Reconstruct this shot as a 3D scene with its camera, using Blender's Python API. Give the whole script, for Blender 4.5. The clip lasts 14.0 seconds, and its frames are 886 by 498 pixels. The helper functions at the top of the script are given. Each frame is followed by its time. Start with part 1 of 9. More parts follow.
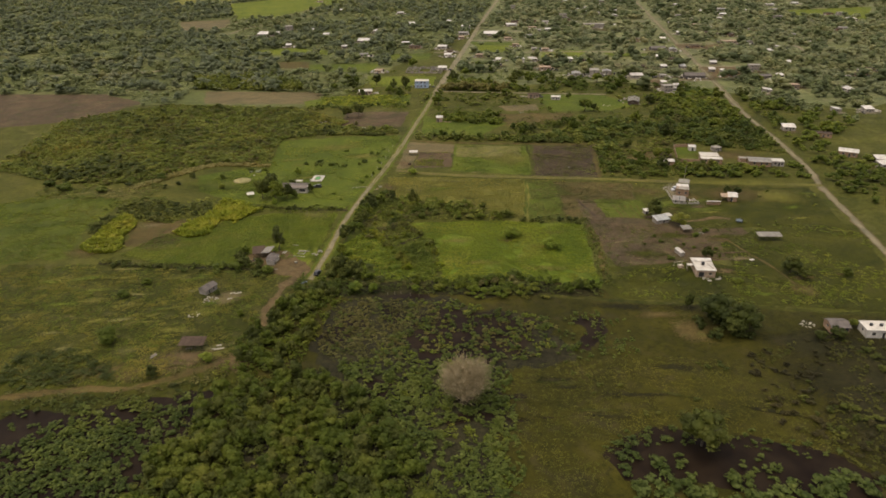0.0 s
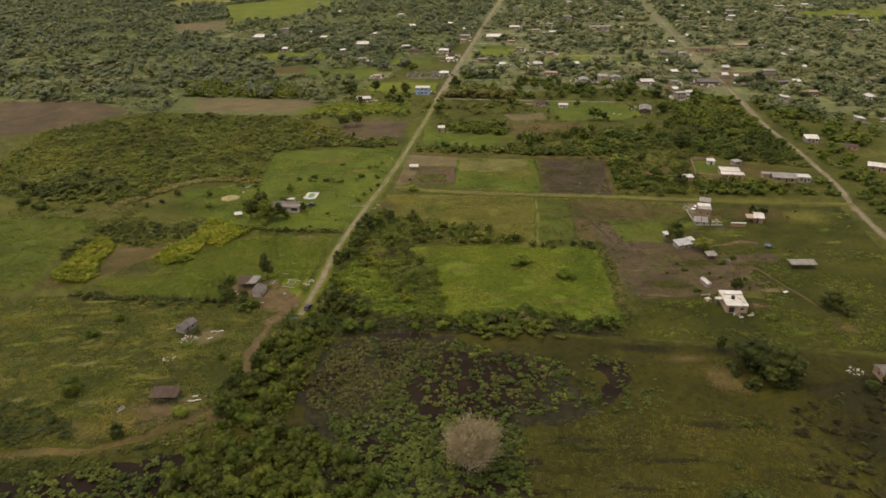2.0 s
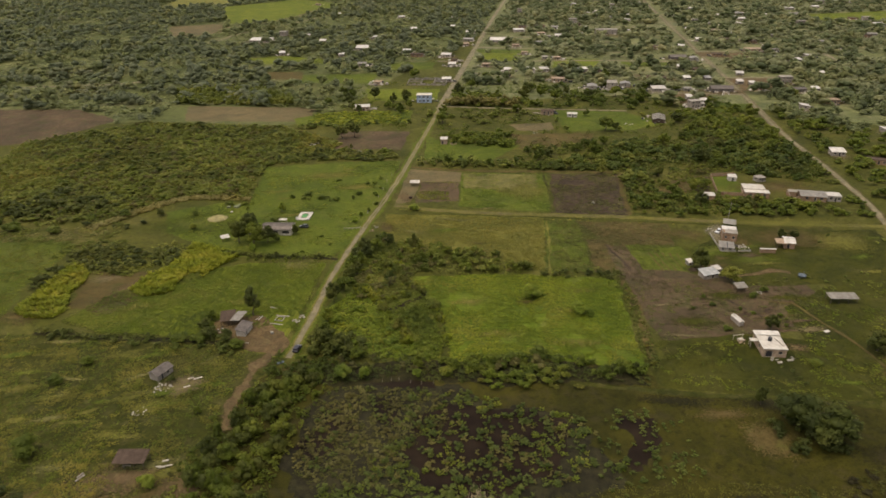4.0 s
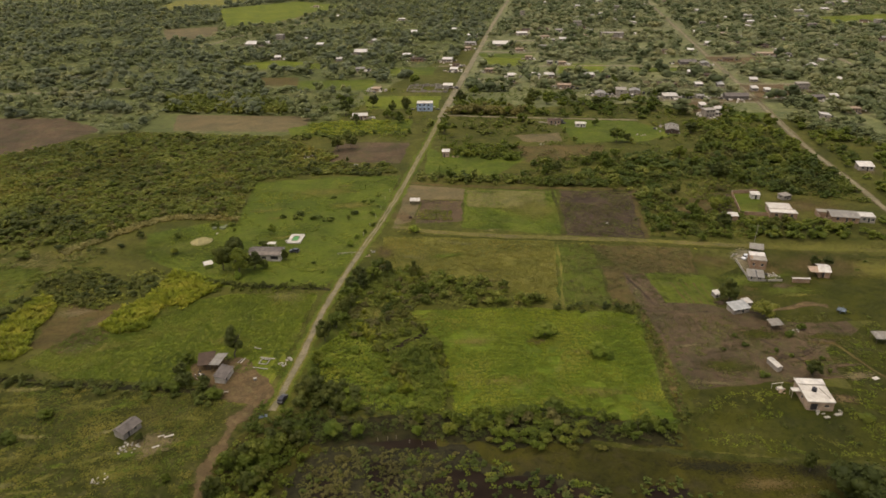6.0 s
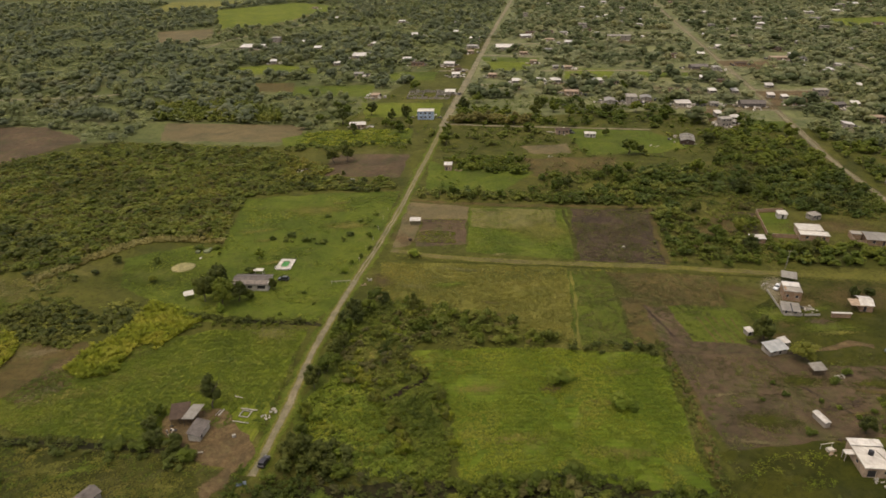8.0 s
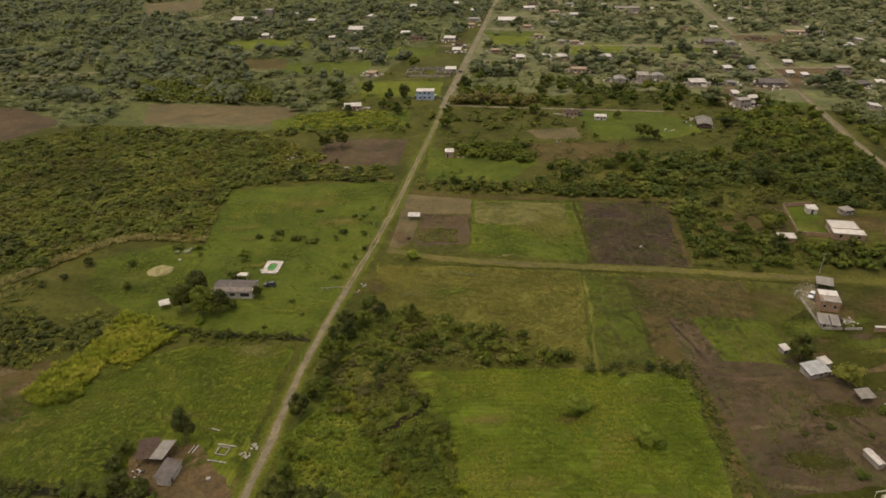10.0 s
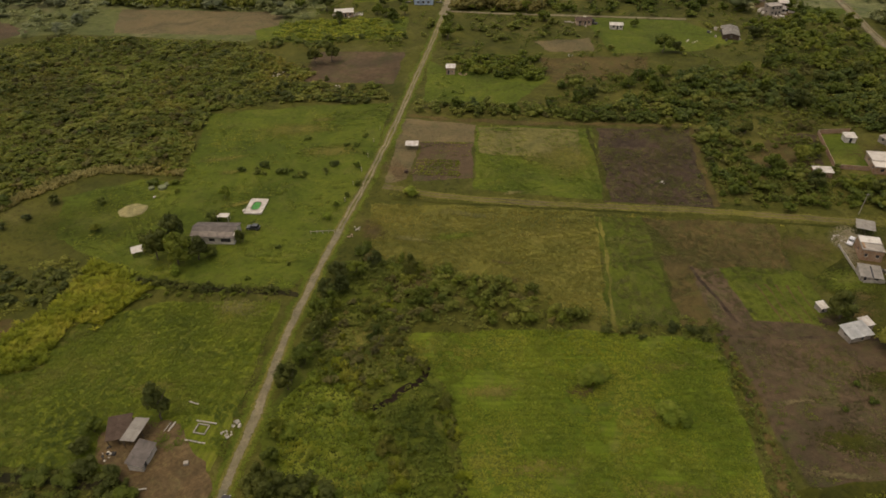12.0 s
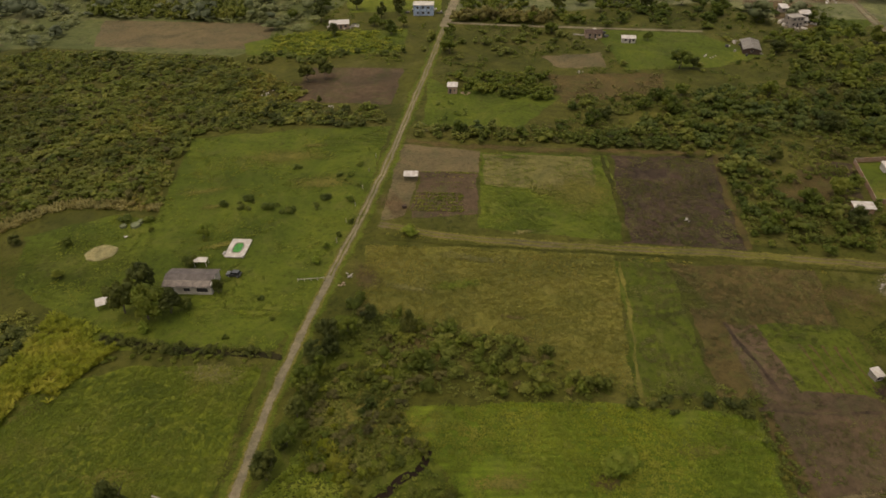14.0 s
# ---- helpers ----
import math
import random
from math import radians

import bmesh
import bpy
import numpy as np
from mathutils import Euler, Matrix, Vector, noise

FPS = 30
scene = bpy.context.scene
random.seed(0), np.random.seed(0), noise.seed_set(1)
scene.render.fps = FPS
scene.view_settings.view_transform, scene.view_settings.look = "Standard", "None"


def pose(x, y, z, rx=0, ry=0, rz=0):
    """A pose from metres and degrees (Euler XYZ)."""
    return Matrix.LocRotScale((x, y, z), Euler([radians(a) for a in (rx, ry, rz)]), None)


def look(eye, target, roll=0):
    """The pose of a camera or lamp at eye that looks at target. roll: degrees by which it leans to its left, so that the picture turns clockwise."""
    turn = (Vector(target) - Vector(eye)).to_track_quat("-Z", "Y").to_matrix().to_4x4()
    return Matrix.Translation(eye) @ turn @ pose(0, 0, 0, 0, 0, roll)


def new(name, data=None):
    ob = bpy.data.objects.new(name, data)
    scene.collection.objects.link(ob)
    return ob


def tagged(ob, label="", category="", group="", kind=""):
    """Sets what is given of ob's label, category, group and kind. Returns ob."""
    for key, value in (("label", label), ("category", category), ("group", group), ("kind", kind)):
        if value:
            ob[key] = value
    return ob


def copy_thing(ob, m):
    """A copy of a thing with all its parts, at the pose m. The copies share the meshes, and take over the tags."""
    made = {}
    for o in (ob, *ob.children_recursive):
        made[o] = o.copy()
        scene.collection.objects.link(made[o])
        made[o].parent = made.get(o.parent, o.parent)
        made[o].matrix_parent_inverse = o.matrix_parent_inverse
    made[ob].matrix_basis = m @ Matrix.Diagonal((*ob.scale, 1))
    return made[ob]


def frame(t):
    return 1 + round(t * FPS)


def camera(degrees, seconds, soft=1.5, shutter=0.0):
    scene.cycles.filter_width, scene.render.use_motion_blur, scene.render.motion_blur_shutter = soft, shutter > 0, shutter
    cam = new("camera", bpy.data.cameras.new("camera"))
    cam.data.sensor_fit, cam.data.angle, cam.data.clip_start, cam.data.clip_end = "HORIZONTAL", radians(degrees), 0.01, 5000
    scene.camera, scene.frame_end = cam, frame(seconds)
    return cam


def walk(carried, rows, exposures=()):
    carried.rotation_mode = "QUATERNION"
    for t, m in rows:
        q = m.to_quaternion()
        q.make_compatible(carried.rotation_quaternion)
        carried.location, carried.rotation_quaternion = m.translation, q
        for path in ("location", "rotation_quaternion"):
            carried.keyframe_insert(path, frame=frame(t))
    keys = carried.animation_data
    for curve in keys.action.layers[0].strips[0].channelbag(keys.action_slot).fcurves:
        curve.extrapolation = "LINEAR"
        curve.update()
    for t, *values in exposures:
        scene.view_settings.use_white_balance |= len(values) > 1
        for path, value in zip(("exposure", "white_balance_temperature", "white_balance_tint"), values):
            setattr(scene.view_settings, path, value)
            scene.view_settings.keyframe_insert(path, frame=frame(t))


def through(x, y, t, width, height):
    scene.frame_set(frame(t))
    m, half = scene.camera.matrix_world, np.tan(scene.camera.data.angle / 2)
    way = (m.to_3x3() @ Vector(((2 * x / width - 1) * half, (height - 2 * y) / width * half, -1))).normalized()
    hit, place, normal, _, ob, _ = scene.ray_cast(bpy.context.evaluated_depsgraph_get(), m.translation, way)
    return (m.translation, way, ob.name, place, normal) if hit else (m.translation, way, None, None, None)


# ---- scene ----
cam = camera(65.9, 14.0, 1.65)
PATH = [
    (0, (0.62, -2.64, 116.16), (0.823, 6.384, 111.851), -0.8),
    (1, (0.51, 10.18, 115.85), (0.710, 19.196, 111.536), -0.8),
    (2, (0.41, 22.85, 115.78), (0.605, 31.875, 111.470), -0.8),
    (3, (0.32, 35.41, 115.74), (0.507, 44.434, 111.434), -0.8),
    (4, (0.24, 47.87, 115.62), (0.417, 56.890, 111.314), -0.8),
    (5.5, (0.12, 66.38, 115.22), (0.297, 75.409, 110.919), -0.8),
    (6.5, (0.06, 78.64, 114.86), (0.226, 87.667, 110.560), -0.8),
    (7.5, (-0.00, 90.84, 114.50), (0.162, 99.873, 110.200), -0.8),
    (8.2, (-0.04, 99.36, 114.28), (0.122, 108.393, 109.980), -0.8),
    (8.8, (-0.07, 106.66, 114.12), (0.091, 115.685, 109.828), -0.8),
    (9.3, (-0.10, 112.73, 114.02), (0.067, 121.738, 109.691), -0.8),
    (9.8, (-0.12, 118.79, 113.95), (0.043, 127.703, 109.408), -0.8),
    (10.3, (-0.14, 124.86, 113.89), (0.019, 133.560, 108.961), -0.8),
    (10.5, (-0.14, 127.29, 113.87), (0.009, 135.852, 108.711), -0.8),
    (10.9, (-0.16, 132.14, 113.83), (-0.010, 140.490, 108.327), -0.8),
    (11.2, (-0.17, 135.78, 113.80), (-0.022, 143.964, 108.046), -0.8),
    (11.5, (-0.18, 139.43, 113.75), (-0.033, 147.511, 107.866), -0.8),
    (12, (-0.19, 145.50, 113.64), (-0.047, 153.588, 107.755), -0.8),
    (13, (-0.21, 157.68, 113.14), (-0.069, 165.764, 107.257), -0.8),
    (14, (-0.23, 169.90, 111.95), (-0.084, 177.982, 106.071), -0.8),
]
walk(cam, [(t, look(eye, target, roll)) for t, eye, target, roll in PATH], [(0, 0.70, 6900, 13), (8.2, 0.68, 6900, 13.5), (11.5, 0.35, 7200, 14), (14, 0.33, 7200, 14.5)])

# ---- light ----
world = bpy.data.worlds.new("sky")
scene.world = world
world.use_nodes = True
wn = world.node_tree.nodes
sky = wn.new("ShaderNodeTexSky")
sky.sky_type = 'NISHITA'
sky.sun_disc = False
SUN_UP, SUN_TURN = radians(76), radians(250)
sky.sun_elevation, sky.sun_rotation = SUN_UP, SUN_TURN
sky.air_density, sky.dust_density = 1.3, 4.0
haze = wn.new("ShaderNodeHueSaturation")
haze.inputs["Saturation"].default_value = 0.45
world.node_tree.links.new(sky.outputs[0], haze.inputs["Color"])
world.node_tree.links.new(haze.outputs[0], wn["Background"].inputs[0])
wn["Background"].inputs[1].default_value = 0.15
sun_data = bpy.data.lights.new("sun", 'SUN')
sun_data.energy, sun_data.angle, sun_data.color = 0.9, radians(80), (1.0, 0.93, 0.80)
sun = new("sun", sun_data)
sun.matrix_world = look((math.sin(SUN_TURN) * math.cos(SUN_UP) * 500, math.cos(SUN_TURN) * math.cos(SUN_UP) * 500, math.sin(SUN_UP) * 500), (0, 0, 0))


# ---- materials ----
def ramp(nt, source, stops):
    r = nt.nodes.new("ShaderNodeValToRGB")
    els = r.color_ramp.elements
    while len(els) < len(stops):
        els.new(0.5)
    for e, (p, c) in zip(els, stops):
        e.position, e.color = p, (*c, 1)
    nt.links.new(source, r.inputs[0])
    return r.outputs[0]


def noise_at(nt, where, scale, detail=4.0, rough=0.55, distortion=0.0):
    n = nt.nodes.new("ShaderNodeTexNoise")
    n.inputs["Scale"].default_value, n.inputs["Detail"].default_value = scale, detail
    n.inputs["Roughness"].default_value, n.inputs["Distortion"].default_value = rough, distortion
    nt.links.new(where, n.inputs["Vector"])
    return n.outputs[0]


def blend(nt, factor, a, b, mode='MIX'):
    m = nt.nodes.new("ShaderNodeMix")
    m.data_type, m.blend_type = 'RGBA', mode
    for socket, value in ((m.inputs[0], factor), (m.inputs[6], a), (m.inputs[7], b)):
        if isinstance(value, (int, float)):
            socket.default_value = value
        elif isinstance(value, tuple):
            socket.default_value = (*value, 1)
        else:
            nt.links.new(value, socket)
    return m.outputs[2]


def blank(name, rough=0.9, metal=0.0, spec=0.25):
    m = bpy.data.materials.new(name)
    m.use_nodes = True
    b = m.node_tree.nodes["Principled BSDF"]
    b.inputs["Roughness"].default_value, b.inputs["Metallic"].default_value = rough, metal
    b.inputs["Specular IOR Level"].default_value = spec
    return m, m.node_tree, b


def bump(nt, b, height, strength, distance):
    n = nt.nodes.new("ShaderNodeBump")
    n.inputs["Strength"].default_value, n.inputs["Distance"].default_value = strength, distance
    nt.links.new(height, n.inputs["Height"])
    nt.links.new(n.outputs[0], b.inputs["Normal"])


def land(name, dark, mid, light, big=0.03, small=0.5, spread=0.5, rows=0.0, turn=0.0, relief=0.3, dry=(0.135, 0.115, 0.034), dryness=0.5, weeds=0.55):
    """Ground cover in world space: broad patches, dry spots, clumps of weeds, fine grain, and furrows where rows (their spacing in metres) is given."""
    m, nt, b = blank(name, 0.95, 0.0, 0.1)
    where = nt.nodes.new("ShaderNodeNewGeometry").outputs["Position"]
    broad = ramp(nt, noise_at(nt, where, big, 6, 0.65, 0.8), [(0.5 - spread * 0.25, dark), (0.5, mid), (0.5 + spread * 0.25, light)])
    clump = ramp(nt, noise_at(nt, where, small, 6, 0.7), [(0.32, tuple(c * 0.55 for c in dark)), (0.5, mid), (0.7, light)])
    fine = noise_at(nt, where, small * 7, 4, 0.75)
    c = blend(nt, 0.5, broad, clump)
    patch = ramp(nt, noise_at(nt, where, big * 2.7, 7, 0.7, 1.2), [(0.50, (0, 0, 0)), (0.68, (dryness, dryness, dryness))])
    c = blend(nt, patch, c, dry)
    spots = ramp(nt, noise_at(nt, where, small * 1.7, 5, 0.6, 0.5), [(0.53, (0, 0, 0)), (0.66, (weeds, weeds, weeds))])
    c = blend(nt, spots, c, tuple(v * 0.5 for v in dark))
    c = blend(nt, 1.0, c, ramp(nt, noise_at(nt, where, big * 0.7 + 0.012, 4, 0.6, 1.5), [(0.3, (0.68, 0.72, 0.7)), (0.7, (1.22, 1.16, 1.1))]), 'MULTIPLY')
    c = blend(nt, 0.75, c, ramp(nt, fine, [(0.3, (0.4, 0.4, 0.4)), (0.7, (1.05, 1.05, 1.05))]), 'MULTIPLY')
    height = fine
    if rows:
        mp = nt.nodes.new("ShaderNodeMapping")
        mp.inputs["Rotation"].default_value = (0, 0, radians(turn))
        nt.links.new(where, mp.inputs[0])
        w = nt.nodes.new("ShaderNodeTexWave")
        w.inputs["Scale"].default_value, w.inputs["Distortion"].default_value, w.inputs["Detail"].default_value = 0.314 / rows, 5.0, 4
        w.inputs["Detail Scale"].default_value = 0.5
        nt.links.new(mp.outputs[0], w.inputs[0])
        c = blend(nt, 0.34, c, ramp(nt, w.outputs[1], [(0.2, (0.5, 0.5, 0.5)), (0.7, (1, 1, 1))]), 'MULTIPLY')
    nt.links.new(c, b.inputs["Base Color"])
    bump(nt, b, height, 0.6, relief)
    # towards its edge the cover thins out into tufts
    edge = nt.nodes.new("ShaderNodeAttribute")
    edge.attribute_name = "cover"
    ragged_edge = nt.nodes.new("ShaderNodeMath")
    ragged_edge.operation = 'ADD'
    nt.links.new(edge.outputs["Fac"], ragged_edge.inputs[0])
    uneven = nt.nodes.new("ShaderNodeMath")
    uneven.operation = 'MULTIPLY_ADD'
    uneven.inputs[1].default_value, uneven.inputs[2].default_value = 5.0, -2.0
    nt.links.new(noise_at(nt, where, 1.5, 7, 0.75), uneven.inputs[0])
    nt.links.new(uneven.outputs[0], ragged_edge.inputs[1])
    share = nt.nodes.new("ShaderNodeMapRange")
    share.inputs["From Min"].default_value, share.inputs["From Max"].default_value = 0.94, 1.06
    nt.links.new(ragged_edge.outputs[0], share.inputs["Value"])
    mix = nt.nodes.new("ShaderNodeMixShader")
    nt.links.new(share.outputs[0], mix.inputs[0])
    nt.links.new(nt.nodes.new("ShaderNodeBsdfTransparent").outputs[0], mix.inputs[1])
    nt.links.new(b.outputs[0], mix.inputs[2])
    nt.links.new(mix.outputs[0], nt.nodes["Material Output"].inputs[0])
    return m


def leafy(name, dark, mid, light, patch=0.16, through=0.5):
    """Foliage: tint by patch of plants, by plant and by leaf, with light let through the blades."""
    m, nt, b = blank(name, 0.65, 0.0, 0.2)
    geo = nt.nodes.new("ShaderNodeNewGeometry")
    rnd = nt.nodes.new("ShaderNodeObjectInfo").outputs["Random"]
    tint = ramp(nt, noise_at(nt, geo.outputs["Position"], patch, 3, 0.6), [(0.33, dark), (0.5, mid), (0.68, light)])
    leaf = ramp(nt, geo.outputs["Random Per Island"], [(0.0, (0.84, 0.86, 0.82)), (0.6, (1, 1, 1)), (1.0, (1.14, 1.12, 1.02))])
    whole = ramp(nt, rnd, [(0.0, (0.75, 0.78, 0.75)), (1.0, (1.2, 1.15, 1.0))])
    c = blend(nt, 1.0, blend(nt, 1.0, tint, leaf, 'MULTIPLY'), whole, 'MULTIPLY')
    stand = ramp(nt, noise_at(nt, geo.outputs["Position"], 0.022, 5, 0.62, 0.6), [(0.34, (0.70, 0.71, 0.72)), (0.5, (1, 1, 1)), (0.62, (1.14, 1.06, 1.0)), (0.72, (1.20, 1.02, 1.0))])
    c = blend(nt, 1.0, c, stand, 'MULTIPLY')
    nt.links.new(c, b.inputs["Base Color"])
    t = nt.nodes.new("ShaderNodeBsdfTranslucent")
    nt.links.new(c, t.inputs[0])
    mix = nt.nodes.new("ShaderNodeMixShader")
    mix.inputs[0].default_value = through
    nt.links.new(b.outputs[0], mix.inputs[1])
    nt.links.new(t.outputs[0], mix.inputs[2])
    nt.links.new(mix.outputs[0], nt.nodes["Material Output"].inputs[0])
    return m


def solid(name, colour, rough=0.8, metal=0.0, stain=0.35, scale=1.2, stain_colour=None, spec=0.3):
    """Paint, plaster, sheet metal, timber: one colour with stains and grain, varied from object to object."""
    m, nt, b = blank(name, rough, metal, spec)
    where = nt.nodes.new("ShaderNodeTexCoord").outputs["Object"]
    rnd = nt.nodes.new("ShaderNodeObjectInfo").outputs["Random"]
    low = stain_colour or tuple(v * 0.45 for v in colour)
    c = ramp(nt, noise_at(nt, where, scale, 6, 0.65, 0.8), [(0.5 - stain * 0.5, low), (0.62, colour)])
    c = blend(nt, 0.5, c, ramp(nt, noise_at(nt, where, scale * 9, 3, 0.6), [(0.3, (0.7, 0.7, 0.7)), (0.65, (1, 1, 1))]), 'MULTIPLY')
    c = blend(nt, 1.0, c, ramp(nt, rnd, [(0, (0.82, 0.81, 0.8)), (1, (1, 1, 1))]), 'MULTIPLY')
    nt.links.new(c, b.inputs["Base Color"])
    bump(nt, b, noise_at(nt, where, scale * 12, 2, 0.5), 0.25, 0.02)
    return m


def brickwork(name, brick, joint):
    m, nt, b = blank(name, 0.9, 0.0, 0.2)
    co = nt.nodes.new("ShaderNodeTexCoord").outputs["Object"]
    split = nt.nodes.new("ShaderNodeSeparateXYZ")
    nt.links.new(co, split.inputs[0])
    add = nt.nodes.new("ShaderNodeMath")
    nt.links.new(split.outputs[0], add.inputs[0])
    nt.links.new(split.outputs[1], add.inputs[1])
    join = nt.nodes.new("ShaderNodeCombineXYZ")
    nt.links.new(add.outputs[0], join.inputs[0])
    nt.links.new(split.outputs[2], join.inputs[1])
    t = nt.nodes.new("ShaderNodeTexBrick")
    t.inputs["Scale"].default_value, t.inputs["Brick Width"].default_value, t.inputs["Row Height"].default_value = 1.0, 0.4, 0.2
    t.inputs["Mortar Size"].default_value = 0.015
    t.inputs["Color1"].default_value, t.inputs["Color2"].default_value = (*brick, 1), (*(v * 0.75 for v in brick), 1)
    t.inputs["Mortar"].default_value = (*joint, 1)
    nt.links.new(join.outputs[0], t.inputs[0])
    stain = ramp(nt, noise_at(nt, co, 0.7, 5, 0.6, 0.6), [(0.3, (0.6, 0.58, 0.55)), (0.6, (1, 1, 1))])
    nt.links.new(blend(nt, 0.7, t.outputs[0], stain, 'MULTIPLY'), b.inputs["Base Color"])
    bump(nt, b, t.outputs[1], 0.3, -0.01)
    return m


def pond(name):
    m, nt, b = blank(name, 0.5, 0.0, 0.03)
    where = nt.nodes.new("ShaderNodeNewGeometry").outputs["Position"]
    c = ramp(nt, noise_at(nt, where, 0.12, 5, 0.6), [(0.35, (0.008, 0.0048, 0.003)), (0.65, (0.017, 0.011, 0.006))])
    nt.links.new(c, b.inputs["Base Color"])
    bump(nt, b, noise_at(nt, where, 1.5, 3, 0.5), 0.15, 0.05)
    return m


GRASS = land("rough_grass", (0.037, 0.039, 0.006), (0.061, 0.064, 0.009), (0.093, 0.083, 0.015), 0.02, 0.3, 0.7)
PASTURE = land("pasture", (0.048, 0.067, 0.006), (0.074, 0.096, 0.009), (0.106, 0.119, 0.014), 0.04, 0.45, 0.7, dryness=0.35)
BRIGHT = land("lush_crop", (0.058, 0.086, 0.006), (0.092, 0.128, 0.009), (0.138, 0.157, 0.016), 0.045, 0.4, 0.7, 1.5, 92, 0.4, dryness=0.45, weeds=0.2)
CROP = land("low_crop", (0.076, 0.099, 0.007), (0.114, 0.137, 0.011), (0.159, 0.167, 0.020), 0.05, 0.5, 0.7, 1.4, 15, 0.4, dryness=0.45, weeds=0.2)
OLIVE = land("dry_pasture", (0.077, 0.076, 0.013), (0.120, 0.112, 0.020), (0.163, 0.144, 0.030), 0.05, 0.6, 0.8)
TAN = land("tan_stubble", (0.089, 0.070, 0.032), (0.128, 0.098, 0.046), (0.157, 0.123, 0.059), 0.06, 0.7, 0.7, dry=(0.10, 0.10, 0.035))
BROWN = land("bare_soil", (0.059, 0.040, 0.022), (0.086, 0.058, 0.031), (0.116, 0.082, 0.047), 0.045, 0.5, 0.8, dry=(0.062, 0.070, 0.018), dryness=0.65, weeds=0.4)
FALLOW = land("brown_fallow", (0.057, 0.042, 0.013), (0.087, 0.063, 0.020), (0.116, 0.084, 0.031), 0.06, 0.5, 0.8, dry=(0.066, 0.082, 0.014), dryness=0.6, weeds=0.5)
BURNT = land("burnt_soil", (0.026, 0.017, 0.012), (0.052, 0.034, 0.022), (0.088, 0.062, 0.034), 0.07, 0.4, 0.9, dry=(0.092, 0.082, 0.028), dryness=0.85)
YELLOW = land("yellow_straw", (0.104, 0.104, 0.018), (0.152, 0.142, 0.027), (0.190, 0.171, 0.041), 0.07, 0.6, 0.7)
# Dark marsh green, with some lens vignetting also put into the colour.
MARSHGRASS = land("marsh_grass", (0.025, 0.023, 0.003), (0.041, 0.037, 0.004), (0.055, 0.051, 0.005), 0.04, 0.35, 0.8, dry=(0.052, 0.040, 0.018), dryness=0.6, weeds=0.6)
# Dark green grass, darkened further to imitate vignetting and cloud shade.
DARKPASTURE = land("dark_pasture", (0.026, 0.028, 0.003), (0.041, 0.043, 0.004), (0.059, 0.057, 0.006), 0.04, 0.45, 0.7, dry=(0.085, 0.075, 0.028), dryness=0.35)
# Distance haze is put into these two ground colours by paling them.
FARGROUND = land("hazed_village_ground", (0.086, 0.098, 0.032), (0.131, 0.138, 0.051), (0.186, 0.175, 0.096), 0.016, 0.15, 0.8, dry=(0.21, 0.175, 0.105), dryness=0.55)
FARGRASS = land("hazed_far_grass", (0.061, 0.070, 0.018), (0.090, 0.100, 0.028), (0.126, 0.131, 0.046), 0.012, 0.15, 0.8, dry=(0.20, 0.165, 0.09), dryness=0.5)
MARSHBED = land("marsh_bed", (0.010, 0.009, 0.005), (0.024, 0.021, 0.010), (0.046, 0.042, 0.016), 0.06, 0.5, 0.8, dry=(0.050, 0.046, 0.016), dryness=0.6, weeds=0.7)
UNDER = land("undergrowth", (0.045, 0.045, 0.008), (0.074, 0.072, 0.012), (0.113, 0.101, 0.020), 0.03, 0.35, 0.8, dryness=0.4)
DARKSCRUB = land("dark_scrub_ground", (0.013, 0.011, 0.005), (0.023, 0.021, 0.006), (0.037, 0.033, 0.009), 0.06, 0.5, 0.8, dry=(0.040, 0.030, 0.014), dryness=0.6, weeds=0.7)
# Part of this darkness is vignetting worked into the grass colour.
GRAZED = land("grazed_grass", (0.027, 0.029, 0.005), (0.041, 0.044, 0.005), (0.062, 0.060, 0.011), 0.05, 0.45, 0.8, dry=(0.120, 0.100, 0.036), dryness=0.55, weeds=0.6)
DRYGRASS = land("dry_straw_grass", (0.088, 0.084, 0.022), (0.130, 0.118, 0.034), (0.168, 0.148, 0.050), 0.06, 0.5, 0.8, dry=(0.17, 0.14, 0.06), dryness=0.5, weeds=0.4)
WEEDY = land("lush_weeds", (0.040, 0.054, 0.005), (0.065, 0.081, 0.008), (0.097, 0.106, 0.015), 0.06, 0.45, 0.8, dry=(0.11, 0.10, 0.028), dryness=0.5, weeds=0.6)
REDDIRT = land("red_dirt", (0.070, 0.046, 0.020), (0.108, 0.072, 0.033), (0.152, 0.104, 0.052), 0.15, 0.8, 0.7, dry=(0.16, 0.13, 0.05), weeds=0.3)
DIRT = land("pale_dirt", (0.142, 0.119, 0.069), (0.194, 0.162, 0.099), (0.244, 0.207, 0.131), 0.15, 1.0, 0.7, dry=(0.15, 0.14, 0.06), dryness=0.4, weeds=0.2)
SAND = land("pale_sand", (0.230, 0.194, 0.083), (0.300, 0.257, 0.116), (0.350, 0.306, 0.146), 0.4, 2.0, 0.5, dryness=0.2, weeds=0.1)
WATER = pond("dark_water")
LEAF = leafy("broad_leaves", (0.058, 0.078, 0.009), (0.091, 0.116, 0.012), (0.147, 0.157, 0.023), 0.11)
LEAF_DARK = leafy("dark_leaves", (0.043, 0.053, 0.010), (0.071, 0.084, 0.015), (0.108, 0.114, 0.023), 0.1)
LEAF_YELLOW = leafy("yellow_green_leaves", (0.100, 0.110, 0.016), (0.145, 0.150, 0.024), (0.195, 0.185, 0.042), 0.3)
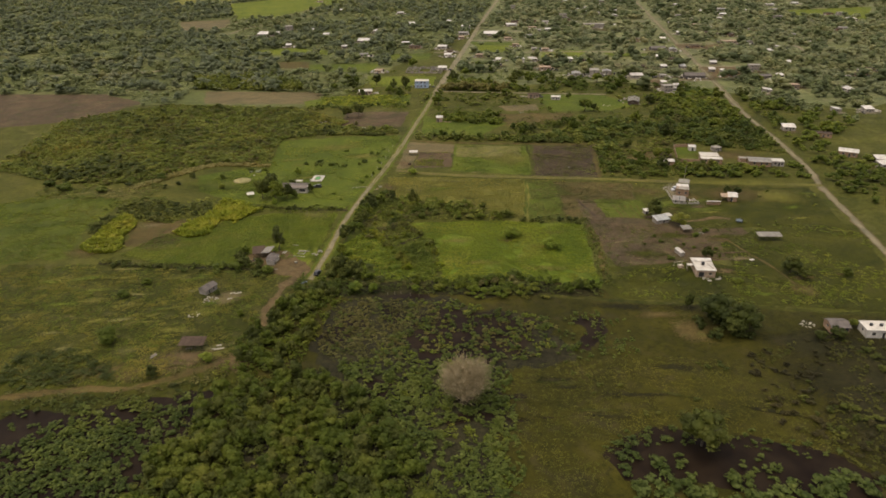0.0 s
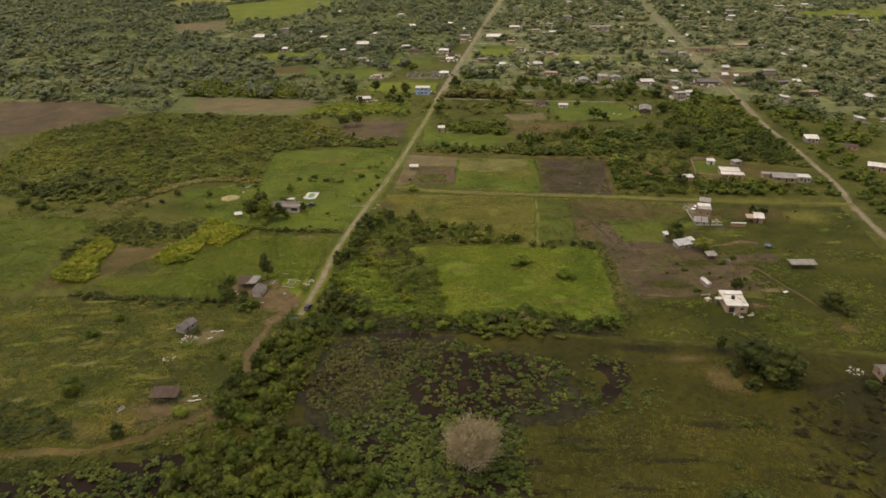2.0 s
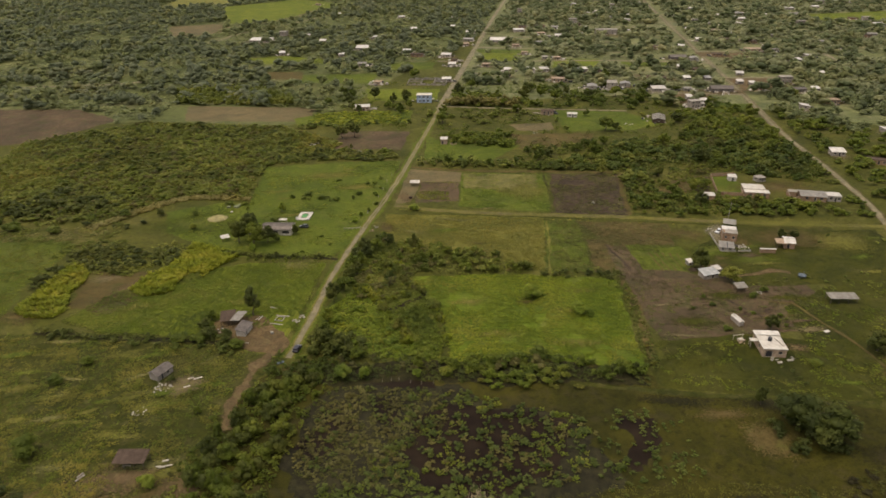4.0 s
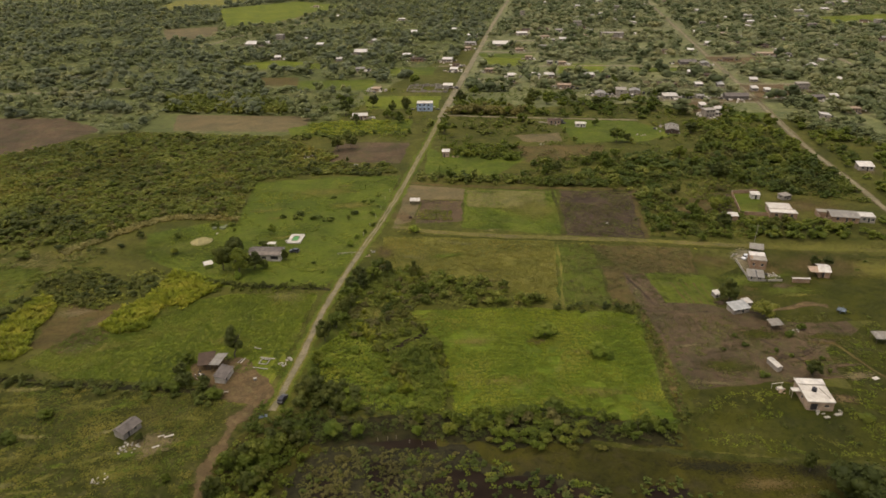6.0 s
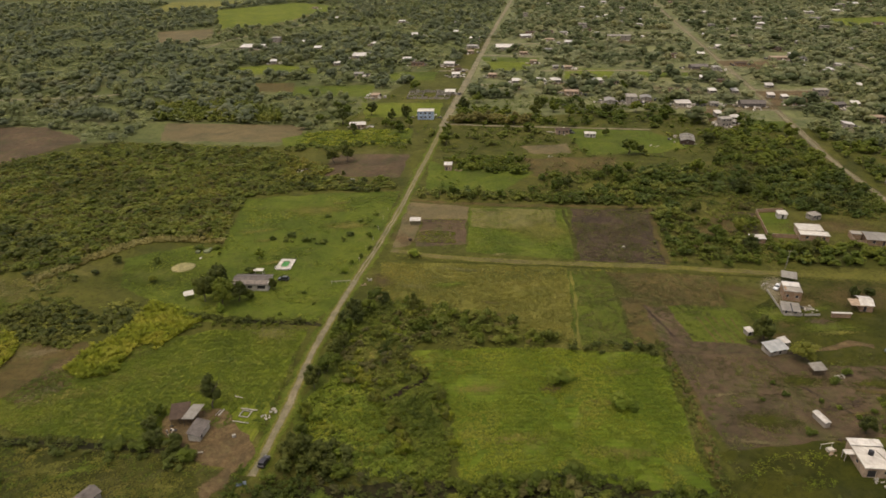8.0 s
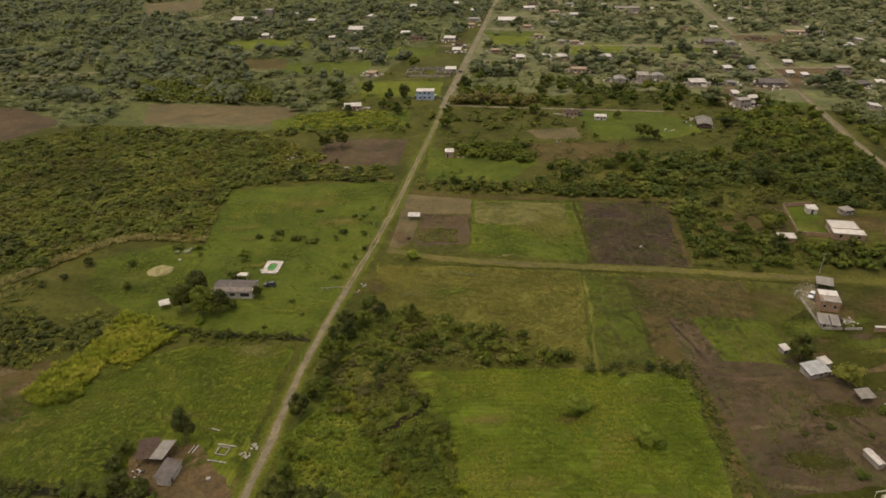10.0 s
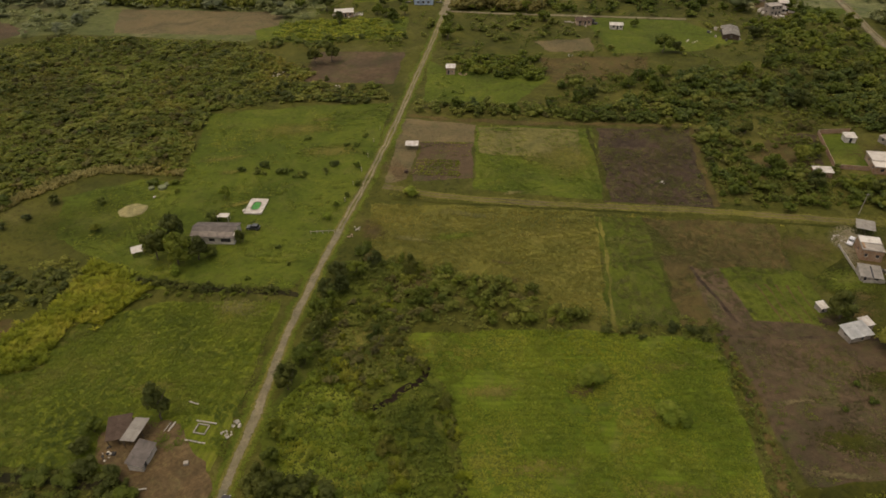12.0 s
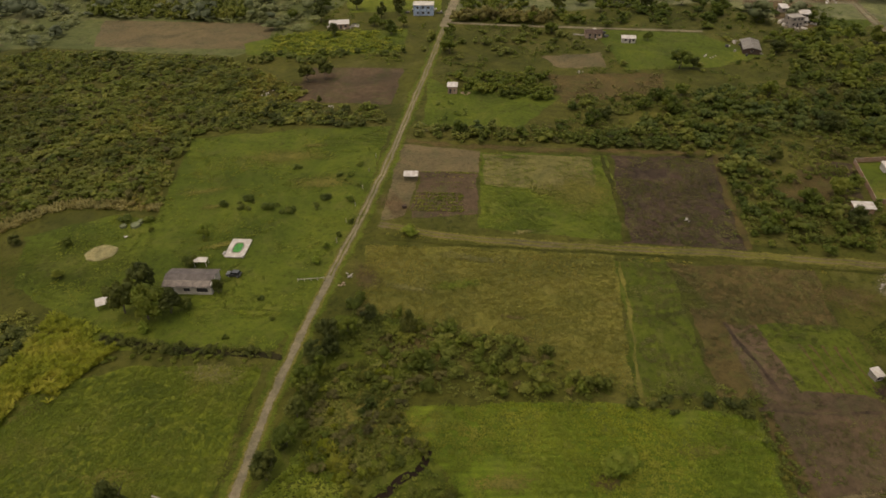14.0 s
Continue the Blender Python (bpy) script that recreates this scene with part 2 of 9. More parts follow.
# Both far leaf colours are paler and bluer to imitate haze.
LEAF_FAR = leafy("hazed_far_leaves", (0.137, 0.150, 0.079), (0.188, 0.202, 0.109), (0.246, 0.253, 0.145), 0.05, 0.55)
LEAF_VILLAGE = leafy("hazed_green_leaves", (0.106, 0.123, 0.054), (0.159, 0.178, 0.078), (0.216, 0.230, 0.108), 0.05, 0.55)
SCRUB = leafy("scrub_leaves", (0.072, 0.088, 0.013), (0.123, 0.141, 0.023), (0.179, 0.183, 0.040), 0.08)
WEED = leafy("weed_leaves", (0.072, 0.096, 0.009), (0.117, 0.148, 0.015), (0.184, 0.188, 0.031), 0.10)
UNDERLEAF = leafy("brownish_leaves", (0.084, 0.076, 0.024), (0.124, 0.113, 0.035), (0.173, 0.159, 0.051), 0.12)
FRESH = leafy("fresh_leaves", (0.095, 0.132, 0.014), (0.146, 0.190, 0.020), (0.214, 0.239, 0.035), 0.2)
MARSHBLADE = leafy("marsh_blades", (0.053, 0.058, 0.009), (0.082, 0.084, 0.013), (0.113, 0.110, 0.022), 0.08)
# Dark brown scrub, taken lower still to imitate vignetting on the right.
HEATH = leafy("dark_heath_leaves", (0.028, 0.025, 0.008), (0.046, 0.039, 0.013), (0.069, 0.061, 0.020), 0.12)
TARO = leafy("marsh_leaves", (0.063, 0.085, 0.016), (0.096, 0.123, 0.024), (0.141, 0.161, 0.038), 0.15)
CANE = leafy("cane_leaves", (0.136, 0.167, 0.013), (0.205, 0.228, 0.020), (0.286, 0.277, 0.040), 0.12)
BLADE = leafy("crop_blades", (0.085, 0.114, 0.009), (0.129, 0.161, 0.012), (0.200, 0.200, 0.028), 0.06)
DRYBLADE = leafy("dry_blades", (0.103, 0.103, 0.015), (0.149, 0.140, 0.023), (0.213, 0.184, 0.039), 0.10)
STRAW = leafy("straw_stalks", (0.203, 0.176, 0.061), (0.290, 0.250, 0.092), (0.385, 0.331, 0.135), 0.10)
TWIG = leafy("grey_twigs", (0.162, 0.123, 0.070), (0.230, 0.179, 0.106), (0.302, 0.242, 0.150), 0.5, 0.0)
BARK = solid("bark", (0.110, 0.085, 0.062), 0.95, 0, 0.6, 2.0)
WHITE = solid("white_paint", (0.52, 0.465, 0.38), 0.65, 0, 0.55, 0.5)
ZINC = solid("galvanised_sheet", (0.24, 0.215, 0.17), 0.55, 0.1, 0.55, 0.6, (0.12, 0.10, 0.08))
CREAM = solid("cream_plaster", (0.32, 0.27, 0.21), 0.85, 0, 0.5, 0.5)
WHITE_SHEET = solid("white_sheet_roof", (0.55, 0.50, 0.42), 0.5, 0.0, 0.6, 0.5, (0.20, 0.17, 0.135))
RUST = solid("rusty_sheet", (0.085, 0.058, 0.040), 0.9, 0.0, 0.6, 0.6, (0.036, 0.024, 0.017), spec=0.1)
GREYROOF = solid("weathered_roof", (0.137, 0.113, 0.092), 0.85, 0, 0.5, 0.5)
OLDSHEET = solid("old_brown_sheet", (0.185, 0.150, 0.115), 0.85, 0, 0.5, 0.6)
CEMENT = solid("bare_cement", (0.30, 0.26, 0.205), 0.9, 0, 0.5, 0.5)
BLUE_SHEET = solid("pale_blue_sheet", (0.38, 0.37, 0.33), 0.5, 0.1, 0.5, 0.5, (0.20, 0.20, 0.19))
PINK = solid("pinkish_plaster", (0.36, 0.255, 0.165), 0.9, 0, 0.45, 0.5)
BLUE = solid("pale_blue_paint", (0.34, 0.41, 0.49), 0.7, 0, 0.3, 0.5)
BRICK = brickwork("block_brick", (0.265, 0.155, 0.085), (0.27, 0.22, 0.16))
PLANK = solid("grey_planks", (0.26, 0.22, 0.17), 0.9, 0, 0.55, 1.5)
TIMBER = solid("pale_timber", (0.50, 0.44, 0.34), 0.85, 0, 0.35, 1.5)
DARK = solid("dark_opening", (0.035, 0.032, 0.030), 0.6, 0, 0.3, 1.0)
STONE = solid("pale_stone", (0.36, 0.32, 0.25), 0.9, 0, 0.4, 1.5)
GREEN_POOL = solid("green_pool_lining", (0.045, 0.25, 0.02), 0.35, 0, 0.2, 0.8)
TARP = solid("blue_tarpaulin", (0.12, 0.145, 0.16), 0.5, 0, 0.35, 1.0)
BLACK_TANK = solid("black_tank_plastic", (0.025, 0.025, 0.027), 0.5, 0, 0.2, 1.0)
TYRE = solid("tyre_rubber", (0.03, 0.03, 0.03), 0.9, 0, 0.2, 3.0)
RIM = solid("wheel_rim", (0.5, 0.5, 0.5), 0.35, 0.8, 0.2, 3.0)
LAMP = solid("lamp_lens", (0.7, 0.66, 0.6), 0.2, 0, 0.1, 3.0)
PAINT_DARK = solid("dark_car_paint", (0.035, 0.028, 0.030), 0.3, 0.2, 0.15, 1.0, spec=0.5)
PAINT_WHITE = solid("white_car_paint", (0.75, 0.74, 0.72), 0.3, 0, 0.12, 1.0, spec=0.5)
PAINT_GREY = solid("grey_car_paint", (0.10, 0.10, 0.095), 0.35, 0.2, 0.15, 1.0, spec=0.5)
GLASS = solid("dark_glazing", (0.02, 0.02, 0.02), 0.2, 0, 0.1, 1.0, spec=0.35)


# ---- building blocks ----
def part(name, bm, material, parent, label=""):
    me = bpy.data.meshes.new(name)
    bm.to_mesh(me)
    bm.free()
    me.materials.append(material)
    ob = new(name, me)
    ob.parent = parent
    if label:
        ob["label"] = label
    return ob


def empty(name, x, y, turn, label, category, group="", z=0.0):
    e = new(name)
    e.matrix_world = pose(x, y, z, 0, 0, turn)
    return tagged(e, label, category, group)


def block(bm, cx, cy, cz, sx, sy, sz, bevel=0.0, m=None):
    made = bmesh.ops.create_cube(bm, size=1.0, matrix=(m or Matrix()) @ Matrix.Translation((cx, cy, cz)) @ Matrix.Diagonal((sx, sy, sz, 1)))
    if bevel:
        edges = list({e for v in made["verts"] for e in v.link_edges})
        bmesh.ops.bevel(bm, geom=edges, offset=bevel, segments=2, affect='EDGES')


def tube(bm, a, b, r0, r1, sides=6):
    a, b = Vector(a), Vector(b)
    d = b - a
    m = Matrix.Translation((a + b) / 2) @ d.to_track_quat('Z', 'Y').to_matrix().to_4x4()
    bmesh.ops.create_cone(bm, cap_ends=True, segments=sides, radius1=r0, radius2=r1, depth=d.length, matrix=m)


def fast_mesh(name, verts, faces4, faces3, material):
    """One mesh from arrays of corners and of quads and triangles."""
    me = bpy.data.meshes.new(name)
    me.vertices.add(len(verts))
    me.vertices.foreach_set("co", np.ascontiguousarray(verts, dtype=np.float32).ravel())
    n4, n3 = len(faces4), len(faces3)
    loops = np.concatenate([np.ravel(faces4), np.ravel(faces3)]).astype(np.int32)
    me.loops.add(len(loops))
    me.loops.foreach_set("vertex_index", loops)
    me.polygons.add(n4 + n3)
    me.polygons.foreach_set("loop_start", np.concatenate([np.arange(n4) * 4, n4 * 4 + np.arange(n3) * 3]).astype(np.int32))
    me.update(calc_edges=True)
    me.validate()
    me.materials.append(material)
    return me


# ---- ground, fields, roads, water ----
def inside(poly, x, y):
    """Which of the places x, y lie inside the polygon."""
    hit = np.zeros(np.shape(x), bool)
    for (ax, ay), (bx, by) in zip(poly, poly[1:] + poly[:1]):
        crosses = ((ay > y) != (by > y)) & (x < (bx - ax) * (y - ay) / (by - ay + 1e-12) + ax)
        hit ^= crosses
    return hit


def ragged(poly, step, amount, seed):
    """The polygon's outline in short steps, worn to and fro."""
    out = []
    for (ax, ay), (bx, by) in zip(poly, poly[1:] + poly[:1]):
        far = math.hypot(bx - ax, by - ay)
        n = max(1, round(far / step))
        for k in range(n):
            x, y = ax + (bx - ax) * k / n, ay + (by - ay) * k / n
            v = noise.noise_vector((x * 0.12, y * 0.12, seed)) * amount * 1.4 + noise.noise_vector((x * 0.6, y * 0.6, seed + 9)) * amount * 0.7
            out.append((x + v.x, y + v.y))
    return out


LAYER = [0]


def layer(z):
    """Each sheet of ground lies a little above the ones before it."""
    LAYER[0] += 1
    return 0.004 + 0.0006 * LAYER[0]


def covered(ob, values=None):
    """How fully the ground cover closes at each corner: 1 inside, 0 along the outer edge."""
    at = ob.data.attributes.new("cover", 'FLOAT', 'POINT')
    at.data.foreach_set("value", values if values is not None else [3.0] * len(ob.data.vertices))
    return ob


def field(name, poly, z, material, label, category="field", wear=0.9, step=1.5, fade=4.6):
    bm = bmesh.new()
    z, seed = layer(z), poly[0][0] * 0.37
    outline = ragged(poly, step, wear, seed)
    if sum(a[0] * b[1] - b[0] * a[1] for a, b in zip(outline, outline[1:] + outline[:1])) < 0:
        outline = outline[::-1]
    face = bm.faces.new([bm.verts.new((x, y, z)) for x, y in outline])
    outer = set(bm.verts)
    bmesh.ops.inset_region(bm, faces=[face], thickness=fade, use_boundary=True, use_even_offset=False)
    values = [0.0 if v in outer else 1.4 for v in bm.verts]
    bmesh.ops.triangulate(bm, faces=bm.faces)
    ob = covered(part(name, bm, material, None), values)
    return tagged(ob, label, category, "", "structure")


def patch(name, cx, cy, rx, ry, turn, material, label, category="field", full=1.15):
    """A patch of ground cover that thins out evenly from its middle."""
    bm = bmesh.new()
    z, m = layer(0), pose(cx, cy, 0, 0, 0, turn)
    rings, values = [], []
    for k in range(7):
        r = k / 6
        ring = []
        for j in range(30):
            a = 2 * math.pi * j / 30
            wob = 1 + 0.55 * noise.noise((math.cos(a) * 1.3 + cx, math.sin(a) * 1.3 + cy, 2.0)) * r
            p = m @ Vector((rx * r * wob * math.cos(a), ry * r * wob * math.sin(a), z))
            ring.append(bm.verts.new(p) if k else None)
        rings.append(ring)
    middle = bm.verts.new(m @ Vector((0, 0, z)))
    for j in range(30):
        i = (j + 1) % 30
        bm.faces.new((middle, rings[1][j], rings[1][i]))
        for a, b in zip(rings[1:], rings[2:]):
            bm.faces.new((a[j], b[j], b[i], a[i]))
    bm.verts.index_update()
    values = [full * (1 - k / 6) for k in range(1, 7) for _ in range(30)] + [full]
    ob = covered(part(name, bm, material, None), values)
    return tagged(ob, label, category, "", "structure")


def smooth_line(points, step):
    """Evenly spaced places along a rounded line through the points."""
    p = [Vector((x, y, 0)) for x, y in points]
    p = [p[0] * 2 - p[1]] + p + [p[-1] * 2 - p[-2]]
    out = []
    for a, b, c, d in zip(p, p[1:], p[2:], p[3:]):
        n = max(2, int((c - b).length / step))
        for k in range(n):
            t = k / n
            out.append(0.5 * (2 * b + (c - a) * t + (2 * a - 5 * b + 4 * c - d) * t * t + (3 * b - a - 3 * c + d) * t ** 3))
    return out + [p[-2]]


ROADS = []


def strip(name, points, width, z, material, label, category="road", wear=0.25, step=2.0, shift=0.0):
    """A road or bank along a line, with frayed edges."""
    line = smooth_line(points, step)
    ROADS.append((np.array([(v.x, v.y) for v in line]), width / 2))
    bm = bmesh.new()
    rows, z = [], layer(z)
    for k, v in enumerate(line):
        ahead = (line[min(k + 1, len(line) - 1)] - line[max(k - 1, 0)]).normalized()
        side = Vector((-ahead.y, ahead.x, 0))
        r = []
        for s, inner in ((-1, 0), (-1, 1), (1, 1), (1, 0)):
            w = width / 2 + wear * (1.4 * noise.noise((v.x * 0.15, v.y * 0.15, 3 * s)) + 0.8 * noise.noise((v.x * 0.7, v.y * 0.7, 5 * s)))
            w = w * 0.6 if inner else w + width * 0.15
            q = v + side * (s * w + shift)
            r.append(bm.verts.new((q.x, q.y, z)))
        rows.append(r)
    for a, b in zip(rows, rows[1:]):
        for k in range(3):
            bm.faces.new((a[k + 1], a[k], b[k], b[k + 1]))
    ob = covered(part(name, bm, material, None), [0.0, 1.5, 1.5, 0.0] * len(rows))
    return tagged(ob, label, category, "", "structure")


def near_road(x, y, gap):
    out = np.zeros(len(x), bool)
    for line, half in ROADS:
        for lo in range(0, len(line), 40):
            some = line[lo:lo + 41]
            near = (x > some[:, 0].min() - 15) & (x < some[:, 0].max() + 15) & (y > some[:, 1].min() - 15) & (y < some[:, 1].max() + 15)
            if near.any():
                d = np.hypot(x[near][:, None] - some[:, 0], y[near][:, None] - some[:, 1]).min(1)
                out[np.flatnonzero(near)[d < half + gap]] = True
    return out


bm = bmesh.new()
bmesh.ops.create_circle(bm, cap_ends=True, segments=96, radius=4600, matrix=Matrix.Translation((0, 600, 0)))
tagged(covered(part("ground", bm, GRASS, None)), "rough olive-green grassland plain with brown patches", "ground", "", "structure")

WEST_ROAD = [(-42.4, 217.5), (-41.5, 224), (-38.5, 245), (-36.4, 266), (-31.5, 294), (-27.5, 313), (-21, 343), (-14, 379), (-11, 396), (-7, 421), (1.6, 472), (8, 514), (23, 604), (45, 733), (84, 968), (118, 1160), (160, 1400)]
EAST_ROAD = [(168, 190), (181, 257), (188, 297), (195, 322), (199, 345), (204, 380), (213, 452), (238, 582), (255, 680), (281, 823), (328, 1085), (370, 1320)]
CROSS_TRACK = [(-16, 337), (6, 329.5), (40, 323.5), (82, 318), (131, 309.5), (184, 302.5), (189, 301)]
LOW_TRACK = [(38, 202), (50, 199.6), (77, 194.5), (115, 189.5), (132, 185), (165, 181)]

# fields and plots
# These two far grounds carry the haze-paled colours.
field("village_ground", [(12, 530), (150, 545), (215, 505), (290, 440), (340, 470), (1000, 1450), (150, 1450), (40, 700)], 0.02, FARGROUND, "village ground with grass and bare dirt, paled for haze", "ground", 2.0, 8.0, 25.0)
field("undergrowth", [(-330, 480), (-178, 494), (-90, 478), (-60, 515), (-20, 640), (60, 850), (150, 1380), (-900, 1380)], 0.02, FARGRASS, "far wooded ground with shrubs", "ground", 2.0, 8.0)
field("undergrowth", [(-240, 452), (-178, 492), (-91, 474), (-52, 436), (-20, 418), (-16, 405), (-60, 404), (-87, 397), (-85, 348), (-121, 352), (-165, 318), (-240, 350)], 0.02, UNDER, "olive undergrowth below the scrub", "ground", 2.0, 3.0)
field("undergrowth", [(-8, 402), (54, 424), (112, 427), (205, 452), (196, 350), (137, 318), (84, 322), (94, 375), (-8, 393)], 0.02, UNDER, "olive undergrowth below the low trees", "ground", 2.0, 3.0)
field("undergrowth", [(-24, 297), (2, 297), (-4, 284), (-8, 268), (1, 250), (3, 214), (-33, 221), (-37, 240), (-35, 251), (-32, 268)], 0.02, WEEDY, "tall weeds and undergrowth beside the road", "ground", 1.2, 2.0)
field("field", [(-7, 268), (10, 267.5), (30, 268), (66.8, 261.5), (62.5, 226), (61.5, 206), (32, 214), (5.5, 212), (5.5, 222), (4.3, 235), (1.6, 250), (-2.5, 254.5)], 0.03, BRIGHT, "lush bright-green crop field with faint rows", fade=2.0)
field("field", [(-40, 280), (-43.5, 240), (-45, 229), (-70, 230), (-104, 234), (-120, 243), (-110, 262), (-84, 276), (-68, 282)], 0.03, CROP, "low green crop field beside the dirt road")
field("field", [(-184, 311), (-147, 306), (-143, 300), (-142, 282), (-145, 262), (-141, 240), (-175, 236), (-200, 300)], 0.022, WEEDY, "rough green grass beside the cane", wear=2.0, fade=9.0)
field("field", [(-126, 278), (-105, 275), (-101, 255), (-110, 245), (-124, 250)], 0.04, FALLOW, "dry brownish patch beside the yellow cane", wear=2.0, fade=9.0)
field("field", [(-95, 299.5), (-85, 296), (-74, 288), (-80, 278), (-83.5, 271), (-89, 275), (-91, 267), (-91, 259), (-100, 257.5), (-106, 262), (-105, 273), (-99, 278.5), (-96, 287.5)], 0.034, YELLOW, "yellow litter under the cane", fade=2.5)
field("field", [(-139, 248.5), (-138.5, 265), (-136.5, 281.5), (-130.5, 282.5), (-125, 271), (-126.5, 259), (-122, 248), (-125, 244), (-133, 244)], 0.034, YELLOW, "yellow litter under the smaller cane stand", fade=2.5)
field("field", [(-11.5, 388), (17.5, 381), (15.5, 366), (-4, 368), (-8, 341), (-15.5, 339)], 0.03, TAN, "tan bare plot beside the dirt road")
field("field", [(-3.5, 367), (15, 365), (12.7, 341), (-6.6, 340.5)], 0.035, BROWN, "brown vegetable garden plot with rows of plants")
field("field", [(17.5, 380), (60, 375.5), (53.5, 326), (13.6, 333.5), (15.5, 365)], 0.03, PASTURE, "grassy green plot with a dry upper half")
field("field", [(18, 379), (55, 375), (51.5, 352), (16.5, 358)], 0.034, DRYGRASS, "dry yellowish grass strip", fade=7.0)
field("field", [(61, 375), (95, 373), (86.5, 320), (53.8, 324)], 0.03, BURNT, "burnt dark brown plot with green regrowth")
field("field", [(-19, 327), (49.5, 319), (42, 269), (32, 275), (12, 288), (-18, 299)], 0.03, OLIVE, "olive-green dry pasture below the track")
field("field", [(49.5, 317), (63, 315.5), (59, 268), (42, 268.5)], 0.034, WEEDY, "green strip of young crop")
field("field", [(62.5, 315), (100, 310), (95.5, 286), (70.5, 289.5)], 0.034, FALLOW, "brownish fallow strip")
field("field", [(63, 297), (72, 296), (74, 266), (60, 268)], 0.036, FALLOW, "olive fallow strip")
field("field", [(69, 290), (77, 289.5), (82, 272), (96, 264), (132, 257), (131, 240), (114, 226), (91, 224), (70, 221), (67, 243), (68, 264)], 0.038, BROWN, "bare brown ploughed soil")
field("field", [(77, 290), (99, 288), (96, 266), (78, 268)], 0.043, WEEDY, "green vegetable beds on brown soil", fade=9.0)
for k in range(5):
    strip("bed_row", [(84 + 2.6 * k, 283 - 0.4 * k), (84.3 + 2.5 * k, 275), (84.8 + 2.3 * k, 267.5)], 0.5, 0.05, FALLOW, "bare brown furrow between vegetable beds", "furrow", 0.6)
strip("ridge", [(69.5, 291), (70.2, 285), (72, 277), (73.5, 268)], 0.9, 0.05, BURNT, "dark earth ridge at the edge of bare soil", "ridge", 0.4)
strip("ridge", [(67, 264), (80, 262.5), (96, 262), (118, 259)], 1.0, 0.05, BURNT, "dark earth ridge across the soil", "ridge", 0.5)
strip("path", [(68, 263), (68.5, 245), (66.5, 228), (63, 206)], 2.4, 0.05, FALLOW, "pale weedy strip beside the crop field", "verge", 0.6)
strip("ridge", [(98, 248), (104, 238), (108, 231)], 1.2, 0.05, BURNT, "dark weedy furrow across the soil", "ridge", 0.4)
field("field", [(-86, 395), (-50, 401), (-14.5, 402), (-24, 331), (-30, 302), (-39, 283), (-66, 286), (-79, 288), (-110, 312), (-118, 335), (-96, 345), (-83, 343)], 0.03, PASTURE, "green meadow with a farmhouse yard")
field("field", [(-54, 462), (-11.5, 459), (-15, 421.5), (-54, 426)], 0.03, BROWN, "bare brown field beside the road")
field("field", [(-170, 535), (-78, 524), (-77, 486), (-160, 495)], 0.03, TAN, "greyish brown fallow field", fade=18.0)
field("field", [(-420, 545), (-245, 531), (-205, 500), (-233, 451), (-300, 430), (-420, 440)], 0.03, BROWN, "large brown ploughed field", fade=14.0)
field("field", [(-88, 495), (-64, 510), (-10, 512), (-12, 480), (-59, 474), (-84, 480)], 0.03, PASTURE, "yellowish tall grass beside the road", fade=14.0)
field("field", [(-48, 582), (10, 577), (7, 540), (-42, 540)], 0.03, CROP, "bright green lawn behind a blue house")
field("field", [(0, 448), (8, 436), (52, 425.5), (34, 399), (-3, 401)], 0.03, PASTURE, "green plot behind the hedge")
field("field", [(50, 449), (99, 447), (95, 426), (52, 418)], 0.034, FALLOW, "brown bare clearing", wear=2.0, fade=7.0)
field("field", [(51, 470), (78, 473), (77, 455), (57, 455)], 0.034, TAN, "pale scraped dirt clearing", wear=1.8)
field("field", [(80, 506), (130, 497), (152, 466), (125, 453), (85, 452)], 0.03, PASTURE, "green grazing yard beside a shed", fade=7.0)
field("field", [(161, 427), (198, 424), (190, 384), (146, 379)], 0.03, DARKPASTURE, "green field among dark trees")
field("field", [(122, 300), (183, 300), (174, 255), (108, 254), (100, 284)], 0.03, DARKPASTURE, "green grass field behind small houses", fade=7.0)
field("field", [(124, 308), (165, 303), (168, 285), (126, 284)], 0.034, GRAZED, "dry grass yard")
field("field", [(143, 257), (180, 255), (160, 190), (118, 192), (112, 212), (116, 240)], 0.03, DARKPASTURE, "green pasture with scattered shrubs")
field("field", [(104, 222), (116, 220), (114, 196), (70, 200), (67, 221), (92, 224)], 0.03, DARKPASTURE, "green grass round a white-roofed house", fade=7.0)
field("field", [(53, 732), (94, 728), (88, 689), (45, 693)], 0.03, CROP, "green lawn plot in the village")
field("field", [(118, 694), (161, 690), (146, 648), (110, 651)], 0.03, CROP, "green grass plot in the village")
field("field", [(244, 578), (280, 570), (258, 546), (232, 551)], 0.03, REDDIRT, "reddish bare building lot")
field("field", [(176, 548), (202, 544), (186, 514), (172, 516)], 0.03, REDDIRT, "reddish bare lot beside houses")
field("field", [(277, 698), (306, 695), (284, 659), (266, 661)], 0.03, REDDIRT, "reddish bare lot in the village")
field("field", [(202, 514), (230, 512), (201, 488), (187, 495)], 0.03, PASTURE, "green lot beside the east road")
field("field", [(-257, 985), (-320, 1190), (-214, 1290), (-130, 1215), (-199, 1005)], 0.03, CROP, "wide pale-green field far off")
field("field", [(500, 985), (640, 1010), (560, 880), (490, 905)], 0.03, CROP, "wide green field beyond the village")
field("field", [(-110, 640), (-40, 640), (-45, 600), (-118, 610)], 0.03, PASTURE, "green clearing among trees")
field("field", [(-174, 724), (-139, 734), (-96, 716), (-90, 691), (-160, 693)], 0.03, CROP, "pale green clearing among trees")
field("field", [(-144, 656), (-107, 653), (-104, 622), (-137, 625)], 0.03, FALLOW, "greyish brown clearing among trees")
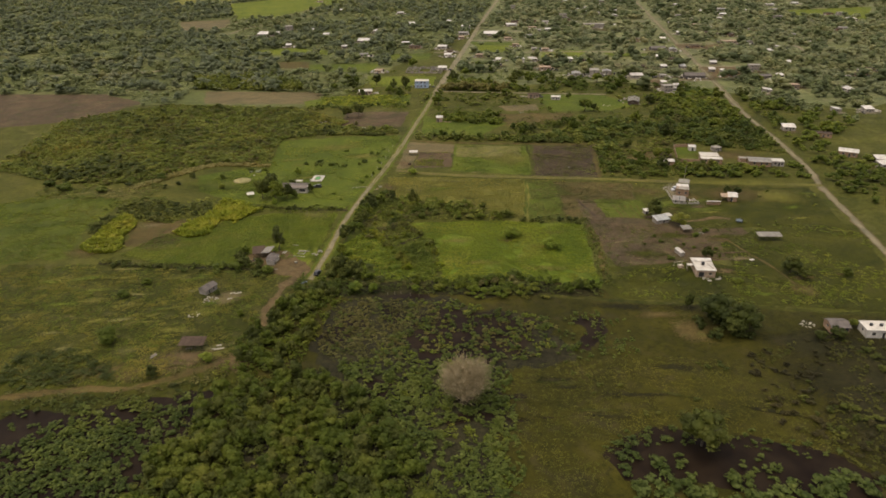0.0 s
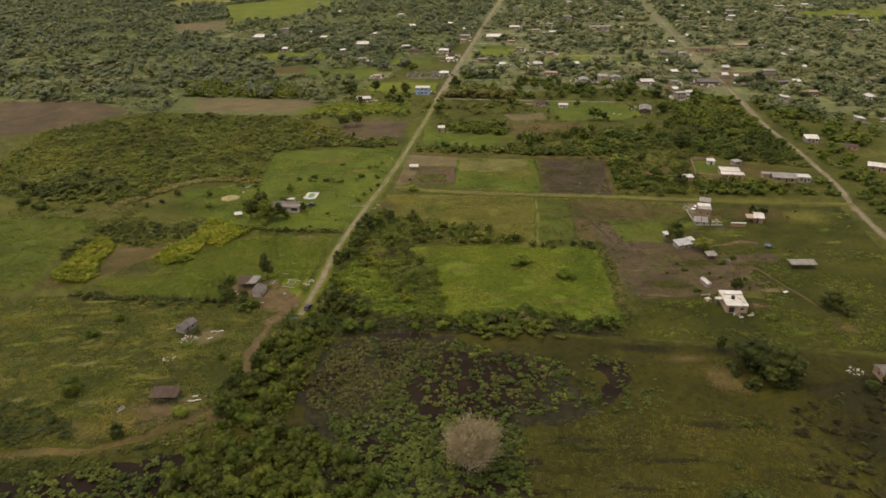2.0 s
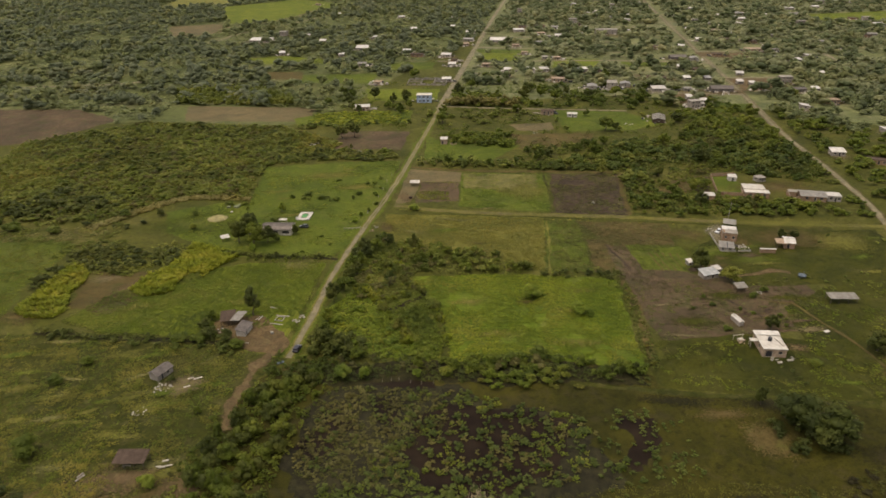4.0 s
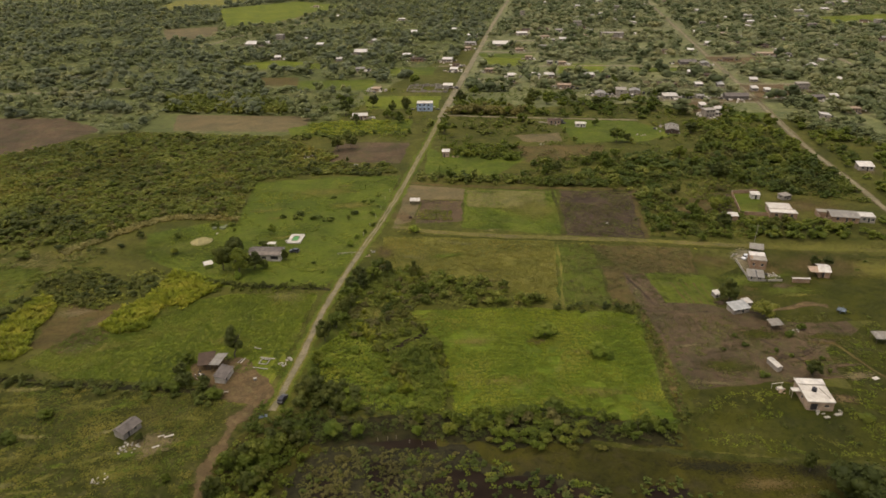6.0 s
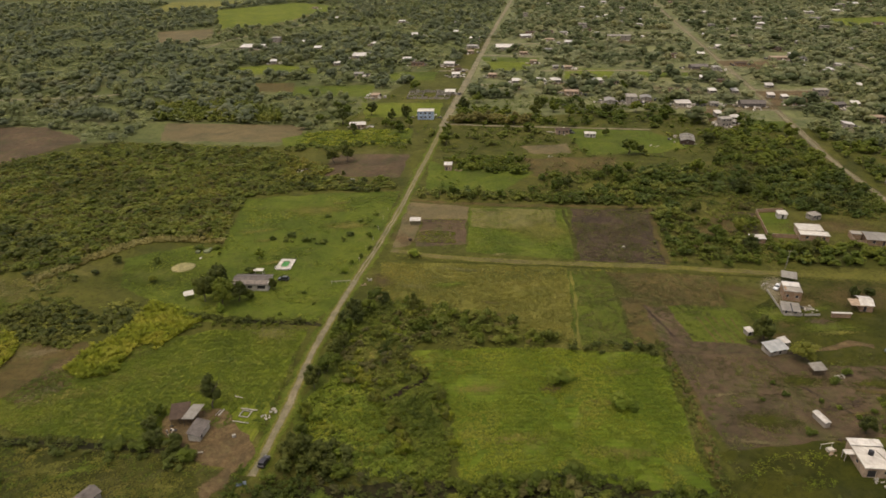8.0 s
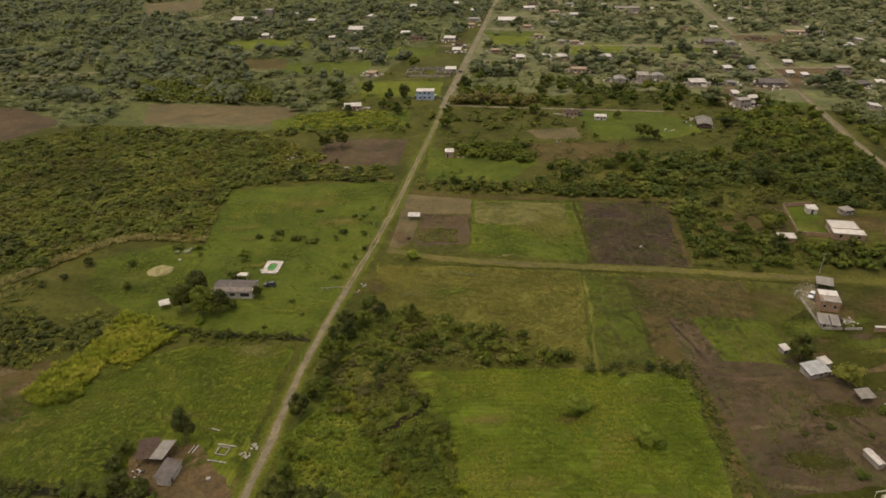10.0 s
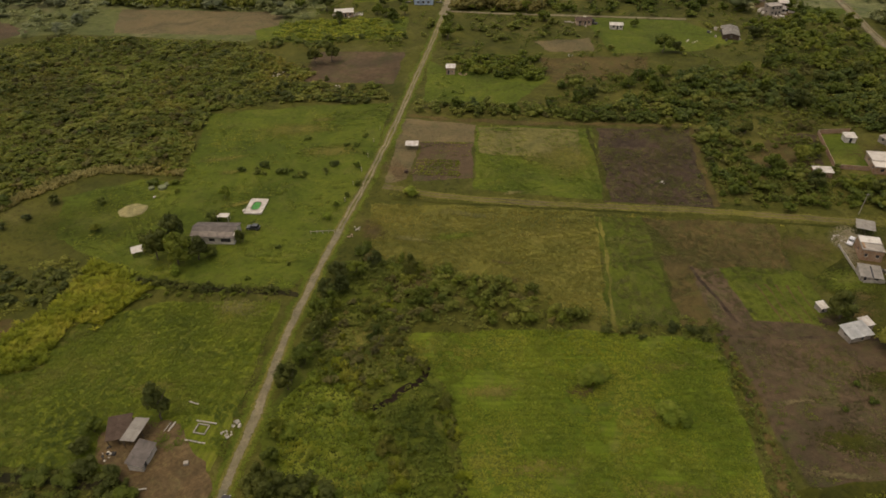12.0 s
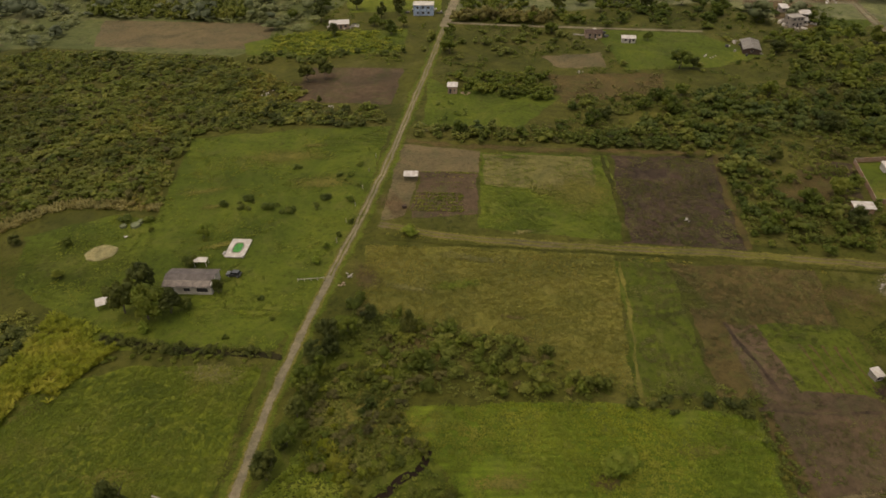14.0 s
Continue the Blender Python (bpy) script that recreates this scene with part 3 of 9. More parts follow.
field("field", [(-296, 880), (-327, 968), (-264, 985), (-245, 904)], 0.03, TAN, "brownish field beside the graded earth")
field("field", [(-420, 1180), (-330, 1220), (-300, 1340), (-430, 1330)], 0.03, YELLOW, "pale dry field far off")
field("field", [(-30, 690), (8, 690), (5, 655), (-35, 655)], 0.03, PASTURE, "green yard behind houses")
# rough grazing and marsh in front
field("marsh", [(-62, 165), (-54, 200), (-40, 216), (-26, 212), (5, 212), (32, 213), (62, 205), (66, 190), (120, 187), (170, 178), (170, 97), (-75, 95), (-62, 120)], 0.02, MARSHGRASS, "dark olive marsh grass and bank", "marsh", 1.5, 2.0)
field("field", [(-160, 236), (-104, 232), (-67, 227), (-43, 217), (-54, 197), (-56, 168), (-74, 157), (-112, 155), (-170, 160)], 0.025, GRAZED, "rough green grazing land with dry tufts")
field("field", [(40, 200), (120, 187), (170, 178), (170, 97), (20, 96), (14, 130), (20, 160), (38, 168)], 0.02, MARSHGRASS, "dark olive marsh grass", "marsh")
field("pond", [(-36, 172), (-30, 205), (4, 202), (38, 184), (46, 165), (22, 158), (18, 120), (18, 97), (-70, 96), (-60, 116), (-28, 150)], 0.012, MARSHBED, "dark wet marsh bed between plants", "marsh", 3.0, 1.5, 4.0)
field("pond", [(47, 184), (50, 188), (57, 187), (56, 180), (53, 173), (49, 167), (45, 170), (48, 176)], 0.03, WATER, "dark puddle in the marsh grass", "pond", 2.5)
field("pond", [(-6, 176), (-4, 190), (7, 195), (20, 192), (32, 187), (34, 179), (30, 169), (20, 162), (6, 159), (-2, 165)], 0.03, WATER, "dark water between clumps of marsh plants", "pond", 3.0)
field("pond", [(-16, 196), (-10, 198), (-8, 188), (-13, 184)], 0.03, WATER, "dark water among marsh weeds", "pond", 2.5)
field("pond", [(-34, 180), (-28, 194), (-20, 190), (-24, 180), (-29, 173)], 0.03, WATER, "dark water beside the trees", "pond", 2.5)
field("pond", [(-19, 157), (-9, 155), (-9, 148), (-17, 146)], 0.03, WATER, "dark water in the dense marsh plants", "pond", 2.0)
field("pond", [(-24, 207), (-17, 208), (-9.8, 206.8), (1, 204), (0.5, 200.8), (-9.7, 202), (-18, 204), (-25, 203)], 0.03, WATER, "dark water below the bank", "pond", 1.2)
field("pond", [(41, 124), (49, 130), (61, 132.5), (68, 127), (79, 129), (97, 122), (103, 113), (97, 103), (80, 102), (74, 108), (60, 114), (44, 115)], 0.03, WATER, "dark pond ringed by marsh plants", "pond", 1.2)
field("marsh", [(-128, 160), (-84, 163), (-54, 174), (-52, 150), (-60, 130), (-128, 130)], 0.02, DARKPASTURE, "dark weedy bank of the pond", "marsh", 1.5, 2.0, 3.0)
field("marsh", [(-36, 204), (-34, 213), (2, 213), (20, 211), (34, 212), (60, 206), (60, 200), (34, 202), (14, 202), (0, 204.5)], 0.024, DARKSCRUB, "dark weedy bank between crop and marsh", "marsh", 1.6, 2.0, 2.5)
field("field", [(61, 214), (70, 212), (120, 203), (166, 191), (166, 181), (120, 190), (62, 199)], 0.023, DARKPASTURE, "dull green grass beside the faint track", fade=3.0)
field("pond", [(-112, 146), (-90, 147), (-70, 152), (-60, 155), (-54, 150), (-58, 136), (-72, 112), (-98, 112), (-120, 120)], 0.015, WATER, "dark pond below the grazing land", "pond", 2.4)
field("pond", [(3, 140), (9, 141.5), (23, 139), (33, 136.6), (22, 136.5), (12, 137), (5, 135)], 0.03, WATER, "narrow dark ditch in the marsh", "pond", 1.0)
field("pond", [(18, 148), (26, 147.5), (26, 145.5), (18, 145.5)], 0.03, WATER, "dark puddle beside marsh plants", "pond", 1.0)
strip("ditch", [(-2.2, 256), (-2.9, 253), (-4.3, 251.2), (-7.4, 249.6), (-10.4, 246.2), (-14.2, 244)], 1.3, 0.06, WATER, "narrow dark ditch in the scrub", "ditch", 0.2, 1.0)

# roads and tracks
strip("ditch", [(-80, 291), (-64, 287), (-42, 284.5), (-35, 283)], 2.0, 0.03, DARKSCRUB, "dark overgrown ditch between yard and crop", "ditch", 0.6, 1.0)
strip("ditch", [(-126, 235), (-104, 231.6), (-70, 227.6), (-60, 225.6)], 2.0, 0.03, DARKSCRUB, "dark overgrown ditch below the crop field", "ditch", 0.6, 1.0)
strip("ditch", [(-13, 329), (3, 326), (22, 323.6), (56, 318.6), (76, 315), (97, 311.6), (128, 306)], 0.8, 0.03, DARKPASTURE, "dark narrow ditch beside the farm track", "ditch", 0.5, 1.0)
strip("verge", [(58, 376), (57, 350), (54.5, 325)], 1.6, 0.03, GRAZED, "weedy strip beside the burnt plot", "verge", 0.8)
strip("verge", [(96, 374), (91, 348), (87, 320)], 1.6, 0.03, FALLOW, "bare strip beside the burnt plot", "verge", 1.0)
strip("verge", [(-12, 392), (15, 384), (60, 379), (96, 376)], 2.4, 0.03, FALLOW, "dry strip below the wood edge", "verge", 1.5)
strip("verge", [(-131, 338), (-120, 349), (-112, 352), (-97, 350), (-84, 348)], 2.0, 0.03, OLIVE, "band of pale tall grass along the scrub", "verge", 1.6)
strip("verge", [(43, 268), (47, 290), (49.5, 316)], 0.7, 0.03, OLIVE, "dry line between two fields", "verge", 0.8)
strip("road", WEST_ROAD, 5.2, 0.045, PASTURE, "mown grass verge of the dirt road", "verge", 1.2)
strip("road", WEST_ROAD, 3.0, 0.05, OLIVE, "trodden edge of the dirt road", "verge", 0.5)
strip("road", WEST_ROAD, 1.75, 0.055, DIRT, "pale dirt road running to the village", "road", 0.35)
strip("road", [p for p in WEST_ROAD if 300 < p[1] < 520], 0.4, 0.06, OLIVE, "grass strip between the wheel ruts", "verge", 0.35)
strip("road", [p for p in WEST_ROAD if p[1] > 500], 4.6, 0.058, DIRT, "wider pale dirt street between village houses", "road", 0.5, 4.0)
strip("road", [p for p in EAST_ROAD if p[1] > 440], 4.4, 0.058, DIRT, "wider pale dirt street beside village houses", "road", 0.5, 4.0)
strip("road", EAST_ROAD, 3.6, 0.05, TAN, "trodden edge of the east road", "verge", 0.9)
strip("road", EAST_ROAD, 2.2, 0.05, DIRT, "pale dirt road along the village's edge", "road", 0.4)
strip("track", CROSS_TRACK, 3.6, 0.05, OLIVE, "grassy farm track between plots", "track", 0.6)
strip("track", CROSS_TRACK, 0.6, 0.056, TAN, "worn wheel line of the farm track", "track", 0.5, 2.0, 0.8)
strip("track", CROSS_TRACK, 0.6, 0.056, TAN, "worn wheel line of the farm track", "track", 0.5, 2.0, -0.8)
strip("track", LOW_TRACK, 1.7, 0.05, GRAZED, "faint grassy track beside the marsh", "track", 1.1)
strip("track", [(104, 216), (112, 211), (116, 203), (117, 192)], 1.2, 0.055, GRAZED, "faint path leading to a house", "track", 0.3)
strip("track", [(-45.5, 226.6), (-49, 220.6), (-50.4, 215), (-51.7, 208.5), (-53, 201), (-54, 195), (-53, 186)], 3.4, 0.05, REDDIRT, "reddish worn path to the hut", "track", 1.8, 1.2)
strip("track", [(108, 262), (116, 263), (124, 266), (130, 264)], 1.8, 0.055, REDDIRT, "bare dirt patch behind a shed", "track", 1.6)
strip("track", [(-118, 152), (-100, 155), (-86, 155), (-70, 161), (-60, 168)], 2.8, 0.045, FALLOW, "worn bank path beside the pond", "track", 1.2)
strip("track", [(120, 243), (123, 231), (127, 219), (129, 205)], 1.0, 0.055, FALLOW, "worn path across the pasture", "track", 0.4)
strip("road", [(12, 520), (34, 515.5), (57, 511.5), (100, 504.5), (134, 499)], 2.4, 0.05, DIRT, "pale narrow lane behind a long hedge", "road", 0.6)
for line in ([(51, 768), (102, 754)], [(28, 637), (60, 634)], [(95, 686), (144, 684), (193, 677), (254, 661)], [(242, 600), (266, 596), (292, 595)], [(158, 554), (229, 540)],
             [(260, 721), (300, 717)], [(352, 698), (373, 696), (362, 652)], [(60, 836), (150, 826)], [(40, 690), (10, 694)], [(190, 905), (300, 890)]):
    strip("road", [line[0], ((line[0][0] + line[-1][0]) / 2, (line[0][1] + line[-1][1]) / 2), line[-1]] if len(line) == 2 else line, 4.6, 0.052, DIRT, "pale dirt side street in the village", "road", 0.4)
strip("road", [(-300, 850), (-267, 886), (-250, 948), (-210, 992), (-180, 1056), (-161, 1131), (-132, 1156), (-98, 1234), (-40, 1300)], 6.0, 0.05, TAN, "pale graded earth embankment far off", "road", 0.8, 4.0)
strip("road", [(-250, 815), (-231, 844), (-222, 890), (-202, 925), (-178, 968), (-153, 1024), (-136, 1059), (-115, 1120)], 3.5, 0.052, DIRT, "pale earth road far off", "road", 0.5, 4.0)
strip("road", [(-330, 610), (-250, 618), (-215, 640)], 4.0, 0.052, DIRT, "pale earth road behind the woods", "road", 0.5, 4.0)
field("yard", [(240, 596), (292, 592), (288, 566), (238, 570)], 0.04, REDDIRT, "bare reddish lot beside a village street", "yard", 1.5, 3.0, 6.0)
field("yard", [(172, 549), (206, 542), (202, 522), (170, 530)], 0.04, REDDIRT, "bare reddish lot among village houses", "yard", 1.5, 3.0, 6.0)
field("yard", [(172, 618), (204, 614), (200, 588), (168, 594)], 0.04, TAN, "pale bare lot among village houses", "yard", 1.5, 3.0, 6.0)
field("yard", [(258, 716), (302, 712), (296, 690), (256, 694)], 0.04, REDDIRT, "bare earth lot beside a village street", "yard", 1.5, 3.0, 6.0)
field("yard", [(92, 625), (122, 620), (118, 600), (90, 604)], 0.04, TAN, "trodden lot between village houses", "yard", 1.5, 3.0, 6.0)
field("field", [(50, 756), (104, 748), (100, 728), (52, 734)], 0.03, PASTURE, "green garden below a village street", fade=6.0)
field("field", [(176, 676), (216, 668), (210, 648), (172, 652)], 0.03, PASTURE, "green garden below a village lane", fade=6.0)
field("yard", [(-68, 232), (-69, 239), (-64, 243), (-56, 242), (-53, 237.5), (-46, 232), (-43.5, 226), (-45, 221), (-55, 221), (-60, 226)], 0.058, REDDIRT, "trodden reddish dirt yard", "yard", 1.2, 1.0, 4.5)
patch("yard", 118, 297, 7.5, 14, -8, DIRT, "pale dirt forecourt round brick houses", "yard", 1.7)
field("yard", [(134.5, 342.5), (140.5, 366), (151, 366.5), (148, 340.5)], 0.05, PASTURE, "grass yard inside a brick wall", "yard", 0.1, 2.0, 0.3)
field("yard", [(128, 342), (139, 366), (131, 369), (118, 362), (112, 345), (120, 336)], 0.05, FALLOW, "brown scrubby ground outside the brick wall", "yard", 1.2, 2.0, 5.0)
field("yard", [(131, 344), (139, 366), (134, 368), (126, 350)], 0.05, BURNT, "dark burnt strip outside the brick wall", "yard", 0.6, 2.0)

# worn, dry and bare patches
patch("ground_patch", -72, 170, 17, 8, 8, REDDIRT, "trodden brown ground round a shelter", "field", 1.3)
patch("ground_patch", -58, 166, 7, 6, 40, REDDIRT, "reddish trodden ground beside a shelter", "field", 1.7)
patch("ground_patch", -92, 163, 16, 5, 0, FALLOW, "brownish weedy bank", "field", 1.7)
patch("ground_patch", -108, 263, 13, 5, 62, REDDIRT, "bare reddish streak between stands of cane", "field", 1.0)
patch("ground_patch", -118, 271, 9, 4, 10, TAN, "bare tan ground between stands of cane", "field", 1.0)
patch("ground_patch", -106, 250, 9, 5, 20, TAN, "bare tan patch beside the cane")
patch("ground_patch", -70, 205, 9, 6, 10, TAN, "trodden pale ground beside a hut", "field", 1.7)
patch("ground_patch", -76, 196, 8, 4, 20, OLIVE, "dry grass beside a hut")
patch("ground_patch", -136, 245, 10, 6, 0, FALLOW, "brown patch beside the grazing land")
patch("ground_patch", -140, 318, 14, 6, 0, OLIVE, "dry patch beside the scrub")
patch("ground_patch", 109, 283, 13, 8, 10, WEEDY, "lush green grass beside the brick house")
patch("ground_patch", 122, 275, 14, 6, 0, WEEDY, "lush green grass below the brick house")
patch("ground_patch", 104, 299, 9, 7, 0, FALLOW, "brownish patch beside the brick house")
patch("ground_patch", 120, 290, 8, 9, 0, FALLOW, "trodden ground round the brick house", "field", 1.7)
patch("ground_patch", -50, 278.2, 10, 4.2, -8, DRYGRASS, "dry straw patch in the crop field")
patch("ground_patch", -90, 268, 10, 3.6, 40, OLIVE, "dry patch beside the cane")
patch("ground_patch", -100, 250, 12, 4, 10, OLIVE, "dry patch in the crop field")
patch("ground_patch", -63, 252, 8, 3, 10, OLIVE, "dry patch in the crop field")
patch("ground_patch", 31.5, 247.5, 4.5, 2.6, 10, FALLOW, "bare brownish patch below a bush")
patch("ground_patch", 44, 241, 6, 2.4, 0, OLIVE, "dry patch beside a bush")
patch("ground_patch", 20, 228, 11, 3, 0, OLIVE, "dry patch in the lush crop")
patch("ground_patch", 44, 222, 12, 3, -5, OLIVE, "dry patch in the lush crop")
patch("ground_patch", 12, 248, 9, 2.5, 0, OLIVE, "dry patch in the lush crop")
patch("ground_patch", 52, 254, 8, 2.4, 0, OLIVE, "dry patch in the lush crop")
patch("ground_patch", 92, 190, 18, 3.4, -6, DARKSCRUB, "dark weedy bank below the track")
patch("ground_patch", 64, 193, 14, 3, -8, DARKSCRUB, "dark weedy bank below the track")
patch("ground_patch", 75, 187, 10, 3, 0, FALLOW, "brownish bank below the track")
patch("ground_patch", 82, 177, 9, 7, 0, FALLOW, "trodden bare ground below a big tree", "field", 1.7)
patch("ground_patch", 130, 201, 7, 6, 0, FALLOW, "bare ground below a dark tree")
patch("ground_patch", 80, 214, 14, 6, 10, DARKPASTURE, "green weeds on brown soil")
patch("ground_patch", 84, 232, 12, 4, -10, DARKPASTURE, "green weeds on brown soil")
patch("ground_patch", 100, 248, 9, 4, 0, DARKPASTURE, "green weeds on brown soil")
patch("ground_patch", 120, 246, 9, 3, 0, DARKPASTURE, "green weeds on brown soil")
patch("ground_patch", 112, 348, 11, 8, 20, FALLOW, "brown gap in the wood")
patch("ground_patch", 124, 352, 10, 8, 60, FALLOW, "brown gap in the wood")
patch("ground_patch", 103, 336, 7, 5, 0, FALLOW, "brown gap in the wood")
patch("ground_patch", 165, 395, 20, 9, 0, OLIVE, "dry gap in the wood")
patch("ground_patch", -70, 440, 22, 8, 5, FALLOW, "reddish gap in the scrub")
patch("ground_patch", -120, 455, 22, 7, 0, FALLOW, "reddish gap in the scrub")
patch("ground_patch", -98, 408, 18, 5, 8, OLIVE, "dry gap in the scrub")
patch("ground_patch", -150, 400, 24, 7, -8, OLIVE, "dry gap in the scrub")
# Dark scrub ground; its full strength also stands in for lens vignetting.
patch("ground_patch", 130, 140, 40, 40, 0, DARKSCRUB, "dark scrubby marsh ground", "field", 1.7)
patch("ground_patch", 118, 168, 22, 10, 0, DARKSCRUB, "dark scrubby ground below small houses", "field", 1.7)
patch("ground_patch", 70, 158, 9, 1.8, -6, DARKSCRUB, "dark wet hollow in the marsh grass")
patch("ground_patch", 56, 146, 13, 1.2, -4, DARKSCRUB, "dark wet hollow in the marsh grass")
patch("ground_patch", 38, 150, 6, 1.0, 0, DARKSCRUB, "dark wet hollow in the marsh grass")
patch("ground_patch", -11.5, 347, 5, 8, 10, REDDIRT, "reddish trodden earth beside the garden plot")
patch("ground_patch", 46, 352, 14, 12, 10, OLIVE, "dry patch on the grassy plot")
patch("ground_patch", -18, 312, 5, 8, 20, FALLOW, "brownish patch beside the road")
patch("ground_patch", -50, 380, 18, 6, 0, OLIVE, "dry patch on the meadow")
patch("ground_patch", -36, 362, 12, 5, 0, OLIVE, "dry patch on the meadow")
patch("ground_patch", -100, 320, 20, 14, 0, WEEDY, "darker patch on the meadow")
patch("ground_patch", 108.5, 216.2, 4.2, 2.6, -20, REDDIRT, "trodden dirt beside the white-roofed house")
patch("ground_patch", 150, 308, 34, 7, -6, OLIVE, "dry grass along the track")
patch("ground_patch", 160, 290, 20, 12, 0, OLIVE, "dry brownish grass behind small houses")
patch("ground_patch", 165, 350, 26, 10, -8, FALLOW, "brownish ground behind the long house")
patch("ground_patch", 155, 328, 34, 7, -8, GRAZED, "weedy ground below the houses")
patch("ground_patch", 142, 292, 22, 11, 0, FALLOW, "dry brownish grass round small houses")
patch("ground_patch", -15, 265, 12, 13, 10, OLIVE, "olive ground below tangled weeds")
patch("ground_patch", -4, 286, 13, 8, 0, FALLOW, "brown ground below shrubs")
patch("ground_patch", -1, 236, 5, 14, 8, WEEDY, "dark wet ground along the ditch")


def mottle(name, area, count, seed, turn, covers, label):
    """Thin soft streaks of other grass or soil, scattered over an area (x0, x1, y0, y1)."""
    rng = random.Random(seed)
    for k in range(count):
        patch(name, rng.uniform(area[0], area[1]), rng.uniform(area[2], area[3]), rng.uniform(3, 11), rng.uniform(0.8, 2.4), turn + rng.uniform(-18, 18), covers[k % len(covers)], label, "field", 1.2)


mottle("grass_streak", (-140, -58, 172, 230), 46, 1, 12, (OLIVE, DRYGRASS, PASTURE, OLIVE, DARKPASTURE), "streak of other grass on the grazing land")
mottle("grass_streak", (112, 178, 196, 296), 10, 2, 0, (PASTURE, OLIVE, FALLOW, WEEDY), "streak of other grass on the pasture")
mottle("grass_streak", (-80, -26, 292, 396), 10, 3, 5, (OLIVE, CROP, PASTURE), "streak of other grass on the meadow")
mottle("grass_streak", (-12, 46, 284, 322), 7, 4, -6, (PASTURE, DRYGRASS, FALLOW, OLIVE), "streak of other grass on the dry pasture")
mottle("soil_streak", (72, 122, 224, 286), 13, 5, 0, (FALLOW, TAN, BROWN, BURNT), "streak of weeds or paler earth on ploughed soil")
mottle("grass_streak", (20, 92, 136, 162), 8, 7, -5, (GRAZED, DARKSCRUB, MARSHGRASS), "streak of other grass in the marsh meadow")
mottle("grass_streak", (16, 56, 330, 376), 5, 8, -5, (DRYGRASS, PASTURE, OLIVE), "streak of other grass on the grassy plot")

# ---- plants ----
def ball(level):
    bm = bmesh.new()
    bmesh.ops.create_icosphere(bm, subdivisions=level, radius=1.0)
    v = np.array([p.co[:] for p in bm.verts])
    f = np.array([[q.index for q in t.verts] for t in bm.faces])
    bm.free()
    return v, f


BALLS = {1: ball(1), 2: ball(2)}


def foliage(rng, lumps, leaves, leaf, core=1, flat=0.75, spread=0.55, low=0.25, size=(0.38, 0.6), up=0.7, dense=0.76, stray=0.3):
    """A plant about 2 m across and 2 m high, standing on its base: lumps of leaves round a dense inner mass. Returns corners, quads, triangles."""
    vs, f4, f3, n = [], [], [], 0
    for k in range(lumps):
        a = rng.uniform(0, 2 * math.pi)
        r = spread * math.sqrt(rng.uniform(0.05, 1)) if k else 0.1
        s = rng.uniform(*size)
        h = low + s * flat + rng.uniform(0, 1) * max(0.0, 2.0 - low - 2 * s * flat) * (1 - 0.55 * (r / max(spread, 0.01)) ** 2)
        c = np.array([r * math.cos(a), r * math.sin(a), h])
        bv, bf = BALLS[core]
        wob = 1 + rng.uniform(-0.22, 0.22, len(bv))[:, None]
        if not dense:
            bv, bf = bv[:0], bf[:0]
            wob = wob[:0]
        vs.append(bv * wob * s * dense * np.array([1, 1, flat]) + c)
        f3.append(bf + n)
        n += len(bv)
        m = leaves // lumps
        d = rng.normal(size=(m, 3))
        d[:, 2] = np.abs(d[:, 2]) * 1.1 - 0.35
        d /= np.linalg.norm(d, axis=1)[:, None]
        p = c + d * s * rng.uniform(dense - 0.06 if dense else 0.3, 1.12, m)[:, None] * np.array([1, 1, flat])
        nrm = d + rng.normal(size=(m, 3)) * stray + np.array([0, 0, up])
        nrm /= np.linalg.norm(nrm, axis=1)[:, None]
        t1 = np.cross(nrm, rng.normal(size=(m, 3)))
        t1 /= np.linalg.norm(t1, axis=1)[:, None]
        t2 = np.cross(nrm, t1)
        w = leaf * rng.uniform(0.6, 1.4, m)[:, None]
        l = w * rng.uniform(0.5, 0.9, m)[:, None]
        q = np.stack([p - t1 * w, p - t2 * l * 0.6 + nrm * w * 0.15, p + t1 * w, p + t2 * l], 1)
        vs.append(q.reshape(-1, 3))
        f4.append(n + np.arange(4 * m).reshape(-1, 4))
        n += 4 * m
    return np.concatenate(vs), np.concatenate(f4), np.concatenate(f3)


def blades(rng, count, wide, tall, lean=0.5):
    """A tuft of bent blades, about 1 m across and 1 m high."""
    a = rng.uniform(0, 2 * math.pi, count)
    base = np.stack([np.cos(a) * 0.2, np.sin(a) * 0.2, np.zeros(count)], 1) * rng.uniform(0, 1.6, count)[:, None]
    out = np.stack([np.cos(a), np.sin(a), np.zeros(count)], 1)
    side = np.stack([-np.sin(a), np.cos(a), np.zeros(count)], 1) * wide
    h = tall * rng.uniform(0.6, 1.1, count)[:, None]
    upw = np.array([0, 0, 1.0])
    mid = base + upw * h * 0.7 + out * lean * 0.35
    tip = base + upw * h * rng.uniform(0.75, 1.0, count)[:, None] + out * lean
    q = np.stack([base, mid - side, tip, mid + side], 1).reshape(-1, 3)
    return q, np.arange(4 * count).reshape(-1, 4), np.zeros((0, 3), int)


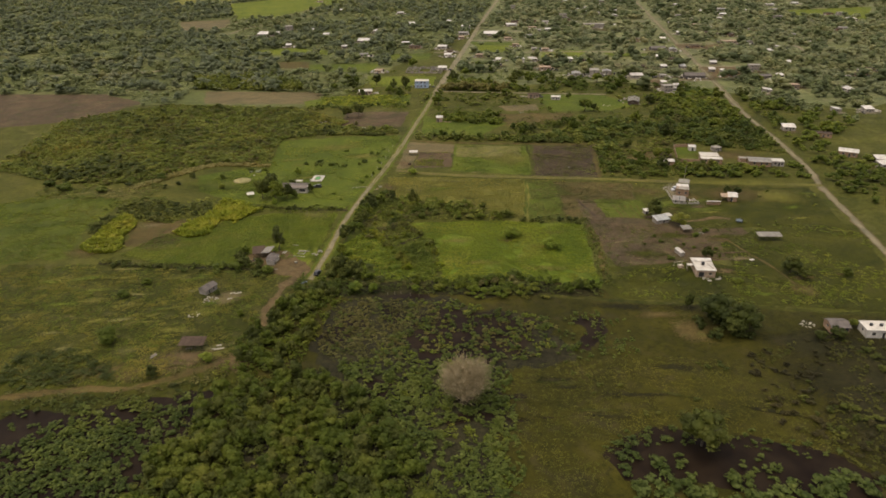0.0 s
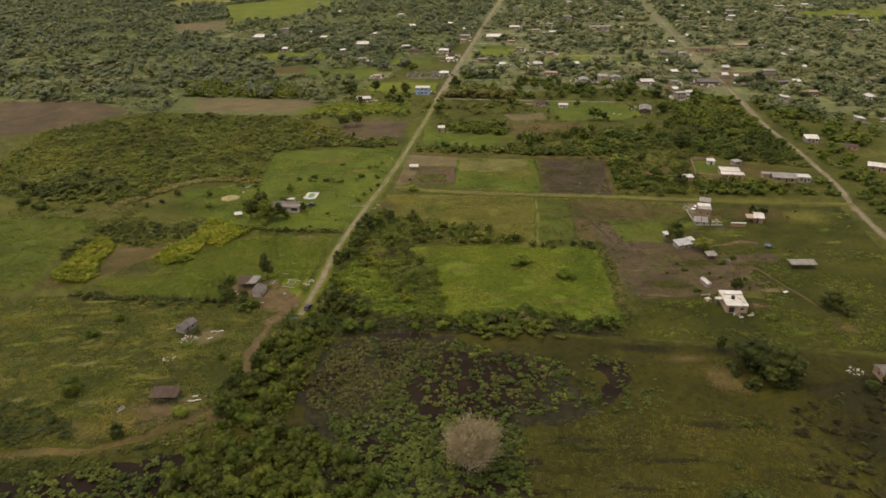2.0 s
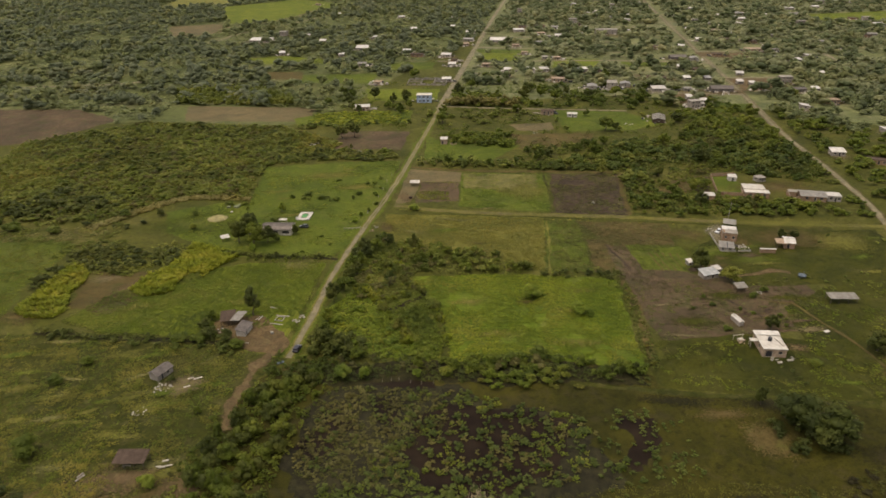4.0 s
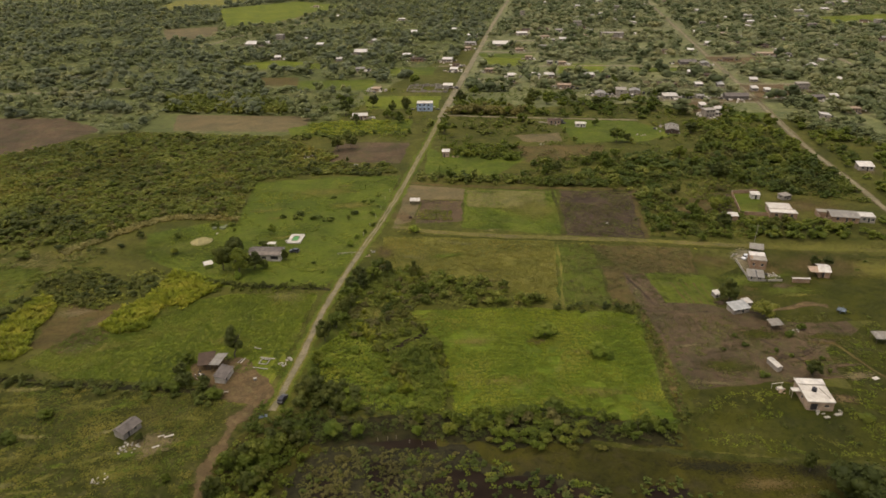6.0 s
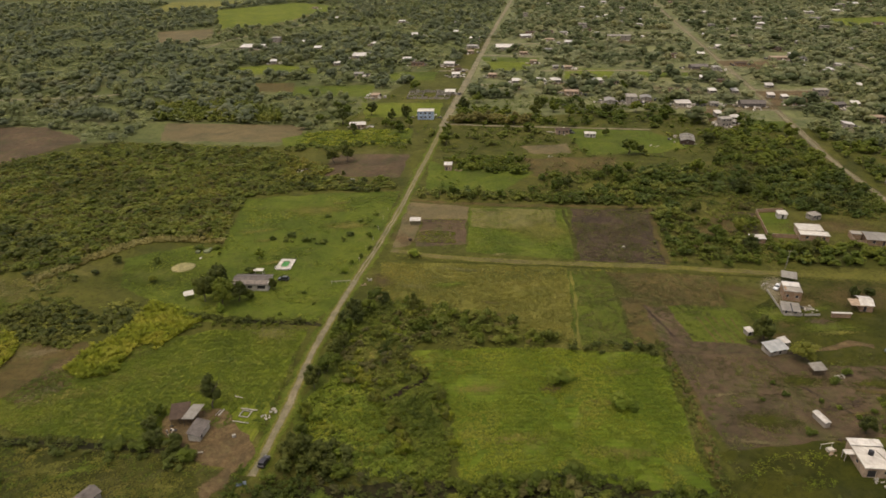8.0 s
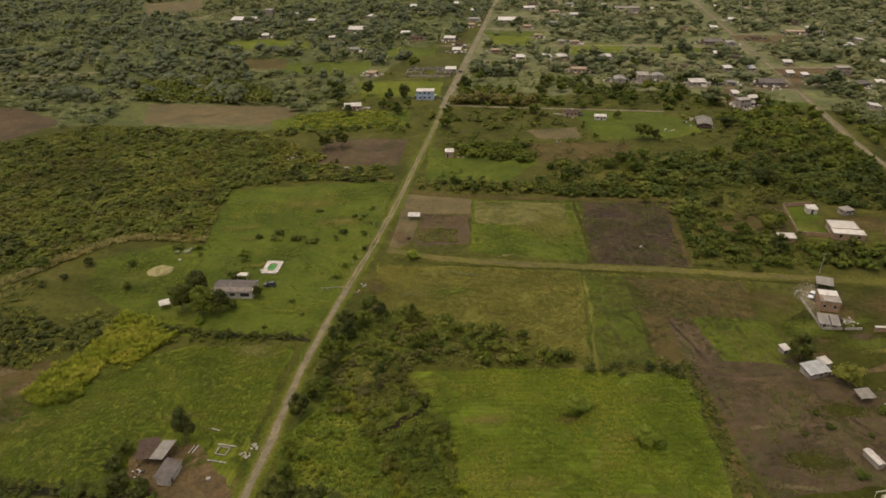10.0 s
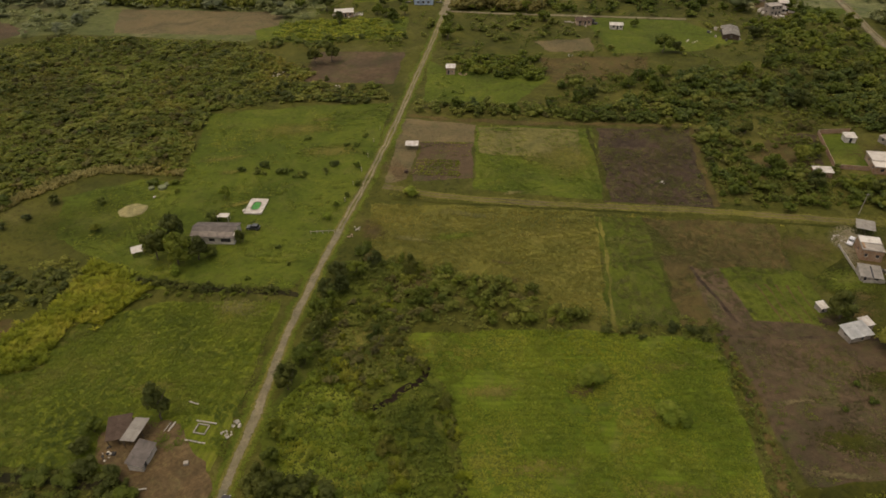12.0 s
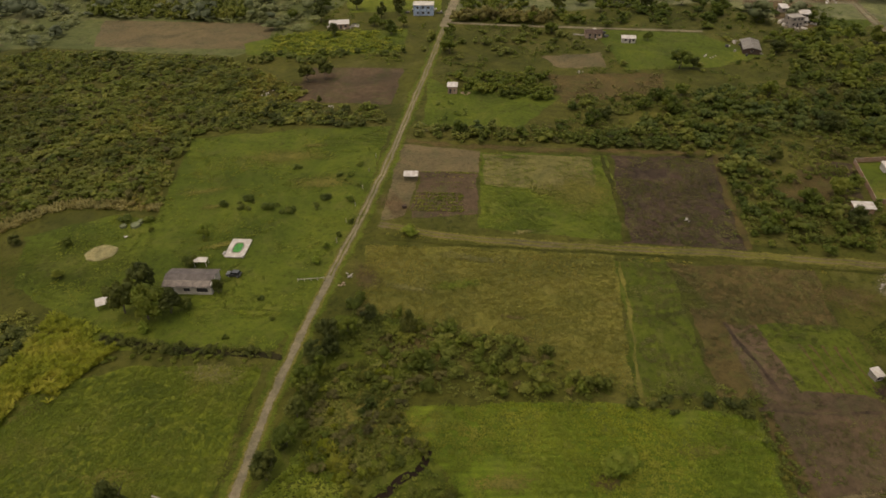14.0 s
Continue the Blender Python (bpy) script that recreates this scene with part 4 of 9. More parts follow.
def planted(name, kinds, places, material, label, category):
    """ONE object of many plants: places are rows of x, y, turn, width, height; each takes one of the kinds."""
    rng = np.random.default_rng(len(places))
    pick = rng.integers(0, len(kinds), len(places))
    vs, f4, f3, n = [], [], [], 0
    for k, (v, q, t) in enumerate(kinds):
        some = places[pick == k]
        if not len(some):
            continue
        c, s = np.cos(some[:, 2])[:, None], np.sin(some[:, 2])[:, None]
        x = (v[:, 0] * c - v[:, 1] * s) * some[:, 3:4] + some[:, 0:1]
        y = (v[:, 0] * s + v[:, 1] * c) * some[:, 3:4] + some[:, 1:2]
        z = v[:, 2] * some[:, 4:5]
        vs.append(np.stack([x, y, z], -1).reshape(-1, 3))
        steps = n + np.arange(len(some))[:, None, None] * len(v)
        f4.append((q[None] + steps).reshape(-1, 4))
        f3.append((t[None] + steps).reshape(-1, 3))
        n += len(some) * len(v)
    ob = new(name, fast_mesh(name, np.concatenate(vs), np.concatenate(f4), np.concatenate(f3), material))
    return tagged(ob, label, category, "", "stuff")


KEEP_CLEAR, OPEN = [], []


def spots(poly, per, seed, gap=1.0, patchy=None, clear=True, tight=0.75, rows=0.0):
    """Random places in a polygon, one in each patch of per square metres, kept off roads and houses. patchy: (scale, level) leaves clearings."""
    rng = np.random.default_rng(seed)
    p = np.array(poly, float)
    lo, hi = p.min(0), p.max(0)
    step = math.sqrt(per)
    gx, gy = np.meshgrid(np.arange(lo[0], hi[0], step), np.arange(lo[1], hi[1], step))
    x, y = gx.ravel(), gy.ravel()
    x, y = x + rng.normal(0, tight, len(x)) * step, y + rng.normal(0, tight, len(y)) * step
    if rows:
        bend = 0.02 * x + 0.5 * np.sin(x * 0.07 + y * 0.03)
        y = np.round((y - bend) / rows) * rows + bend + rng.normal(0, 0.27 * rows, len(y))
    keep = inside(poly, x, y)
    x, y = x[keep], y[keep]
    if patchy:
        scale, level = patchy
        keep = np.array([noise.fractal((a * scale * 0.83 - b * scale * 0.55 + 3.3, a * scale * 0.55 + b * scale * 0.83, seed * 0.7 + 0.37), 0.8, 2.1, 4) > level for a, b in zip(x, y)], bool)
        x, y = x[keep], y[keep]
    if clear and len(x):
        keep = ~near_road(x, y, gap)
        for cx, cy, r in KEEP_CLEAR:
            keep &= np.hypot(x - cx, y - cy) > r
        for plot in OPEN:
            keep &= ~inside(plot, x, y)
        x, y = x[keep], y[keep]
    return rng, x, y


def thicket(name, kinds, poly, per, seed, wide, tall, material, label, category, **how):
    rng, x, y = spots(poly, per, seed, **how)
    n = len(x)
    if not n:
        return None
    w = rng.uniform(*wide, n)
    h = w / np.mean(wide) * rng.uniform(*tall, n)
    return planted(name, kinds, np.stack([x, y, rng.uniform(0, 6.28, n), w / 2, h / 2], 1), material, label, category)


RNG = np.random.default_rng(5)
FAR = [foliage(RNG, 5, 49, 0.205, size=(0.34, 0.6), flat=0.7, low=0.0, spread=0.75, dense=0.8, up=0.75, stray=0.35) for _ in range(12)]
DISTANT = [foliage(RNG, 3, 17, 0.30, size=(0.45, 0.72), flat=0.75, low=0.0, spread=0.6, dense=0.86, up=0.7, stray=0.35) for _ in range(12)]
BUSH = [foliage(RNG, 6, 108, 0.158, flat=0.75, low=0.0, spread=0.7, size=(0.34, 0.56), dense=0.74, up=0.7, stray=0.45) for _ in range(8)]
NEAR = [foliage(RNG, 8, 260, 0.125, 1, size=(0.32, 0.55), low=0.1, spread=0.65, dense=0.76, up=0.55, stray=0.45) for _ in range(6)]
PAD = [foliage(RNG, 4, 40, 0.19, flat=0.6, low=0.0, spread=0.7, size=(0.26, 0.52), up=0.6, dense=0.7, stray=0.6) for _ in range(10)]
FILL = [foliage(RNG, 3, 18, 0.28, flat=0.5, low=0.0, spread=0.6, size=(0.35, 0.6), up=0.5, dense=0, stray=0.4) for _ in range(12)]
TUFT = [blades(RNG, 8, 0.10, 0.5, 0.9) for _ in range(6)]
ROSETTE = [blades(RNG, 11, 0.17, 0.62, 0.75) for _ in range(8)]
PLUME = [blades(RNG, 26, 0.11, 0.95, 0.6) for _ in range(6)]
STALK = [blades(RNG, 12, 0.12, 0.9, 0.7) for _ in range(6)]


def trunk_parts(rng, parent, high, thick, limbs, bark):
    bm = bmesh.new()
    a = Vector((0, 0, -0.1))
    for k in range(4):
        b = Vector((rng.uniform(-0.12, 0.12) * k, rng.uniform(-0.12, 0.12) * k, high * (k + 1) / 4))
        tube(bm, a, b, thick * (1 - 0.15 * k), thick * (0.85 - 0.15 * k), 7)
        a = b
    part("trunk", bm, bark, parent)
    for k in range(limbs):
        bm = bmesh.new()
        t = 2 * math.pi * (k + rng.uniform(0, 0.6)) / limbs
        p = Vector((0, 0, high * rng.uniform(0.55, 0.9)))
        q = p + Vector((math.cos(t), math.sin(t), 0.9)) * high * 0.45
        tube(bm, p, q, thick * 0.45, thick * 0.25, 5)
        tube(bm, q, q + Vector((math.cos(t + 0.5), math.sin(t + 0.5), 1.1)) * high * 0.35, thick * 0.25, thick * 0.08, 5)
        part("limb", bm, bark, parent)


def tree_kind(name, seed, crown, material, base=0.25, bark=None, limbs=4, thick=0.05):
    """A tree 2 units high and about 2 across, to be copied at its true size."""
    rng = np.random.default_rng(seed)
    e = new(name)
    trunk_parts(rng, e, 2 * (base + 0.15), thick, limbs, bark or BARK)
    v, q, t = crown
    ob = new("crown", fast_mesh("crown", v, q, t, material))
    ob.parent = e
    return e


def grove(rng_seed):
    return np.random.default_rng(rng_seed)


TREES = {}


def tree_source(kind, k):
    """The first tree of a kind and shape, from which the others are copied."""
    if kind == "round":
        return tree_kind("tree", k, foliage(grove(20 + k), 24, 1150, 0.07, 1, 0.8, 0.7, 0.36, (0.15, 0.4), stray=0.6), LEAF)
    if kind == "dark":
        return tree_kind("tree", k + 3, foliage(grove(30 + k), 24, 1150, 0.07, 1, 0.85, 0.68, 0.3, (0.15, 0.4), stray=0.6), LEAF_DARK)
    if kind == "yellow":
        return tree_kind("tree", k + 6, foliage(grove(40 + k), 18, 1200, 0.066, 1, 0.75, 0.6, 0.35, (0.26, 0.45)), LEAF_YELLOW)
    if kind == "bush":
        return tree_kind("bush", k + 9, foliage(grove(50 + k), 13, 1000, 0.07, 1, 0.85, 0.6, 0.05, (0.32, 0.5)), FRESH, 0.05, None, 3, 0.03)
    if kind == "scrub":
        return tree_kind("bush", k + 12, foliage(grove(60 + k), 13, 1000, 0.07, 1, 0.85, 0.6, 0.05, (0.32, 0.5)), LEAF, 0.05, None, 3, 0.03)
    return tree_kind("tree", k + 15, foliage(grove(70 + k), 14, 1000, 0.07, 1, 1.0, 0.4, 0.3, (0.22, 0.36)), LEAF_DARK, 0.3)


TREE_LABELS = {"round": ("broad-leaved tree with a rounded olive-green crown", "tree"), "dark": ("dense dark-green tree with a broad crown", "tree"),
               "yellow": ("yellow-green leafy tree with an open crown", "tree"), "bush": ("fresh green rounded bush in the grass", "bush"),
               "scrub": ("dark olive-green shrub standing in grass", "bush"), "slim": ("slender dark-green tree with a narrow crown", "tree")}
SIZES = np.random.default_rng(77)


def plant(kind, x, y, wide, high, where=""):
    wide = wide * (0.86 if kind in ("round", "dark") else 1.0)
    k = int(SIZES.integers(0, 3))
    m = pose(x, y, 0, 0, 0, float(SIZES.uniform(0, 360))) @ Matrix.Diagonal((wide / 2, wide / 2, high / 2, 1))
    label, category = TREE_LABELS[kind]
    if (kind, k) in TREES:
        source = TREES[kind, k]
        ob = copy_thing(source, m @ Matrix.Diagonal((*(1 / v for v in source.scale), 1)))
    else:
        ob = TREES[kind, k] = tree_source(kind, k)
        ob.matrix_basis = m
    return tagged(ob, label + (" " + where if where else ""), category)

# ---- houses ----
def wall_mesh(length, high, thick, holes, m):
    """A wall along x from its middle, with openings (left, right, bottom, top) cut right through."""
    bm = bmesh.new()
    us = sorted({-length / 2, length / 2, *(u for h in holes for u in h[:2])})
    vs = sorted({0.0, high, *(v for h in holes for v in h[2:])})
    for a, b in zip(us, us[1:]):
        for c, d in zip(vs, vs[1:]):
            u, v = (a + b) / 2, (c + d) / 2
            if not any(h[0] < u < h[1] and h[2] < v < h[3] for h in holes):
                block(bm, u, 0, v, b - a, thick, d - c, 0, m)
    bmesh.ops.remove_doubles(bm, verts=bm.verts, dist=0.0005)
    return bm


def opening(parent, kind, hole, m, frame_material, deep=0.05):
    l, r, b, t = hole
    bm = bmesh.new()
    w = 0.07
    for cx, cz, sx, sz in ((l + w / 2, (b + t) / 2, w, t - b), (r - w / 2, (b + t) / 2, w, t - b), ((l + r) / 2, t - w / 2, r - l - 2 * w, w), ((l + r) / 2, b + w / 2, r - l - 2 * w, w)):
        block(bm, cx, deep, cz, sx, 0.06, sz, 0, m)
    ob = part(kind, bm, frame_material, parent)
    bm = bmesh.new()
    block(bm, (l + r) / 2, deep + 0.02, (b + t) / 2, r - l - 2 * w, 0.03, t - b - 2 * w, 0, m)
    part("pane" if kind == "window" else "leaf", bm, DARK, ob)


def sheets(parent, long, slope, m, material, wide=0.95, name="roof_sheet"):
    """A roof slope laid with single sheets, each lapping a little over the next, ribbed along their fall."""
    n = max(1, round(long / wide))
    w = long / n
    rng = random.Random(n * 7 + int(slope * 10))
    for k in range(n):
        bm = bmesh.new()
        cx = -long / 2 + w * (k + 0.5)
        extra = rng.uniform(-0.06, 0.10)
        block(bm, cx, -extra / 2, 0.012 * (k % 2) + 0.02, w + 0.05, slope + extra, 0.02, 0, m)
        for s in (-0.3, 0.0, 0.3):
            block(bm, cx + s * w, -extra / 2, 0.012 * (k % 2) + 0.04, 0.06, slope + extra, 0.03, 0, m)
        part(name, bm, material, parent)


def building(name, x, y, turn, w, d, h, roof, walls, cover, label, category="house", fall=0.6, over=0.35, holes=None, storeys=1, group="", split=True, z=0.0):
    """A house with its front towards local -y. roof: flat, gable, shed or hip; holes: openings of the front wall."""
    e = empty(name, x, y, turn, label, category, group, z)
    KEEP_CLEAR.append((x, y - 1, max(w, d) / 2 + 2.2))
    th = 0.16
    total = h * storeys
    front = holes if holes is not None else [(-w * 0.32, -w * 0.32 + 1.2, 0.9, min(2.1, h - 0.25)), (w * 0.02, w * 0.02 + 0.95, 0.02, min(2.1, h - 0.2)), (w * 0.25, w * 0.25 + 1.2, 0.9, min(2.1, h - 0.25))]
    if storeys > 1:
        front = front + [(a, b, max(c, 0.9) + h, t + h) for a, b, c, t in front]
    side = [(-0.6, 0.6, 0.95 + h * s, min(2.0, h - 0.3) + h * s) for s in range(storeys)] if d > 3.5 else []
    faces = [(pose(0, -d / 2 + th / 2, 0), w, front), (pose(0, d / 2 - th / 2, 0, 0, 0, 180), w, side),
             (pose(-w / 2 + th / 2, 0, 0, 0, 0, -90), d - 2 * th, side), (pose(w / 2 - th / 2, 0, 0, 0, 0, 90), d - 2 * th, side)]
    for m, long, cut in faces:
        part("wall", wall_mesh(long, total, th, cut, m), walls, e)
        for hole in cut:
            opening(e, "door" if hole[2] < 0.1 else "window", hole, m, TIMBER)
    bm = bmesh.new()
    block(bm, 0, 0, 0.04, w - 2 * th - 0.01, d - 2 * th - 0.01, 0.08)
    part("floor_slab", bm, CEMENT, e)
    if storeys > 1:
        bm = bmesh.new()
        block(bm, 0, 0, h, w - 2 * th - 0.01, d - 2 * th - 0.01, 0.15)
        part("floor_slab", bm, CEMENT, e)
    if roof == "flat":
        bm = bmesh.new()
        block(bm, 0, 0, total + 0.075, w + 2 * over, d + 2 * over, 0.15, 0.02)
        part("roof", bm, cover, e)
        for cx, cy, sx, sy in ((0, -d / 2 - over + 0.08, w + 2 * over, 0.16), (0, d / 2 + over - 0.08, w + 2 * over, 0.16), (-w / 2 - over + 0.08, 0, 0.16, d + 2 * over - 0.34), (w / 2 + over - 0.08, 0, 0.16, d + 2 * over - 0.34)):
            bm = bmesh.new()
            block(bm, cx, cy, total + 0.21, sx, sy, 0.12, 0.02)
            part("roof_kerb", bm, cover, e)
        return e
    if roof == "shed":
        tilt = math.degrees(math.atan2(fall, d))
        m = pose(0, 0, total + fall / 2 + 0.03, tilt)
        for sx in (-1, 1):
            bm = bmesh.new()
            a = sx * (w / 2 - th / 2)
            vs = [bm.verts.new(p) for q in (-th / 2, th / 2) for p in ((a + q, -d / 2, total), (a + q, d / 2, total), (a + q, d / 2, total + fall))]
            for f in ((0, 1, 2), (5, 4, 3), (0, 3, 4, 1), (1, 4, 5, 2), (2, 5, 3, 0)):
                bm.faces.new([vs[i] for i in f])
            part("gable", bm, walls, e)
        bm = bmesh.new()
        block(bm, 0, d / 2 - th / 2, total + fall / 2, w - 2 * th, th, fall)
        part("wall", bm, walls, e)
        slope = math.hypot(d, fall) + 2 * over
        if split:
            sheets(e, w + 2 * over, slope, m, cover)
        else:
            bm = bmesh.new()
            block(bm, 0, 0, 0.03, w + 2 * over, slope, 0.06, 0, m)
            part("roof", bm, cover, e)
        return e
    # gable roof with its ridge along x
    for sx in (-1, 1):
        bm = bmesh.new()
        a = sx * (w / 2 - th / 2)
        vs = [bm.verts.new(p) for q in (-th / 2, th / 2) for p in ((a + q, -d / 2, total), (a + q, d / 2, total), (a + q, 0, total + fall))]
        for f in ((0, 1, 2), (5, 4, 3), (0, 3, 4, 1), (1, 4, 5, 2), (2, 5, 3, 0)):
            bm.faces.new([vs[i] for i in f])
        part("gable", bm, walls, e)
    tilt = math.degrees(math.atan2(fall, d / 2))
    slope = math.hypot(d / 2, fall) + over
    for s in (-1, 1):
        reach = d / 4 + over * 0.5 * math.cos(radians(tilt))
        m = pose(0, s * reach, total + fall / 2 - over * 0.5 * math.sin(radians(tilt)) + 0.03, -s * tilt)
        if split:
            sheets(e, w + 2 * over, slope, m, cover)
        else:
            bm = bmesh.new()
            block(bm, 0, 0, 0.03, w + 2 * over, slope, 0.06, 0, m)
            part("roof", bm, cover, e)
    bm = bmesh.new()
    block(bm, 0, 0, total + fall + 0.07, w + 2 * over, 0.3, 0.05)
    part("ridge_cap", bm, cover, e)
    return e


def canopy(name, x, y, turn, w, d, h, fall, cover, label, category="shelter", posts=6, split=True):
    """An open shelter: posts, rails and a sloping roof."""
    e = empty(name, x, y, turn, label, category)
    KEEP_CLEAR.append((x, y - 1, max(w, d) / 2 + 1.5))
    n = posts // 2
    for k in range(n):
        for s in (-1, 1):
            bm = bmesh.new()
            px = -w / 2 + 0.15 + (w - 0.3) * k / max(1, n - 1)
            top = h + fall * (0.5 + s * 0.5)
            tube(bm, (px, s * (d / 2 - 0.15), -0.1), (px, s * (d / 2 - 0.15), top), 0.07, 0.06, 7)
            part("post", bm, BARK, e)
    for s in (-1, 1):
        bm = bmesh.new()
        block(bm, 0, s * (d / 2 - 0.15), h + fall * (0.5 + s * 0.5) + 0.05, w, 0.1, 0.1)
        part("rail", bm, BARK, e)
    m = pose(0, 0, h + fall / 2 + 0.12, math.degrees(math.atan2(fall, d)))
    if split:
        sheets(e, w + 0.4, math.hypot(d, fall) + 0.5, m, cover)
    else:
        bm = bmesh.new()
        block(bm, 0, 0, 0.05, w + 0.4, math.hypot(d, fall) + 0.5, 0.1, 0.02, m)
        part("roof", bm, cover, e)
    return e


def boxes(name, label, category, x, y, turn, items, material, z=0.0, group="", piece=""):
    """A thing made of blocks: rows of cx, cy, cz, sx, sy, sz. One mesh, or a part for each block where piece names it."""
    if not piece:
        bm = bmesh.new()
        for row in items:
            block(bm, *row, min(0.04, min(row[3:]) * 0.2))
        ob = part(name, bm, material, None)
        ob.matrix_world = pose(x, y, z, 0, 0, turn)
        return tagged(ob, label, category, group)
    e = empty(name, x, y, turn, label, category, group, z)
    for row in items:
        bm = bmesh.new()
        block(bm, *row, min(0.04, min(row[3:]) * 0.2))
        part(piece, bm, material, e)
    return e


def rubble(name, label, x, y, size, count, seed, material, category="rubble"):
    """A heap of broken pieces, each a part with its own edges."""
    rng = random.Random(seed)
    e = empty(name, x, y, 0, label, category, "", 0.06)
    piece = "stone" if category == "rubble" else "scrap"
    for _ in range(count):
        a, r = rng.uniform(0, 6.28), size * math.sqrt(rng.random())
        s = rng.uniform(0.2, 0.55)
        m = pose(r * math.cos(a), r * math.sin(a), s * 0.2 + max(0, (size - r)) * 0.08, rng.uniform(-30, 30), rng.uniform(-30, 30), rng.uniform(0, 360))
        bm = bmesh.new()
        block(bm, 0, 0, 0, s * rng.uniform(0.7, 1.6), s, s * rng.uniform(0.3, 0.8), 0.02, m)
        part(piece, bm, material, e)
    return e


def car(x, y, turn, paint, label, long=4.3, wide=1.8, high=1.55, z=0.1):
    e = empty("car", x, y, turn, label, "car", "", z)
    half = long / 2
    prof = [(-half, 0.35), (-half, 0.85), (-half * 0.93, 0.95), (half * 0.45, 1.0), (half * 0.95, 0.82), (half, 0.65), (half, 0.35)]
    cab = [(-half * 0.9, 0.93), (-half * 0.78, high), (half * 0.12, high), (half * 0.48, 0.97)]
    for name, outline, w, mat in (("body", prof, wide, paint), ("cabin", cab, wide * 0.88, GLASS)):
        bm = bmesh.new()
        a = [bm.verts.new((-w / 2, p, q)) for p, q in outline]
        b = [bm.verts.new((w / 2 * (1 if name == "body" else 1), p, q)) for p, q in outline]
        bm.faces.new(a)
        bm.faces.new(b[::-1])
        for k in range(len(a)):
            j = (k + 1) % len(a)
            bm.faces.new((a[j], a[k], b[k], b[j]))
        bmesh.ops.recalc_face_normals(bm, faces=bm.faces)
        bmesh.ops.bevel(bm, geom=bm.edges[:], offset=0.06, segments=2, affect='EDGES')
        part(name, bm, mat, e)
    bm = bmesh.new()
    block(bm, 0, -half * 0.33, high + 0.01, wide * 0.82, half * 0.88, 0.06, 0.02)
    part("roof", bm, paint, e)
    for sx in (-1, 1):
        for sy in (-0.62, 0.62):
            bm = bmesh.new()
            tube(bm, (sx * (wide / 2 - 0.2), sy * half, 0.33), (sx * (wide / 2 + 0.01), sy * half, 0.33), 0.33, 0.33, 14)
            wheel = part("wheel", bm, TYRE, e)
            bm = bmesh.new()
            tube(bm, (sx * (wide / 2 + 0.005), sy * half, 0.33), (sx * (wide / 2 + 0.025), sy * half, 0.33), 0.2, 0.19, 12)
            part("rim", bm, RIM, wheel)
        bm = bmesh.new()
        block(bm, sx * wide * 0.36, half - 0.02, 0.68, 0.34, 0.08, 0.16, 0.02)
        part("headlight", bm, LAMP, e)
    return e

# ---- the shack and its yard beside the dirt road ----
canopy("canopy", -65.6, 239.2, 12, 4.4, 5.8, 2.0, 0.3, RUST, "rusty brown sheet-metal canopy on wooden posts", "shelter", 6)
canopy("canopy", -61.9, 238.2, -102, 5.6, 2.9, 2.35, 0.35, ZINC, "ribbed grey sheet-metal lean-to roof on posts", "shelter", 6)
building("hut", -59.0, 232.6, 80, 5.4, 3.0, 1.9, "shed", WHITE, GREYROOF, "small white-walled hut with a dark sheet roof", "hut", 0.6, 0.3, [(-1.9, -1.0, 0.02, 1.75), (0.5, 1.3, 0.9, 1.6)])
boxes("foundation", "pale low block foundation of an unbuilt room", "foundation", -49.3, 239.8, -14, [(0, -1.15, 0.15, 2.7, 0.22, 0.3), (0, 1.15, 0.15, 2.7, 0.22, 0.3), (-1.24, 0, 0.15, 0.22, 2.05, 0.3), (1.24, 0, 0.15, 0.22, 2.05, 0.3)], STONE, 0.1, "", "footing_wall")
boxes("timber_beam", "pale timber beam lying on the grass", "timber", -48.7, 241.6, -13, [(0, 0, 0.12, 4.6, 0.32, 0.24)], STONE, 0.1, "beams on the grass")
boxes("block_line", "row of pale blocks lying on the grass", "blocks", -49.8, 236.6, -13, [(-1.9, 0, 0.12, 0.8, 0.3, 0.24), (-1.0, 0.05, 0.12, 0.8, 0.3, 0.24), (0, 0, 0.12, 0.9, 0.3, 0.24), (1.0, -0.05, 0.12, 0.8, 0.3, 0.24), (1.9, 0, 0.12, 0.7, 0.3, 0.24)], STONE, 0.1, "", "block")
boxes("timber_beam", "white painted beam lying beside the hut", "timber", -55.7, 240.7, 72, [(0, 0, 0.12, 2.6, 0.3, 0.24)], WHITE, 0.1, "beams on the grass")
boxes("timber_beam", "white painted beam lying beside the hut", "timber", -56.6, 240.6, 70, [(0, 0, 0.12, 2.4, 0.16, 0.2)], WHITE, 0.1, "beams on the grass")
boxes("timber_beam", "grey weathered beam lying on the grass", "timber", -52.8, 247.0, -20, [(0, 0, 0.1, 2.4, 0.3, 0.2)], STONE, 0.1, "beams on the grass")
boxes("water_trough", "pale concrete trough on the dirt yard", "trough", -50.1, 231.2, 15, [(0, 0, 0.3, 0.9, 0.8, 0.6)], STONE, 0.15)
boxes("bench", "pale low bench under the trees", "bench", -56.8, 225.5, 8, [(0, 0, 0.42, 1.5, 0.35, 0.07), (-0.6, 0, 0.2, 0.1, 0.3, 0.38), (0.6, 0, 0.2, 0.1, 0.3, 0.38)], STONE, 0.1, "", "plank")
boxes("tarpaulin", "faded blue tarpaulin spread on the ground", "tarpaulin", -44.5, 215.2, 15, [(0, 0, 0.06, 2.2, 1.2, 0.12), (0.2, 0.2, 0.16, 1.2, 0.6, 0.16)], TARP, 0.08)
